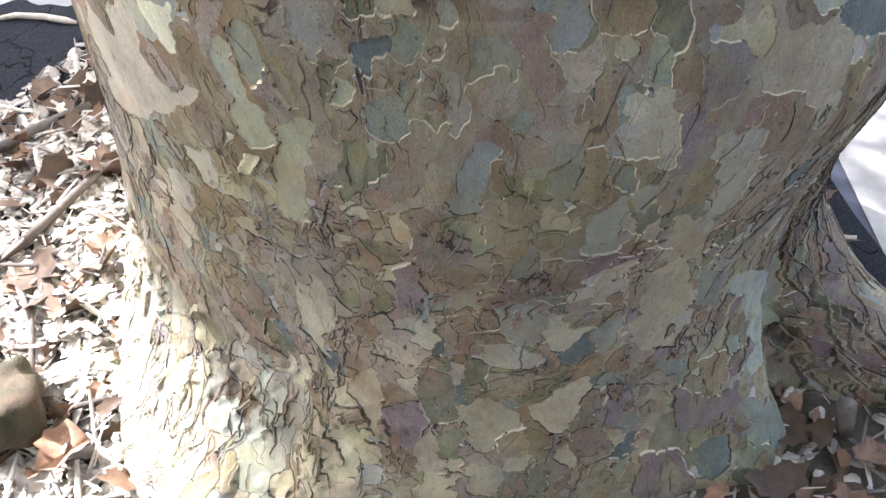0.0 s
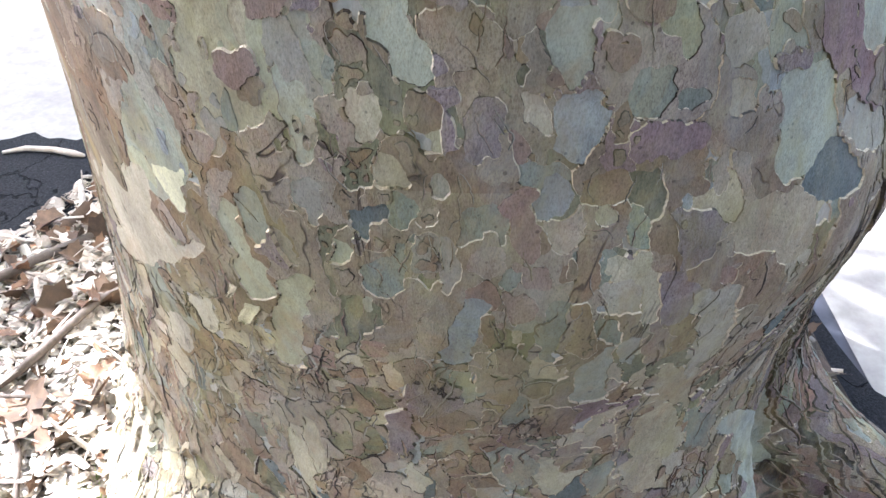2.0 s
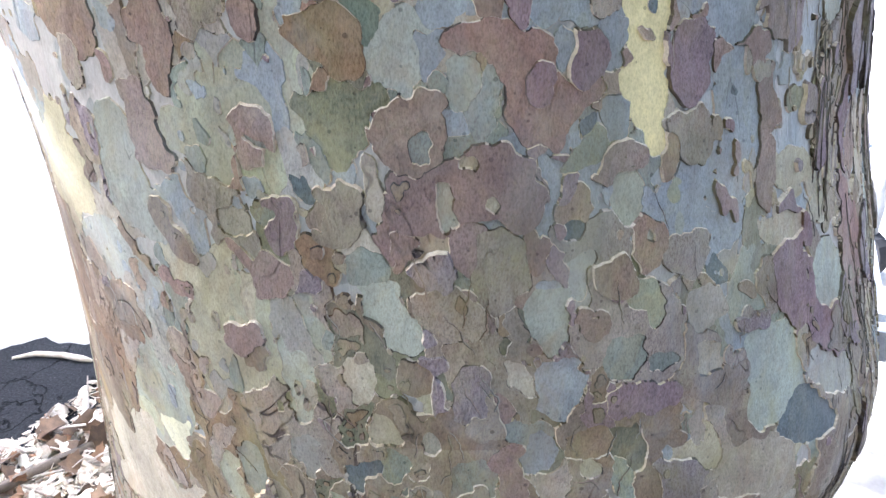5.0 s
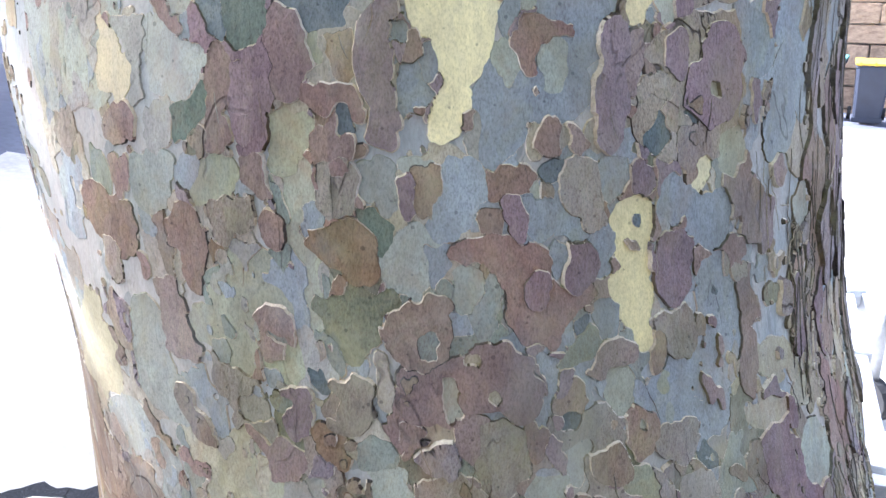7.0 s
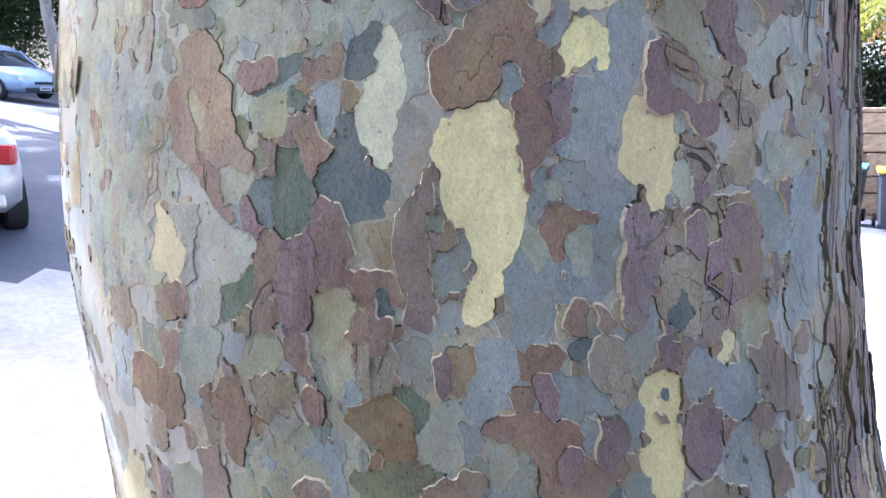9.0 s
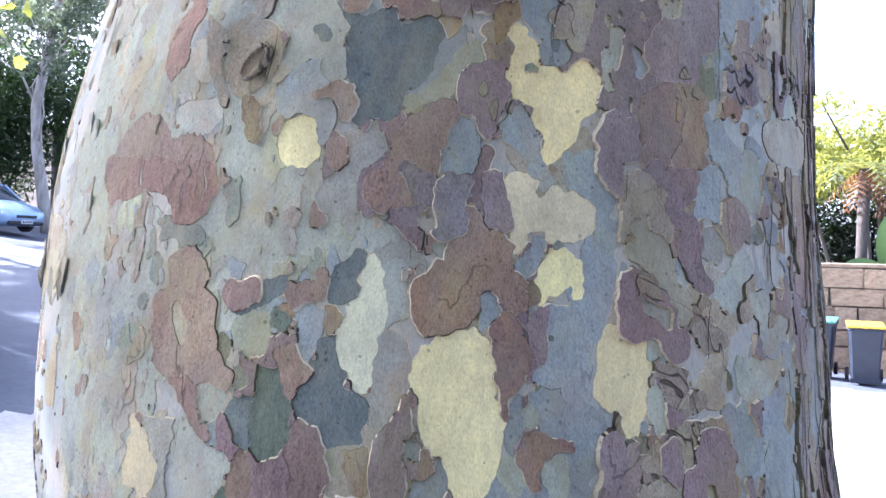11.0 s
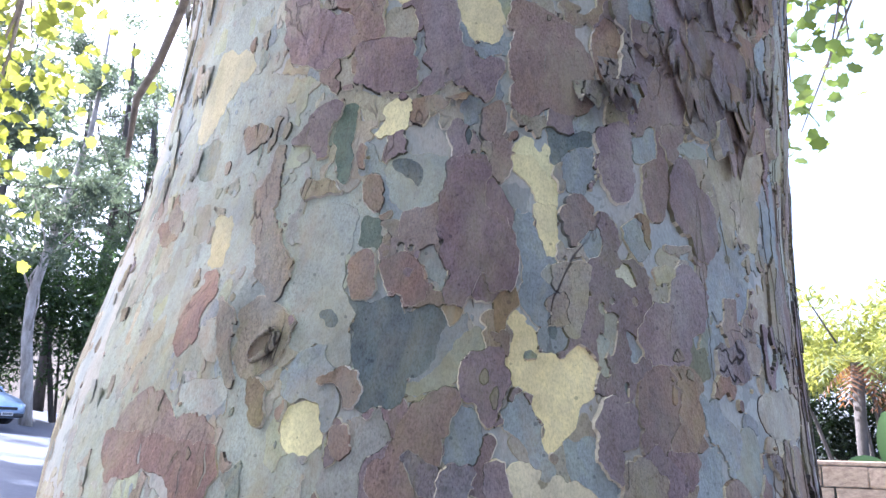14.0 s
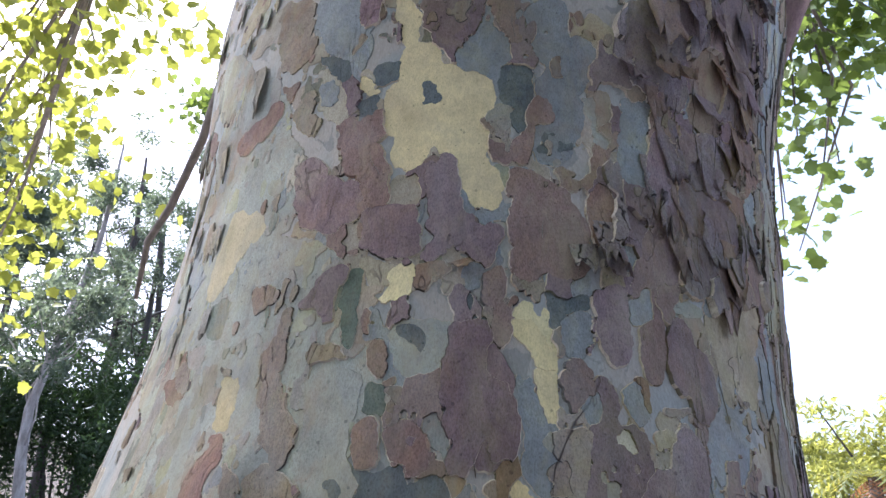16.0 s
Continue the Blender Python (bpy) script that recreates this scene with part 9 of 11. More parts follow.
# Plates on the flanks.
bark("lime", (19.5, 105.4, 0.6, 1))
bark("pale", (-29.6, 104.4, 2.8, 3.7), (-29.3, 108.5, 2.3, 3.5), (-27.4, 102.3, 2.6, 2.5))
bark("brown", (1.2, 102.2, 1.8, 2.3))
bark("brown", (-28.4, 126.4, 1.7, 1.5))
bark("brown", (21.7, 163.4, 2.4, 3.5), (21.1, 159.7, 1.7, 1.2))
bark("brown", (30.6, 153.9, 2.5, 2.6))
bark("warm", (43.2, 163, 6.7, 2.8))
bark("pale", (33.4, 158.2, 2.2, 3.5))
bark("brown", (2.5, 192.4, 1.4, 2.7), (3.6, 187.7, 1.3, 2.6))
bark("blue", (18.5, 197.7, 1.2, 1.9))
bark("brown", (20.9, 194.5, 1.8, 3.9), (22.5, 198.5, 1.9, 4), (21.8, 187.5, 1.8, 5.2))
bark("mauve", (24.9, 203.7, 2.4, 5.1), (25.1, 198.3, 2.2, 3.1))
bark("lilac", (28.8, 204.7, 2.5, 6), (29.4, 197.1, 2.7, 2.9), (32.1, 201.7, 2.7, 4.1))
bark("pale", (27.9, 192.3, 2.7, 1))
bark("mauve", (35.8, 205.4, 3.6, 4.3), (32.1, 207.5, 2.8, 2.7))
bark("warm", (23.2, 178.4, 1.5, 1.1))
bark("mauve", (26, 186.2, 2.5, 4.5), (28.5, 183.1, 2.3, 4.5))
bark("brown", (24.1, 163.1, 3, 4.2), (20.6, 162.3, 1.9, 3.6))
bark("mauve", (22.7, 169.9, 3.1, 3.8), (25.6, 173.8, 2.6, 4))
bark("warm", (-9.4, 204.5, 1.8, 2.8))
bark("warm", (14.8, 219.3, 1.4, 2.8))
bark("lilac", (19.2, 232.9, 2.4, 4.9), (21.7, 228.1, 2.2, 3.2), (26.1, 224.9, 2.7, 3.2), (24.3, 230.7, 3.7, 3.9))
bark("tan", (32.8, 228.1, 3.6, 5.4), (32.6, 222.4, 3.2, 2.8))
bark("mauve", (38.7, 239.8, 5.2, 6.3), (41.6, 232, 4.3, 3.7))
bark("lilac", (41.4, 232.9, 2.6, 2.5))
bark("mauve", (28.5, 238, 2.7, 4.1))
bark("lilac", (34.8, 216.7, 4.2, 3.5), (31.8, 209.3, 3.5, 5.7), (29.1, 202.7, 3, 3.6))
bark("mauve", (24.4, 211.7, 2.5, 5.7), (25.2, 205.9, 3, 3))
bark("brown", (15, 203.2, 1.7, 4.2))
bark("brown", (-30.8, 117.7, 2.9, 2.8), (-33, 118.9, 2.1, 2.9))
bark("brown", (30.1, 121.7, 2.1, 3.1), (32, 119, 1.9, 3.1))
bark("pale", (39.7, 92.5, 3.1, 3.8))
bark("warm", (32.7, 99.6, 3.7, 1.5))
bark("tan", (-5.2, 90.3, 1.6, 1.7))
bark("umber", (0.7, 87.4, 1.3, 1.6), (0, 85.1, 1.6, 1.2))
bark("sage", (3.6, 84.5, 2.5, 1.3))
bark("tan", (8.6, 82.9, 2.3, 1.8))
bark("green", (12, 81.8, 1.8, 2.9), (10.7, 77.6, 1.3, 2.4))
bark("straw", (19.5, 80.1, 1.5, 3), (17.8, 79.9, 2.1, 1.2))
bark("warm", (-37, 46.2, 1.9, 4.3))
bark("tan", (-33.8, 45.3, 4.8, 4.8))
bark("straw", (-18.4, 35.8, 1.2, 4.8), (-17.5, 31.9, 1, 3.3))
bark("umber", (-7.4, 58, 1.9, 3.1))
bark("warm", (12.2, 41.9, 1, 2.7))
bark("green", (26.5, 0, 4.1, 4.5))
bark("green", (1.1, 37.9, 1.9, 2.7))
# Younger coats that show between the plates.
coat("lime", (-13.9, 110.7, 4.6, 3.6, -50), (-14.9, 115.5, 4.1, 1.9, -21), (-14.7, 108.8, 5.7, 2.9), (-11.1, 122.7, 3, 1.9, 78), (-17.8, 112.7, 3.1, 3.1), (-10.9, 116.9, 3, 1.3, -67), (-20.7, 109.5, 3.7, 2.1, -34))
coat("blue", (25.9, 106.2, 4, 2.9, 40), (24.6, 100.6, 4.3, 2, 68), (26.8, 111.5, 4.7, 2.7, -80))
coat("pale", (-13.4, 93.2, 2.4, 1.8, 67), (-15.2, 87.4, 3.1, 1.5, 76), (-15.4, 90.5, 3.4, 1.8, 83), (-14.9, 95.3, 2.8, 1.6, 51))
coat("taupe", (11.9, 98.7, 3, 5.8), (16.5, 93, 4.6, 2.5, 79), (11.6, 103.4, 3.6, 1.3, 5), (12.5, 92.7, 4.5, 3.3, -46))
coat("straw", (-23.6, 91.6, 3.2, 2.9, 63), (-24.1, 86.5, 3.4, 1.6, -85), (-20.9, 94.1, 4.1, 3.4, -16), (-18.6, 98.3, 3.6, 2.7, -27), (-19.9, 89.7, 4, 2.2, 44), (-24.4, 98.1, 3.4, 2.4, -73))
coat("pale", (-31, 82.9, 5.8, 3.3, 89), (-33, 80.5, 7.5, 4, 67), (-36.1, 96.9, 4.7, 3.3, 29), (-31.2, 92.5, 5, 3.5, -88))
coat("blue", (13, 144.1, 2.4, 1.6, -59), (15.6, 151.6, 2.5, 1.7, 78), (10.7, 141.4, 1.9, 2.1, 29), (15.3, 156.6, 2.6, 1.5, -62), (10.3, 144.3, 2.4, 1.8, 65), (13.5, 140.2, 2.6, 1.6, -86), (15.3, 147.2, 3.9, 1.7, 74))
coat("blue", (8.2, 132.5, 5.2, 2.1, 51), (6.6, 127.7, 3.4, 2, 51), (12.6, 135.2, 3.7, 3.6, 60), (11.7, 130, 3.2, 2.2, 18), (9.9, 136.5, 3.1, 2.7, 7))
coat("taupe", (23.8, 128.4, 4, 5.3, -76), (26.9, 128.5, 5.1, 3.6, 52), (26.8, 133.7, 7.1, 2.3, 4))
coat("blue", (8.3, 172.6, 2.3, 1.4, -57), (6.8, 180.7, 1.8, 1.2, -75), (8.6, 175.9, 2, 1.6, 58), (10.1, 174.6, 2.1, 1.3, 78), (7.4, 178.4, 2.3, 1.2, -73), (10.3, 169.2, 1.7, 1.5, -34))
coat("mauve", (17.9, 167, 4, 2.6, 58), (15.3, 178, 4.8, 1.8, -89), (17.6, 173.1, 4.9, 3.2, 89))
coat("blue", (6.3, 230.5, 5.6, 3.2, -77), (9.5, 223.8, 6.2, 3.3, 68), (9, 215.1, 6.1, 3.2, 75))
coat("mauve", (0.2, 186.8, 6, 1.7, -75), (2.3, 179, 6.4, 3.6, -81))
coat("pale", (-34.2, 207, 11, 9.5, 35), (-38.4, 219, 9, 11, 29), (-24.8, 178.6, 16.8, 8.8, 5), (-46.1, 231.2, 9.4, 5, -46), (-28.9, 191.3, 14.9, 10.3, -10))
coat("pale", (-28.7, 159, 18.9, 9.8, -3), (-32.1, 173.4, 14.9, 15.6, 20), (-44.1, 185.3, 14.9, 6.2, -33))
coat("pale", (-38.9, 145.4, 9.4, 5.8, -82), (-36.4, 155.5, 9.3, 5.3, -12), (-22.1, 151.4, 8.6, 6, -44), (-36.5, 134, 7, 4.2, -80), (-30.8, 135.5, 7.6, 4.1, 83), (-9.2, 150.3, 9, 5, -21), (-28.5, 145.7, 7.7, 6, -42))



GAPPY = cloud(0.05, 0.09, 16)


def filler(seed, s_range, z_range, size, tall, gap, kinds, thick, skip, jitter=0.9, dark=False, hang=0.0):
    """Irregular scales that fill what is still free of a stretch of bark; tall: how much longer than wide they are."""
    g = np.random.default_rng(seed)
    pts_ = []
    dz = size * tall
    for row, z in enumerate(np.arange(z_range[0], z_range[1], dz)):
        for s in np.arange(s_range[0], s_range[1], size):
            pts_.append((s + size * (0.5 * (row % 2) + jitter * g.uniform(-0.5, 0.5)), z + dz * jitter * g.uniform(-0.6, 0.6)))
    d1 = np.full(GS.shape, 9.0)
    d2, who = d1.copy(), np.full(GS.shape, -1)
    reach = int(2.6 * max(size, dz) / STEP)

    def window(p, n):
        c, r = int((p[0] - S0) / STEP), int((p[1] - Z0) / STEP)
        return max(0, r - n), min(NZ, r + n), max(0, c - n), min(NS, c + n)

    def away(p, w):
        return np.hypot(FS[w] - p[0], (FZ[w] - p[1]) / tall)

    for k, p in enumerate(pts_):
        r0, r1, c0, c1 = window(p, reach)
        if r1 <= r0 or c1 <= c0:
            continue
        w = (slice(r0, r1), slice(c0, c1))
        d = away(p, w)
        first = d < d1[w]
        d2[w] = np.where(first, d1[w], np.minimum(d2[w], d))
        who[w] = np.where(first, k, who[w])
        d1[w] = np.where(first, d, d1[w])
    names, odds = zip(*kinds)
    odds = np.array(odds) / sum(odds)
    mood = g.random(len(pts_))
    made = []
    ragged_s, ragged_z = GS + 0.02 * GAPPY + 0.01 * LUMP, GZ + 0.05 * GAPPY + 0.02 * LUMP
    limit = np.minimum(np.minimum(ragged_s - s_range[0], s_range[1] - ragged_s), np.minimum(ragged_z - z_range[0], z_range[1] - ragged_z))
    for k, p in enumerate(pts_):
        kind = str(g.choice(names, p=odds))
        t = thick * g.uniform(0.6, 1.5) * THICK[kind] / 0.004
        rough, curl, lean = 0.0005 * g.random(), 0.0016 * g.random() ** 2, g.normal() * 0.01 - hang * g.random()
        if mood[k] < skip:
            continue
        r0, r1, c0, c1 = window(p, int(reach * 0.75))
        if r1 - r0 < 5 or c1 - c0 < 5:
            continue
        w = (slice(r0, r1), slice(c0, c1))
        d = away(p, w)
        f = (np.where(who[w] == k, d2[w], d1[w]) - d) / 2 - gap * (0.35 + 1.6 * GAPPY[w])
        f = np.minimum(np.minimum(f, -TAKEN[w] - 0.3 * gap), limit[w])
        got = plate_mesh(f, r0, c0, t, rough, curl, lean)
        if got:
            made.append((*got, kind, "dark") if dark else (*got, kind))
        TAKEN[w] = np.maximum(TAKEN[w], f)
        if kind in CORKY:
            ROUGH[w] = np.maximum(ROUGH[w], f)
    return made


OLD = [("umber", 3.5), ("taupe", 4), ("warm", 2.5), ("tan", 2.5), ("lilac", 0.8), ("sage", 2), ("green", 2.5), ("straw", 1.5), ("slate", 0.5)]
SCALY = [("taupe", 5), ("umber", 4), ("tan", 2.2), ("warm", 2), ("sage", 2), ("green", 2.6), ("lilac", 0.7), ("straw", 1.6), ("slate", 0.5)]
STRIPS = [("taupe", 3), ("brown", 2), ("lilac", 2.5), ("blue", 2.5), ("pale", 2), ("mauve", 2), ("warm", 1)]
rest = []


def layer(kind, seed, cover, wide, tall, dark=False, thick=1.0, where=None):
    """One coat of older bark that has come away in places: what is left of it, where cover (over the trunk) lets it stand."""
    n = cloud(wide, tall, seed) + 0.55 * cloud(wide * 0.5, tall * 0.5, seed + 1) + 0.3 * cloud(wide * 0.24, tall * 0.24, seed + 2) + 0.15 * cloud(0.007, 0.008, seed + 3)
    f = (n - 1.15 * (0.5 - cover) * 2) * wide * 0.22
    f = np.minimum(f, -TAKEN)
    if where is not None:
        f = np.minimum(f, where)
    for r0 in range(0, NZ - 1, 140):
        w = f[r0:r0 + 141]
        got = plate_mesh(w, r0, 0, THICK[kind] * thick, 0.0003, 0.0004, 0.0, False)
        if got:
            rest.append((*got, kind, "dark") if dark else (*got, kind))
    TAKEN[:] = np.maximum(TAKEN, f)
    if kind in CORKY:
        ROUGH[:] = np.maximum(ROUGH, f)


def scales(kind, seed, cover, wide, tall, where, thick=1.0):
    """Remnants of a still older coat that sit on top of the plates, where the mask allows them."""
    n = cloud(wide, tall, seed) + 0.6 * cloud(wide * 0.5, tall * 0.5, seed + 1) + 0.35 * cloud(wide * 0.25, tall * 0.25, seed + 2) + 0.2 * cloud(0.006, 0.008, seed + 3)
    f = np.minimum((n - 1.15 * (0.5 - cover) * 2) * wide * 0.22, where)
    floor_ = TOP.copy()
    for r0 in range(0, NZ - 1, 140):
        got = plate_mesh(f[r0:r0 + 141], r0, 0, THICK[kind] * thick, 0.0001, 0.0, 0.0, False, floor_)
        if got:
            rest.append((*got, kind, "dark"))


def band(lo, hi, v, soft=0.06):
    return ease((v - lo) / soft + 0.5) * ease((hi - v) / soft + 0.5)


# The younger coats, flecked with what is left of others.
light_coats, dim_coats = np.full(GS.shape, -1.0), np.full(GS.shape, -1.0)
for kind, (f, r0, c0, w, L) in COATS:
    over = light_coats if kind in ("pale", "lime", "straw") else dim_coats
    over[w] = np.maximum(over[w], f)
for k, (kind, cover) in enumerate((("brown", 0.025), ("taupe", 0.05), ("sage", 0.16), ("dove", 0.26), ("blue", 0.16), ("warm", 0.10), ("lime", 0.20))):
    layer(kind, 701 + 10 * k, cover, 0.026, 0.055, thick=1.3, where=light_coats)
for k, (kind, cover) in enumerate((("mauve", 0.12), ("slate", 0.08), ("dove", 0.10), ("taupe", 0.12))):
    layer(kind, 771 + 10 * k, cover, 0.03, 0.06, where=dim_coats)
for kind, (f, r0, c0, w, L) in COATS:
    f = np.minimum(f, -TAKEN[w])
    got = plate_mesh(f, r0, c0, THICK[kind], 0.0003, 0.0, 0.0, False)
    TAKEN[w] = np.maximum(TAKEN[w], f)
    SOUND[w] |= (f > -0.002) & (kind not in CORKY)
    if got:
        rest.append((*got, kind))

rest += filler(30, (0.16, 0.46), (1.93, 2.72), 0.036, 2.3, 0.0010, [("mauve", 4), ("lilac", 3), ("brown", 2)], 0.0062, 0.15, hang=0.07)
# Paler scales on the sunny root: sunlight put into the choice of bark colours.
rest += filler(35, (-0.80, -0.10), (-0.22, 0.15), 0.030, 1.6, 0.0015, [("straw", 4), ("dove", 3), ("warm", 3), ("taupe", 2), ("pale", 2)], 0.0085, 0.05, dark=True)
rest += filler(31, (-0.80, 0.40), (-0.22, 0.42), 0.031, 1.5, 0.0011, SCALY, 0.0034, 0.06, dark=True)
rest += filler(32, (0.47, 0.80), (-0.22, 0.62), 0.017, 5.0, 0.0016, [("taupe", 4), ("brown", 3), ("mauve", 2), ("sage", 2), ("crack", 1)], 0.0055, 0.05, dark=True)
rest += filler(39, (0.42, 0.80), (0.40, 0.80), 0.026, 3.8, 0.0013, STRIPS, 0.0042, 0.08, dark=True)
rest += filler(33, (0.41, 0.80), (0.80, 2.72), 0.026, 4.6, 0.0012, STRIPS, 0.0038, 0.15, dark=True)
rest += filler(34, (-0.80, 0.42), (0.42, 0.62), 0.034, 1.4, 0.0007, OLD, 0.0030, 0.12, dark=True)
left, mid, right = band(-9, -0.22, GS), band(-0.22, 0.30, GS), band(0.30, 9, GS)
low, high = band(-9, 1.28, GZ), band(1.28, 9, GZ)
foot = band(-9, 0.98, GZ, 0.15)
layer("mauve", 201, 0.02 * left + 0.14 * mid * low + 0.28 * mid * high + 0.34 * right, 0.06, 0.12)
layer("umber", 291, 0.56 * foot, 0.05, 0.08)
layer("brown", 211, 0.12 * left + 0.26 * mid * low + 0.24 * mid * high + 0.24 * right - 0.3 * foot, 0.05, 0.085)
layer("tan", 221, 0.05 * left + 0.18 * mid * low + 0.06 * mid * high + 0.06 * right, 0.05, 0.06)
layer("lilac", 231, 0.02 * left + 0.10 * low + 0.06 * right, 0.045, 0.06)
layer("green", 241, 0.06 * left + 0.18 * mid * low + 0.06 * mid * high + 0.1 * right + 0.1 * foot, 0.05, 0.07)
layer("blue", 251, (1 - foot) * (0.16 * left + 0.32 * mid + 0.40 * right), 0.06, 0.09)
layer("taupe", 261, 0.07 * left + 0.30 * mid * low + 0.2 * mid * high + 0.3 * right + 0.45 * foot, 0.055, 0.08)
layer("sage", 255, 0.12 * left + 0.3 * mid * low + 0.2 * foot, 0.06, 0.08)
layer("warm", 271, 0.22 * left + 0.36 * mid + 0.25 * right, 0.06, 0.07)
layer("straw", 281, 0.2 + 0.4 * foot, 0.07, 0.09)
worn = ROUGH - 0.0035
scales("umber", 605, 0.30 * foot, 0.05, 0.10, worn, 0.3)
plate_object("bark_crust", rest, "small flaking scales of older bark between the plates")["kind"] = "stuff"


def fissures(count, seed, s_range, z_range, length, sway, wide):
    """Open cracks in the old bark: a dark slit with one lifted lip, wandering up the trunk."""
    g = np.random.default_rng(seed)
    out = []
    for _ in range(count):
        n = int(g.uniform(*length) / 0.004)
        s, z = g.uniform(*s_range), g.uniform(*z_range)
        heading, side, w0 = g.normal() * 0.3, (1 if g.random() < 0.7 else -1), g.uniform(0.6, 1.4) * wide
        line = []
        for k in range(n):
            line.append((s, z))
            heading = 0.82 * heading + g.normal() * sway
            if sway > 0.15 and g.random() < 0.03:
                heading += g.choice((-1, 1)) * 0.8
            s += 0.004 * math.sin(heading)
            z += 0.004 * math.cos(heading)
        line = np.array(line)
        ok = (line[:, 0] > S0 + 0.01) & (line[:, 0] < S0 + STEP * NS - 0.01) & (line[:, 1] > Z0 + 0.01) & (line[:, 1] < Z0 + STEP * NZ - 0.01)
        if n < 4 or not ok.all():
            continue
        clear = ~SOUND[((line[:, 1] - Z0) / STEP).astype(int), ((line[:, 0] - S0) / STEP).astype(int)]
        stop = n if clear.all() else int(np.argmin(clear))
        if stop < 6:
            continue
        line, n = line[:stop], stop
        r, c = ((line[:, 1] - Z0) / STEP).astype(int), ((line[:, 0] - S0) / STEP).astype(int)
        h = np.maximum(TOP[r, c], 0.001)
        h = np.maximum(h, np.maximum(TOP[r, np.minimum(c + 1, NS - 1)], TOP[r, c - 1]))
        taper = np.sin(np.linspace(0.08, 1, n) ** 0.8 * math.pi * 0.97) ** 0.6 * w0 * g.uniform(0.6, 1.3, n)
        d = np.gradient(line, axis=0)
        d /= np.linalg.norm(d, axis=1, keepdims=True) + 1e-9
        nx, nz = side * d[:, 1], -side * d[:, 0]
        rows_ = []
        for off, up in ((-0.5, 0.0002), (0.5, 0.0003), (0.75, 0.0003 + 0.30 * w0), (1.8, 0.0001)):
            rows_.append(on_trunk(line[:, 0] + off * taper * nx, line[:, 1] + off * taper * nz, h + up))
        pts_ = np.concatenate(rows_)
        faces = []
        for k in range(n - 1):
            for lane in range(3):
                a, b = lane * n + k, (lane + 1) * n + k
                faces.append((a, b, b + 1, a + 1) if side > 0 else (a, a + 1, b + 1, b))
        order = [q for k in range(0, len(faces), 3) for q in (faces[k],)] + [q for k in range(0, len(faces), 3) for q in (faces[k + 1],)] + [q for k in range(0, len(faces), 3) for q in (faces[k + 2],)]
        m = n - 1
        lip = str(g.choice(("taupe", "brown", "dove")))
        out.append((pts_, order[2 * m:] + order[:2 * m], m, None, lip, "dark"))
    return out


SOUND |= np.hypot(GS + 0.1845, GZ - 1.683) < 0.04  # nothing cracks round the old knot
torn = fissures(300, 401, (-0.62, 0.45), (-0.15, 0.66), (0.02, 0.09), 0.20, 0.0015)
torn += fissures(160, 410, (-0.62, -0.16), (-0.10, 0.66), (0.03, 0.12), 0.16, 0.0022)
torn += fissures(220, 407, (0.44, 0.78), (-0.2, 0.5), (0.04, 0.16), 0.16, 0.0022)
torn += fissures(200, 402, (-0.50, 0.42), (0.50, 0.98), (0.02, 0.06), 0.30, 0.0007)
torn += fissures(330, 403, (0.38, 0.74), (0.0, 2.6), (0.05, 0.20), 0.07, 0.0013)
torn += fissures(90, 404, (0.26, 0.42), (1.0, 2.6), (0.03, 0.12), 0.07, 0.0008)
torn += fissures(60, 409, (-0.38, -0.20), (1.48, 1.68), (0.015, 0.05), 0.2, 0.0014)
torn += fissures(110, 408, (-0.28, 0.24), (0.95, 2.5), (0.012, 0.045), 0.12, 0.0004)
torn += fissures(16, 406, (-0.62, -0.30), (0.9, 2.5), (0.03, 0.1), 0.24, 0.0008)
plate_object("fissured_bark", torn, "dark cracks with lifted lips in the old bark")["kind"] = "stuff"


def shaving(s, z, wide, tall, curl, turn, mat_, label):
    """A thin flake of bark that has come loose at its lower edge and curls away from the trunk."""
    n, m = 9, 6
    v, f = [], []
    g = np.random.default_rng(int(abs(s * 1000)) + 5)
    jag = g.uniform(0.5, 1.0, m), np.cumsum(g.normal(size=n) * 0.05)
    frame_ = Vector(on_trunk(np.array([s]), np.array([z]), 0.004)[0])
    a = s / ARC
    out, side = Vector((math.sin(a), -math.cos(a), 0)), Vector((math.cos(a), math.sin(a), 0))
    for skin in (0, 1):
        for i_ in range(n):
            q = i_ / (n - 1)
            for j_ in range(m):
                u = (j_ / (m - 1) - 0.5) * wide * (1 - 0.25 * q * q) + jag[1][i_] * wide + g.normal() * 0.0008
                bend = curl * q
                lift = tall * (math.sin(bend) if curl else 0) * q * 0.8 - 0.0009 * skin
                drop = -tall * q * jag[0][j_] * math.cos(bend * 0.6)
                x_, z_ = u * math.cos(turn) - drop * math.sin(turn), u * math.sin(turn) + drop * math.cos(turn)
                v.append(frame_ + side * x_ + Vector((0, 0, z_)) + out * (lift + 0.35 * abs(u) * q + g.normal() * 0.0004))
    k = n * m
    for i_ in range(n - 1):
        for j_ in range(m - 1):
            p = i_ * m + j_
            f += [(p, p + 1, p + m + 1, p + m), (k + p + m, k + p + m + 1, k + p + 1, k + p)]
    for i_ in range(n - 1):
        p = i_ * m
        f += [(p + m, k + p + m, k + p, p), (p + m - 1, k + p + m - 1, k + p + 2 * m - 1, p + 2 * m - 1)]
    f += [(k - m + j_, k - m + j_ + 1, 2 * k - m + j_ + 1, 2 * k - m + j_) for j_ in range(m - 1)]
    return part("bark_flake", (v, f), mat_, tree, label, True)


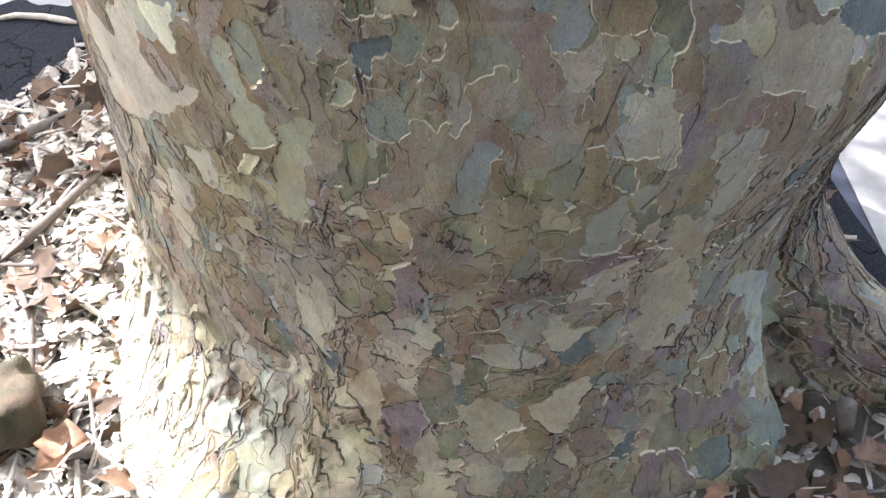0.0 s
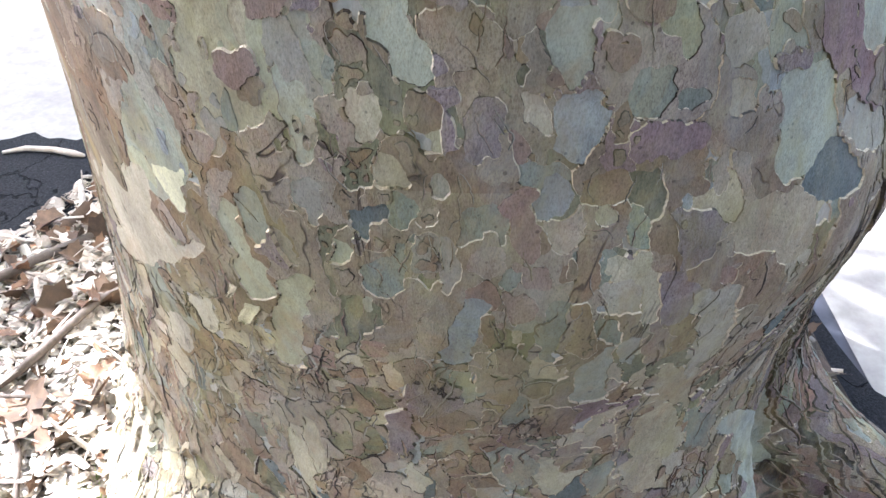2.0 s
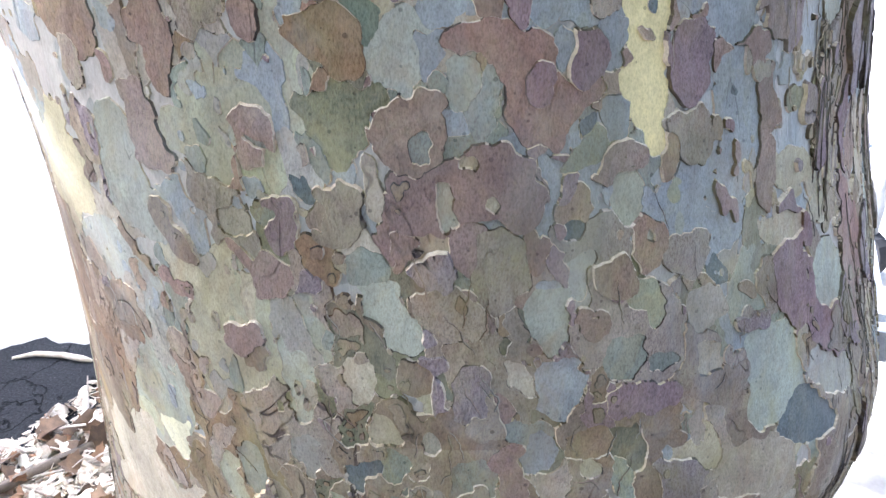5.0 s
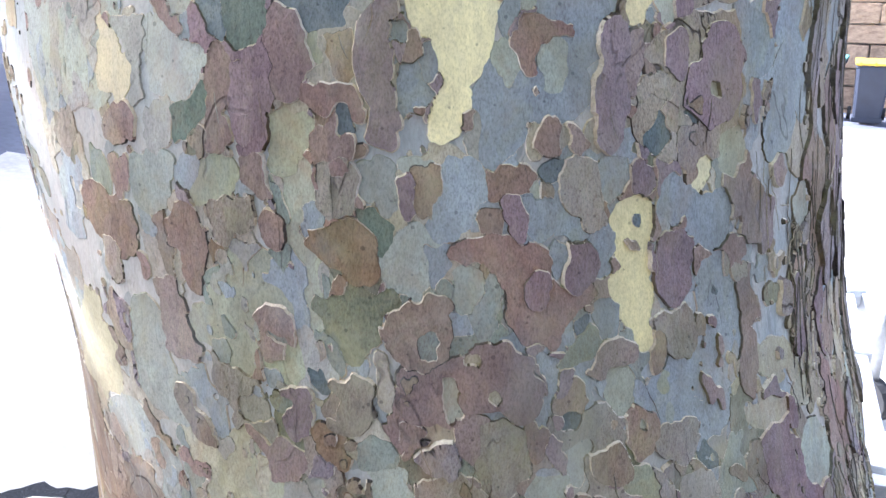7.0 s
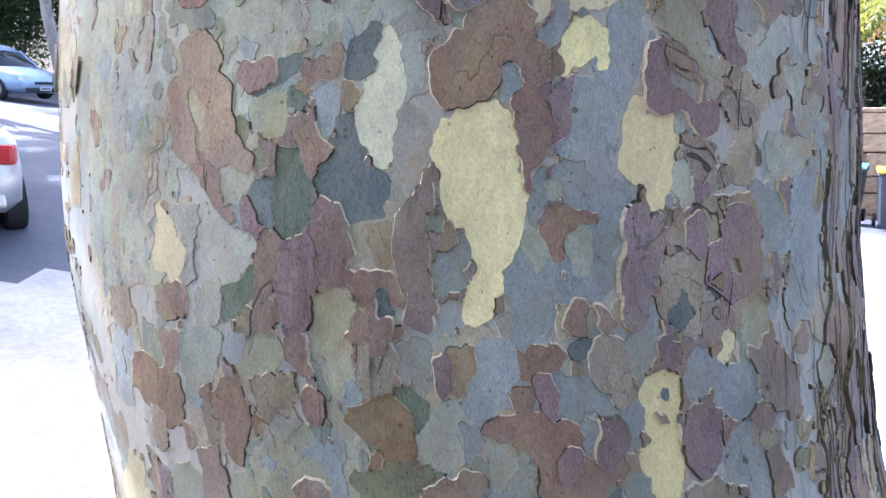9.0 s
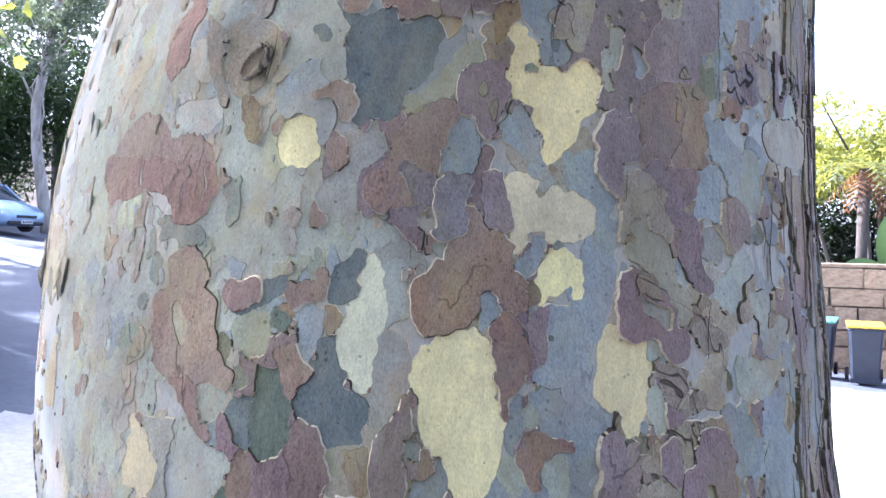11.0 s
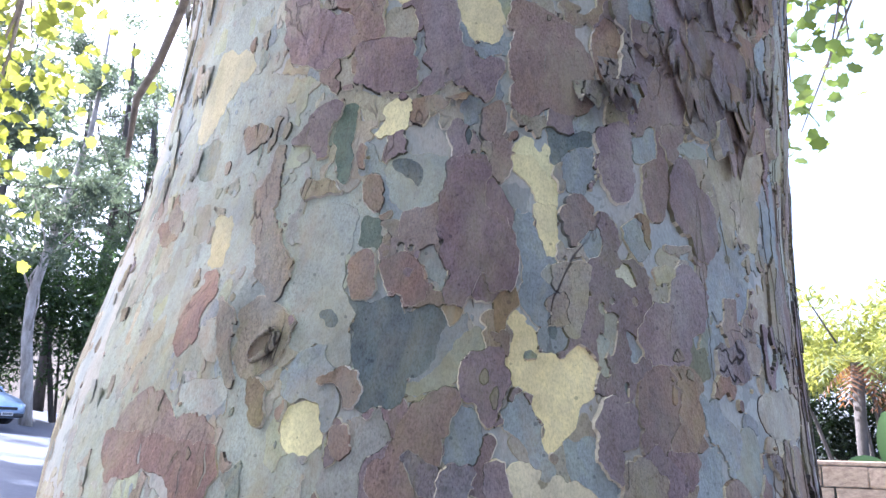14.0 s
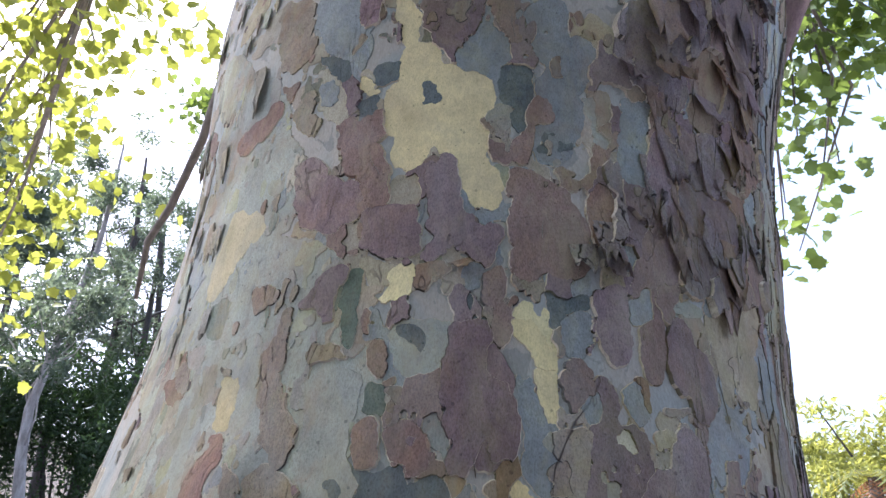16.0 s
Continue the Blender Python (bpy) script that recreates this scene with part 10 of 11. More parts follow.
SHAVINGS = [(-0.259, 0.655, 0.008, 0.017, 0.7, -0.2, "straw"), (-0.241, 0.632, 0.021, 0.022, 0.8, 0.15, "straw"), (-0.226, 0.628, 0.010, 0.016, 1.0, -0.3, "warm"), (0.125, 1.985, 0.035, 0.05, 0.45, 0.15, "lilac"),
            (0.150, 2.02, 0.03, 0.075, 0.4, 0.0, "lilac"), (0.165, 1.99, 0.03, 0.05, 0.5, -0.1, "mauve"), (-0.02, 1.955, 0.022, 0.022, 0.6, 0.3, "tan"), (0.19, 2.27, 0.04, 0.04, 0.5, -0.4, "mauve"), (0.235, 2.30, 0.045, 0.085, 0.5, 0.1, "brown")]
flake_rng = np.random.default_rng(515)
for _ in range(40):
    z_ = flake_rng.uniform(1.98, 2.62)
    s_ = flake_rng.uniform(0.23 - 0.05 * (z_ - 2.0), 0.44)
    SHAVINGS.append((s_, z_, flake_rng.uniform(0.022, 0.060), flake_rng.uniform(0.04, 0.12), flake_rng.uniform(0.02, 0.14), flake_rng.normal() * 0.10, str(flake_rng.choice(["mauve", "brown", "lilac", "umber"]))))
for _ in range(30):
    z_ = flake_rng.uniform(1.4, 2.5)
    SHAVINGS.append((flake_rng.uniform(-0.56, -0.37), z_, flake_rng.uniform(0.010, 0.026), flake_rng.uniform(0.04, 0.09), flake_rng.uniform(0.02, 0.08), flake_rng.normal() * 0.10, str(flake_rng.choice(["dove", "warm", "straw", "taupe", "pale"]))))
for s_, z_, w_, h_, c_, t_, k_ in SHAVINGS:
    shaving(s_, z_, w_, h_, c_, t_, BARK[k_], "loose curled flake of bark")

# An old knot hole with a rolled lip on the sunny side.
KNOT_S, KNOT_Z = -0.1845, 1.683
ring = []
for q in np.linspace(0, math.tau, 29)[:-1]:
    u, v = 0.0088 * math.cos(q) * (1 + 0.12 * math.sin(2 * q + 0.5)), 0.018 * math.sin(q)
    ring.append((KNOT_S + u * math.cos(0.65) + v * math.sin(0.65), KNOT_Z - u * math.sin(0.65) + v * math.cos(0.65)))
rims_ = [Vector(on_trunk(np.array([a]), np.array([b]), 0.0045 + 0.0015 * math.sin(3 * k_))[0]) for k_, (a, b) in enumerate(ring)]
bm = bmesh.new()
tube(bm, rims_ + [rims_[0]], [0.0016 + 0.0036 * (0.5 + 0.5 * math.cos(k_ * math.tau / 28 - 0.9)) ** 1.5 + 0.0004 * math.sin(k_ * 1.7) for k_ in range(29)], 10)
part("knot_lip", bm, BARK["taupe"], tree, "rolled grey lip of an old knot hole", True)
bm = bmesh.new()
rows_ = []
for depth, size_ in ((0.0060, 0.95), (0.0046, 0.85), (0.0040, 0.6), (0.0036, 0.3)):
    rows_.append([bm.verts.new(Vector(on_trunk(np.array([KNOT_S + (a - KNOT_S) * size_]), np.array([KNOT_Z + (b - KNOT_Z) * size_]), depth)[0])) for a, b in ring])
for r_, q_ in zip(rows_, rows_[1:]):
    for k_ in range(28):
        bm.faces.new((r_[k_], r_[(k_ + 1) % 28], q_[(k_ + 1) % 28], q_[k_]))
bm.faces.new(rows_[-1])
part("knot_hollow", bm, BARK["tan"], tree, "ochre hollow of an old knot", True)

# The great limbs above, and the crown that shades the ground.
limbs = []
top_c = Vector((0.24, 1.36, 4.3))
for k, (to, r0) in enumerate((((-2.4, 2.6, 8.2), 0.30), ((2.6, 1.9, 8.0), 0.28), ((0.4, 4.0, 8.6), 0.28), ((-0.8, -1.6, 8.0), 0.24), ((1.7, -0.9, 7.6), 0.2))):
    to = Vector(to)
    bm = bmesh.new()
    ps = [top_c.lerp(to, float(t)) + Vector((0.25 * math.sin(5 * t + k), 0.2 * math.cos(4 * t + 2 * k), 0.5 * math.sin(3.1 * t))) - TREE for t in np.linspace(0, 1, 9)]
    tube(bm, ps, [r0 * (1 - 0.7 * t) for t in np.linspace(0, 1, 9)], 12)
    part("limb", bm, M_GUMBARK, tree, "pale upper limb", smooth=True)
bm = bmesh.new()
tube(bm, [Vector(p) - TREE for p in ((0.58, 1.22, 2.62), (0.72, 1.16, 2.9), (0.95, 1.2, 3.4), (1.5, 1.5, 4.2))], [0.10, 0.085, 0.07, 0.04], 10)
part("limb", bm, BARK["mauve"], tree, "rough limb low on the shaded flank", smooth=True)
bm = bmesh.new()
tube(bm, [Vector(p) - TREE for p in ((-0.36, 1.30, 2.86), (-0.44, 1.32, 2.72), (-0.50, 1.31, 2.62), (-0.53, 1.32, 2.46), (-0.57, 1.31, 2.30), (-0.60, 1.30, 2.22), (-0.605, 1.30, 2.10))], [0.013, 0.012, 0.011, 0.0095, 0.008, 0.007, 0.004], 8)
part("twig", bm, M_TWIG, tree, "bare brown twig hanging beside the trunk", smooth=True)

# A plane leaf: five pointed lobes, slightly folded.
LOBES = [(0, -0.42), (0.15, -0.36), (0.36, -0.34), (0.36, -0.14), (0.50, 0.03), (0.35, 0.13), (0.29, 0.30), (0.15, 0.28), (0, 0.52)]
LEAF = [(0, -0.1, 0.0)] + [(x, y, 0.22 * abs(x) - 0.1 * y * y) for x, y in LOBES] + [(-x, y, 0.22 * abs(x) - 0.1 * y * y) for x, y in LOBES[-2:0:-1]]
LEAF_F = [(0, k, k % 16 + 1) for k in range(1, 17)]


def spray(name, centres, count, reach, size, mat_, seed, parent, label, droop=0.6):
    """Leaves in clumps round the given centres."""
    g = np.random.default_rng(seed)
    c = np.asarray(centres)[g.integers(0, len(centres), count)]
    p = c + g.normal(size=(count, 3)) * np.asarray(reach)
    n = g.normal(size=(count, 3)) + (0, 0, droop)
    v, f = scatter(LEAF, LEAF_F, p, n, g.uniform(0.6, 1.2, count) * size, g)
    return tagged(mesh_from(name, v, f, mat_, parent, label), kind="stuff")


def dirpoint(az, el, far, eye=(0.0, -0.08, 1.6)):
    a, e = radians(az), radians(el)
    return Vector(eye) + far * Vector((math.sin(a) * math.cos(e), math.cos(a) * math.cos(e), math.sin(e)))


g = np.random.default_rng(77)
# Low boughs that hang into view on either side.
west, east = [], []
for az, el, far in ((-34, 33, 4.6), (-32, 29, 4.8), (-34, 25, 5.0), (-31.5, 21, 4.9), (-34, 17, 4.8), (-29, 33, 4.4), (-33.5, 13, 5.0), (-30.5, 25, 4.6), (-36, 21, 4.6), (-36, 29, 4.6), (-32, 36, 4.5), (-26.5, 37, 4.2)):
    west.append(dirpoint(az, el, far) - TREE)
for az, el, far in ((31, 36, 4.4), (33, 33, 4.6), (28, 36, 4.2), (29.5, 32, 4.4), (26.5, 31, 4.2), (27.5, 27.5, 4.2), (28.5, 24.5, 4.3), (26, 24, 4.2), (25.6, 21.5, 4.2), (26.4, 20.6, 4.3), (30, 26, 4.4), (34, 36, 4.6), (32, 38, 4.5), (36, 33, 4.6)):
    east.append(dirpoint(az, el, far) - TREE)
spray("leaves", west, 1100, (0.22, 0.22, 0.17), 0.085, M_LEAF_SUN, 1, tree, "plane leaves with backlight painted in as yellow-green")
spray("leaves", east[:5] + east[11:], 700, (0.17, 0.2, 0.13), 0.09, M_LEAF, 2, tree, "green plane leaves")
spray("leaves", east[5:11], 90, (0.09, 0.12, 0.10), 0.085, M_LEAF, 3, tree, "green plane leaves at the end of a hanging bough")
for hub, ends, r in ((dirpoint(-30, 40, 4.4) - TREE, west, 0.012), (dirpoint(29, 40, 4.3) - TREE, east, 0.012)):
    for e in ends:
        bm = bmesh.new()
        mid = hub.lerp(e, 0.5) + Vector(g.normal(size=3) * 0.08)
        tube(bm, [hub, mid, e], [r, r * 0.7, r * 0.3], 5)
        part("twig", bm, M_TWIG, tree)


def sunward(x, y, z, rise):
    """The place that lies rise metres higher towards the sun, seen from the tree's foot."""
    return Vector((x, y, z)) + SUN * (rise / SUN.z) - TREE


# Free-floating leaf clumps out of view, added to shade chosen spots of ground.
shade_clumps = [sunward(x, y, -0.18, h) for x, y, h in ((-1.14, 1.68, 3.7), (-1.29, 1.74, 3.7), (-1.2, 1.86, 3.8), (-1.08, 2.06, 3.6), (-1.31, 2.11, 3.9), (-1.42, 2.16, 4.1), (-1.05, 2.06, 3.8), (-1.26, 1.8, 4.0), (1.41, 0.0, 5.1), (3.75, 5.3, 7.2), (4.6, 5.5, 7.4), (3.25, 4.8, 7.2))]
spray("leaves", shade_clumps, 5800, (0.28, 0.22, 0.14), 0.12, M_LEAF, 12, tree, "unseen leaf clumps added to shade the asphalt")
# More unseen clumps, added sunward of the trunk; gaps between heights leave sun flecks.
high_clumps = [sunward(-0.36 - 0.06 * k, 0.80 + 0.12 * k, z, h) for z, h in ((0.40, 4.6), (0.52, 4.8), (0.66, 4.7), (0.80, 4.9), (0.90, 4.7), (1.66, 5.0), (1.88, 5.1), (1.95, 5.3), (2.10, 5.2), (2.30, 5.1), (2.50, 5.3)) for k in (0, 1)]
spray("leaves", high_clumps, 3000, (0.15, 0.15, 0.05), 0.11, M_LEAF, 13, tree, "unseen leaf clumps added to dapple the trunk")
crown = [Vector((g.normal() * 2.6, 1.4 + g.normal() * 2.6, g.uniform(6.6, 9.6))) - TREE for _ in range(70)]
spray("crown", crown, 5200, (0.55, 0.55, 0.4), 0.2, M_LEAF, 9, tree, "high green crown of plane leaves")

# Unseen extra leaves on the south side, added to hold sky light off the trunk.
south = [Vector((g.uniform(-5.5, 3.0), g.uniform(-5.5, -0.6), g.uniform(4.6, 7.6))) - TREE for _ in range(60)]
spray("crown", south, 4300, (0.5, 0.5, 0.35), 0.2, M_LEAF, 10, tree, "unseen plane leaves added on the south side to block sky light")


# ---- litter round the roots ----
g = np.random.default_rng(3)


def near_tree(n, seed, outer=1.3, east=1.0):
    g = np.random.default_rng(seed)
    out = []
    while len(out) < n:
        x, y = g.uniform(-1.35, 1.45), g.uniform(-0.2, 2.0)
        a = math.atan2(x - 0.05, 1.2 - y)
        d = math.hypot(x - 0.05, y - 1.2)
        if x > 0.3 and g.random() > east:
            continue
        if trunk_radius(a, -0.12) < d < outer and x < 0.9 + 0.4 * float(ease((0.95 - y) / 0.25)):
            out.append((x, y))
    return np.array(out)


def litter(name, count, shape, faces, size, mat_, seed, label, lift=0.012, tip=0.35, east=1.0):
    p = near_tree(count, seed, 1.3, east)
    g = np.random.default_rng(seed + 1)
    z = ground_z(p[:, 0], p[:, 1]) + litter_relief(p[:, 0], p[:, 1]) + lift * g.uniform(0.4, 2.2, count)
    n = np.stack([g.normal(size=count) * tip, g.normal(size=count) * tip, np.ones(count)], -1)
    s = np.exp(g.normal(size=(count, 1)) * 0.4) * size * np.stack([g.uniform(0.5, 1.6, count), g.uniform(0.4, 1.7, count), g.uniform(0.4, 1.8, count)], -1)
    v, f = scatter(shape, faces, np.column_stack([p, z]), n, s, g)
    return tagged(mesh_from(name, v, f, mat_, label=label), category="litter", kind="stuff")


def chip_shape(nx=4, arch=0.035):
    """A curled shaving of bark with ragged ends and thickness."""
    top = [(x / nx - 0.5 + 0.06 * math.sin(7 * x + 3 * s), s * (0.17 - 0.06 * math.cos(5.1 * x)), arch * (0.3 - (x / nx - 0.5) ** 2) - 0.25 * abs(s) * arch) for x in range(nx + 1) for s in (-1, 0, 1)]
    low = [(x, y, z - 0.012) for x, y, z in top]
    n = len(top)
    f = []
    for x in range(nx):
        for s in range(2):
            a, b, c, d = 3 * x + s, 3 * x + s + 1, 3 * x + s + 4, 3 * x + s + 3
            f += [(a, b, c, d), (n + d, n + c, n + b, n + a)]
        f += [(3 * x + 3, 3 * x, n + 3 * x, n + 3 * x + 3)[::-1], (3 * x + 2, 3 * x + 5, n + 3 * x + 5, n + 3 * x + 2)[::-1]]
    return top + low, f


CHIP, CHIP_F = chip_shape()
litter("bark_litter", 10500, [(x, 1.6 * y, z) for x, y, z in CHIP], CHIP_F, 0.025, M_CHIP, 41, "pale curled flakes of shed bark on the soil", 0.012, 0.28, 0.10)
litter("twig_litter", 500, [(x * 1.0, y * 0.16, z * 0.5) for x, y, z in CHIP], CHIP_F, 0.085, M_TWIG, 43, "thin dry twigs lying on the soil")
litter("shred_litter", 1000, [(x * 1.0, y * 0.22, z * 0.7) for x, y, z in CHIP], CHIP_F, 0.055, M_CHIP, 47, "long pale shreds of bark on the soil", 0.02, 0.3, 0.1)
litter("dark_leaf_litter", 260, [(x, y, 2.5 * z) for x, y, z in LEAF], LEAF_F, 0.06, M_SHADELEAF, 49, "dull brown fallen leaves, colour darkened for the shade of the root", 0.02, 0.6)
litter("leaf_litter", 420, [(x, y, 2.0 * z) for x, y, z in LEAF], LEAF_F, 0.034, M_DRYLEAF, 45, "brown dry leaves lying on the soil", 0.02, 0.5)


def stick(pts_, r, label, mat_=M_TWIG):
    bm = bmesh.new()
    tube(bm, [Vector((x, y, float(ground_z(x, y)) + z)) for x, y, z in pts_], r, 7)
    ob = part("stick", bm, mat_, None, "", True)
    return tagged(ob, label, "stick", "fallen sticks")


stick(((-0.72, 1.42, 0.05), (-0.82, 1.33, 0.06), (-0.92, 1.12, 0.055), (-1.12, 0.86, 0.05)), [0.009, 0.011, 0.012, 0.008], "grey fallen stick lying on the litter")
stick(((-0.92, 1.58, 0.05), (-1.00, 1.50, 0.055), (-1.16, 1.36, 0.05)), [0.012, 0.016, 0.012], "thick grey fallen stick lying on the litter")
stick(((-0.58, 0.74, 0.05), (-0.68, 0.70, 0.06), (-0.78, 0.66, 0.05)), [0.005, 0.006, 0.005], "thin fallen stick lying by the root")
stick(((-0.94, 1.05, 0.05), (-0.84, 0.90, 0.055), (-0.79, 0.76, 0.05)), [0.006, 0.007, 0.005], "thin dry stick lying on the litter")
stick(((-1.36, 2.02, 0.016), (-1.29, 2.035, 0.022), (-1.20, 2.03, 0.02), (-1.13, 2.01, 0.02), (-1.10, 2.005, 0.016)), [0.005, 0.009, 0.010, 0.011, 0.006], "pale broken stick lying on the asphalt", M_CHIP)
stick(((0.75, 0.66, 0.02), (0.72, 0.67, 0.12)), [0.017, 0.018], "short grey broken stake standing in the litter")


def dry_leaf(x, y, z, size, turn, tilt, label):
    me = bpy.data.meshes.new("dry_leaf")
    v = [(a * size * 0.62, b * size * 0.62, size * (2.2 * c + 0.5 * b * b + 0.1 * math.sin(9 * a))) for a, b, c in LEAF]
    me.from_pydata(v + [(a, b, c - 0.002) for a, b, c in v], [], LEAF_F + [tuple(17 + k for k in t[::-1]) for t in LEAF_F])
    ob = new("dry_leaf", finish(me, M_DRYLEAF))
    ob.matrix_basis = pose(x, y, z, tilt, 0.4 * tilt, turn)
    return tagged(ob, label, "leaf", "fallen leaves")


for x, y, z, size, turn, tilt in ((-0.75, 1.09, 0.06, 0.10, 30, 12), (-0.67, 0.60, 0.07, 0.17, 140, 8), (-0.52, 0.50, 0.05, 0.11, 200, 15), (0.76, 0.60, 0.05, 0.13, 80, 25), (0.84, 0.72, 0.06, 0.11, 10, 30),
                                (0.70, 0.52, 0.05, 0.10, 160, 12), (-0.83, 1.32, 0.06, 0.10, 250, 20), (-0.70, 0.68, 0.06, 0.09, 310, 18)):
    dry_leaf(x, y, z - 0.18, size, turn, tilt, "curled brown dry plane leaf lying on the litter")


def rock(at, size, label):
    bm = bmesh.new()
    bmesh.ops.create_icosphere(bm, subdivisions=4, radius=1.0)
    for v in bm.verts:
        n = noise.noise(v.co * 1.3 + Vector(at) * 7) * 0.35 + noise.noise(v.co * 4) * 0.10
        q = v.co.copy()
        for k in range(3):
            q[k] = math.copysign(abs(q[k]) ** 0.75, q[k])
        v.co = Vector((q.x * size[0], q.y * size[1], q.z * size[2])) * (0.85 + n)
    ob = part("rock", bm, M_ROCK, None, "", True)
    ob.matrix_basis = pose(*at, 0, 0, 20)
    return tagged(ob, label, "rock")


rock((-0.80, 0.68, -0.10), (0.075, 0.10, 0.085), "mossy brown rock standing in the litter")
blades = []
g = np.random.default_rng(8)
for k in range(60):
    a, l = g.uniform(0, 6.28), g.uniform(0.03, 0.075)
    x, y = -0.67 + g.normal() * 0.02, 0.80 + g.normal() * 0.025
    blades.append(np.array([(x - 0.0015, y, -0.16), (x + 0.0015, y, -0.16), (x + l * 0.8 * math.cos(a), y + l * 0.8 * math.sin(a), -0.15 + l * 0.6)]))
tagged(mesh_from("grass", np.concatenate(blades), np.arange(180).reshape(-1, 3), M_GRASS, label="small tuft of green grass in the litter"), category="grass", kind="stuff")


# ---- an unseen plain wall, added behind the path to cut light on the trunk ----
bm = bmesh.new()
box(bm, (34, 0.3, 7.5), (0, -7.0, 3.3), (0, 0, 0), 0.02)
tagged(part("wall_south", bm, mottled("dull_render", (0.12, 0.105, 0.085), (0.08, 0.07, 0.058), 2.0, 0.9, spread=0, grain=0.3), None), "unseen plain dull brown wall added behind the path to cut light", "wall", kind="structure")


# ---- cars ----
def car(label, paint, at, turn, slope=0.0):
    """A small saloon: y runs from the tail to the nose."""
    base = thing("car", label, "car", at, turn, "parked cars")
    base.rotation_euler.x = slope
    st = [(0.00, 0.60, 0.42, 0.72), (0.06, 0.74, 0.30, 0.86), (0.25, 0.81, 0.24, 0.95), (0.8, 0.85, 0.22, 0.98), (1.6, 0.86, 0.20, 0.95), (2.6, 0.86, 0.20, 0.93), (3.3, 0.85, 0.20, 0.90), (3.9, 0.82, 0.22, 0.80), (4.2, 0.74, 0.26, 0.70), (4.32, 0.58, 0.32, 0.62)]
    secs = []
    for y, w, lo, hi in st:
        m = (lo + hi) / 2
        half = [(0.0, lo), (w * 0.8, lo), (w * 0.97, lo + 0.10), (w, m), (w * 0.97, hi - 0.08), (w * 0.88, hi), (w * 0.4, hi + 0.02)]
        ring = [(x, y, z) for x, z in half] + [(0, y, hi + 0.025)] + [(-x, y, z) for x, z in half[:0:-1]]
        secs.append(ring)
    part("body", loft(secs), paint, base, "", True)
    cab = [(0.55, 0.70, 0.95, 0.66, 0.99), (1.05, 0.74, 0.95, 0.58, 1.33), (1.5, 0.76, 0.95, 0.58, 1.43), (2.3, 0.76, 0.93, 0.58, 1.42), (2.7, 0.75, 0.92, 0.56, 1.30), (3.3, 0.70, 0.89, 0.64, 0.93)]
    secs = [[(-w, y, lo), (w, y, lo), (w * 0.97, y, lo + 0.5 * (hi - lo)), (rw, y, hi), (0, y, hi + 0.03), (-rw, y, hi), (-w * 0.97, y, lo + 0.5 * (hi - lo))] for y, w, lo, rw, hi in cab]
    part("cabin_glass", loft(secs), M_GLASS, base, "dark tinted windows", True)
    secs = [[(-rw - 0.012, y, hi - 0.03), (rw + 0.012, y, hi - 0.03), (rw, y, hi + 0.012), (0, y, hi + 0.045), (-rw, y, hi + 0.012)] for y, w, lo, rw, hi in cab[1:5]]
    part("roof", loft(secs), paint, base, "", True)
    for sx in (-1, 1):
        for pts_ in (((0.71, 0.55, 0.95), (0.60, 1.05, 1.35)), ((0.77, 1.9, 0.95), (0.60, 1.95, 1.42)), ((0.72, 3.28, 0.90), (0.58, 2.7, 1.32))):
            bm = bmesh.new()
            tube(bm, [(sx * x, y, z) for x, y, z in pts_], [0.035, 0.035], 6)
            part("pillar", bm, paint, base)
        for y in (0.75, 3.45):
            wh = thing("wheel", "", "")
            wh.parent = base
            for k in ("label", "category"):
                if k in wh:
                    del wh[k]
            wh.location = (sx * 0.77, y, 0.30)
            bm = bmesh.new()
            disc(bm, 0.30, 0.19, (0, 0, 0), (0, 90, 0), 28)
            bmesh.ops.bevel(bm, geom=bm.edges[:], offset=0.025, segments=2, affect="EDGES")
            part("tyre", bm, M_RUBBER, wh)
            bm = bmesh.new()
            disc(bm, 0.2, 0.02, (sx * 0.1, 0, 0), (0, 90, 0), 20)
            for a in range(5):
                box(bm, (0.02, 0.05, 0.18), (sx * 0.108, 0.09 * math.sin(a * 1.257), 0.09 * math.cos(a * 1.257)), (-a * 72, 0, 0), 0.006)
            part("rim", bm, M_ALLOY, wh)
        bm = bmesh.new()
        box(bm, (0.26, 0.14, 0.17), (sx * 0.62, 0.075, 0.74), (0, 0, -sx * 22), 0.035)
        part("tail_light", bm, M_REDLENS, base, "red tail light")
        bm = bmesh.new()
        box(bm, (0.30, 0.18, 0.14), (sx * 0.57, 4.17, 0.61), (20, 0, sx * -22), 0.04)
        part("headlight", bm, M_CLEAR, base, "clear headlight")
        bm = bmesh.new()
        box(bm, (0.16, 0.1, 0.12), (sx * 0.90, 2.85, 0.98), (0, 0, 0), 0.03)
        part("wing_mirror", bm, paint, base)
    for y, w in ((0.02, 1.25), (4.30, 1.2)):
        bm = bmesh.new()
        box(bm, (w, 0.09, 0.12), (0, y, 0.36), (0, 0, 0), 0.03)
        part("bumper", bm, M_BLACK if y > 1 else paint, base)
    bm = bmesh.new()
    box(bm, (0.7, 0.04, 0.09), (0, 4.315, 0.55), (0, 0, 0), 0.02)
    part("grille", bm, M_BLACK, base, "dark slatted grille")
    for y, z in ((-0.005, 0.62), (4.355, 0.40)):
        bm = bmesh.new()
        box(bm, (0.40, 0.015, 0.11), (0, y, z), (0, 0, 0), 0.004)
        pl = part("number_plate", bm, M_PLATE, base, "white plate with dark bars")
        for k in range(5):
            bm = bmesh.new()
            box(bm, (0.04, 0.006, 0.06), (-0.13 + 0.065 * k, y + (0.009 if y > 1 else -0.009), z))
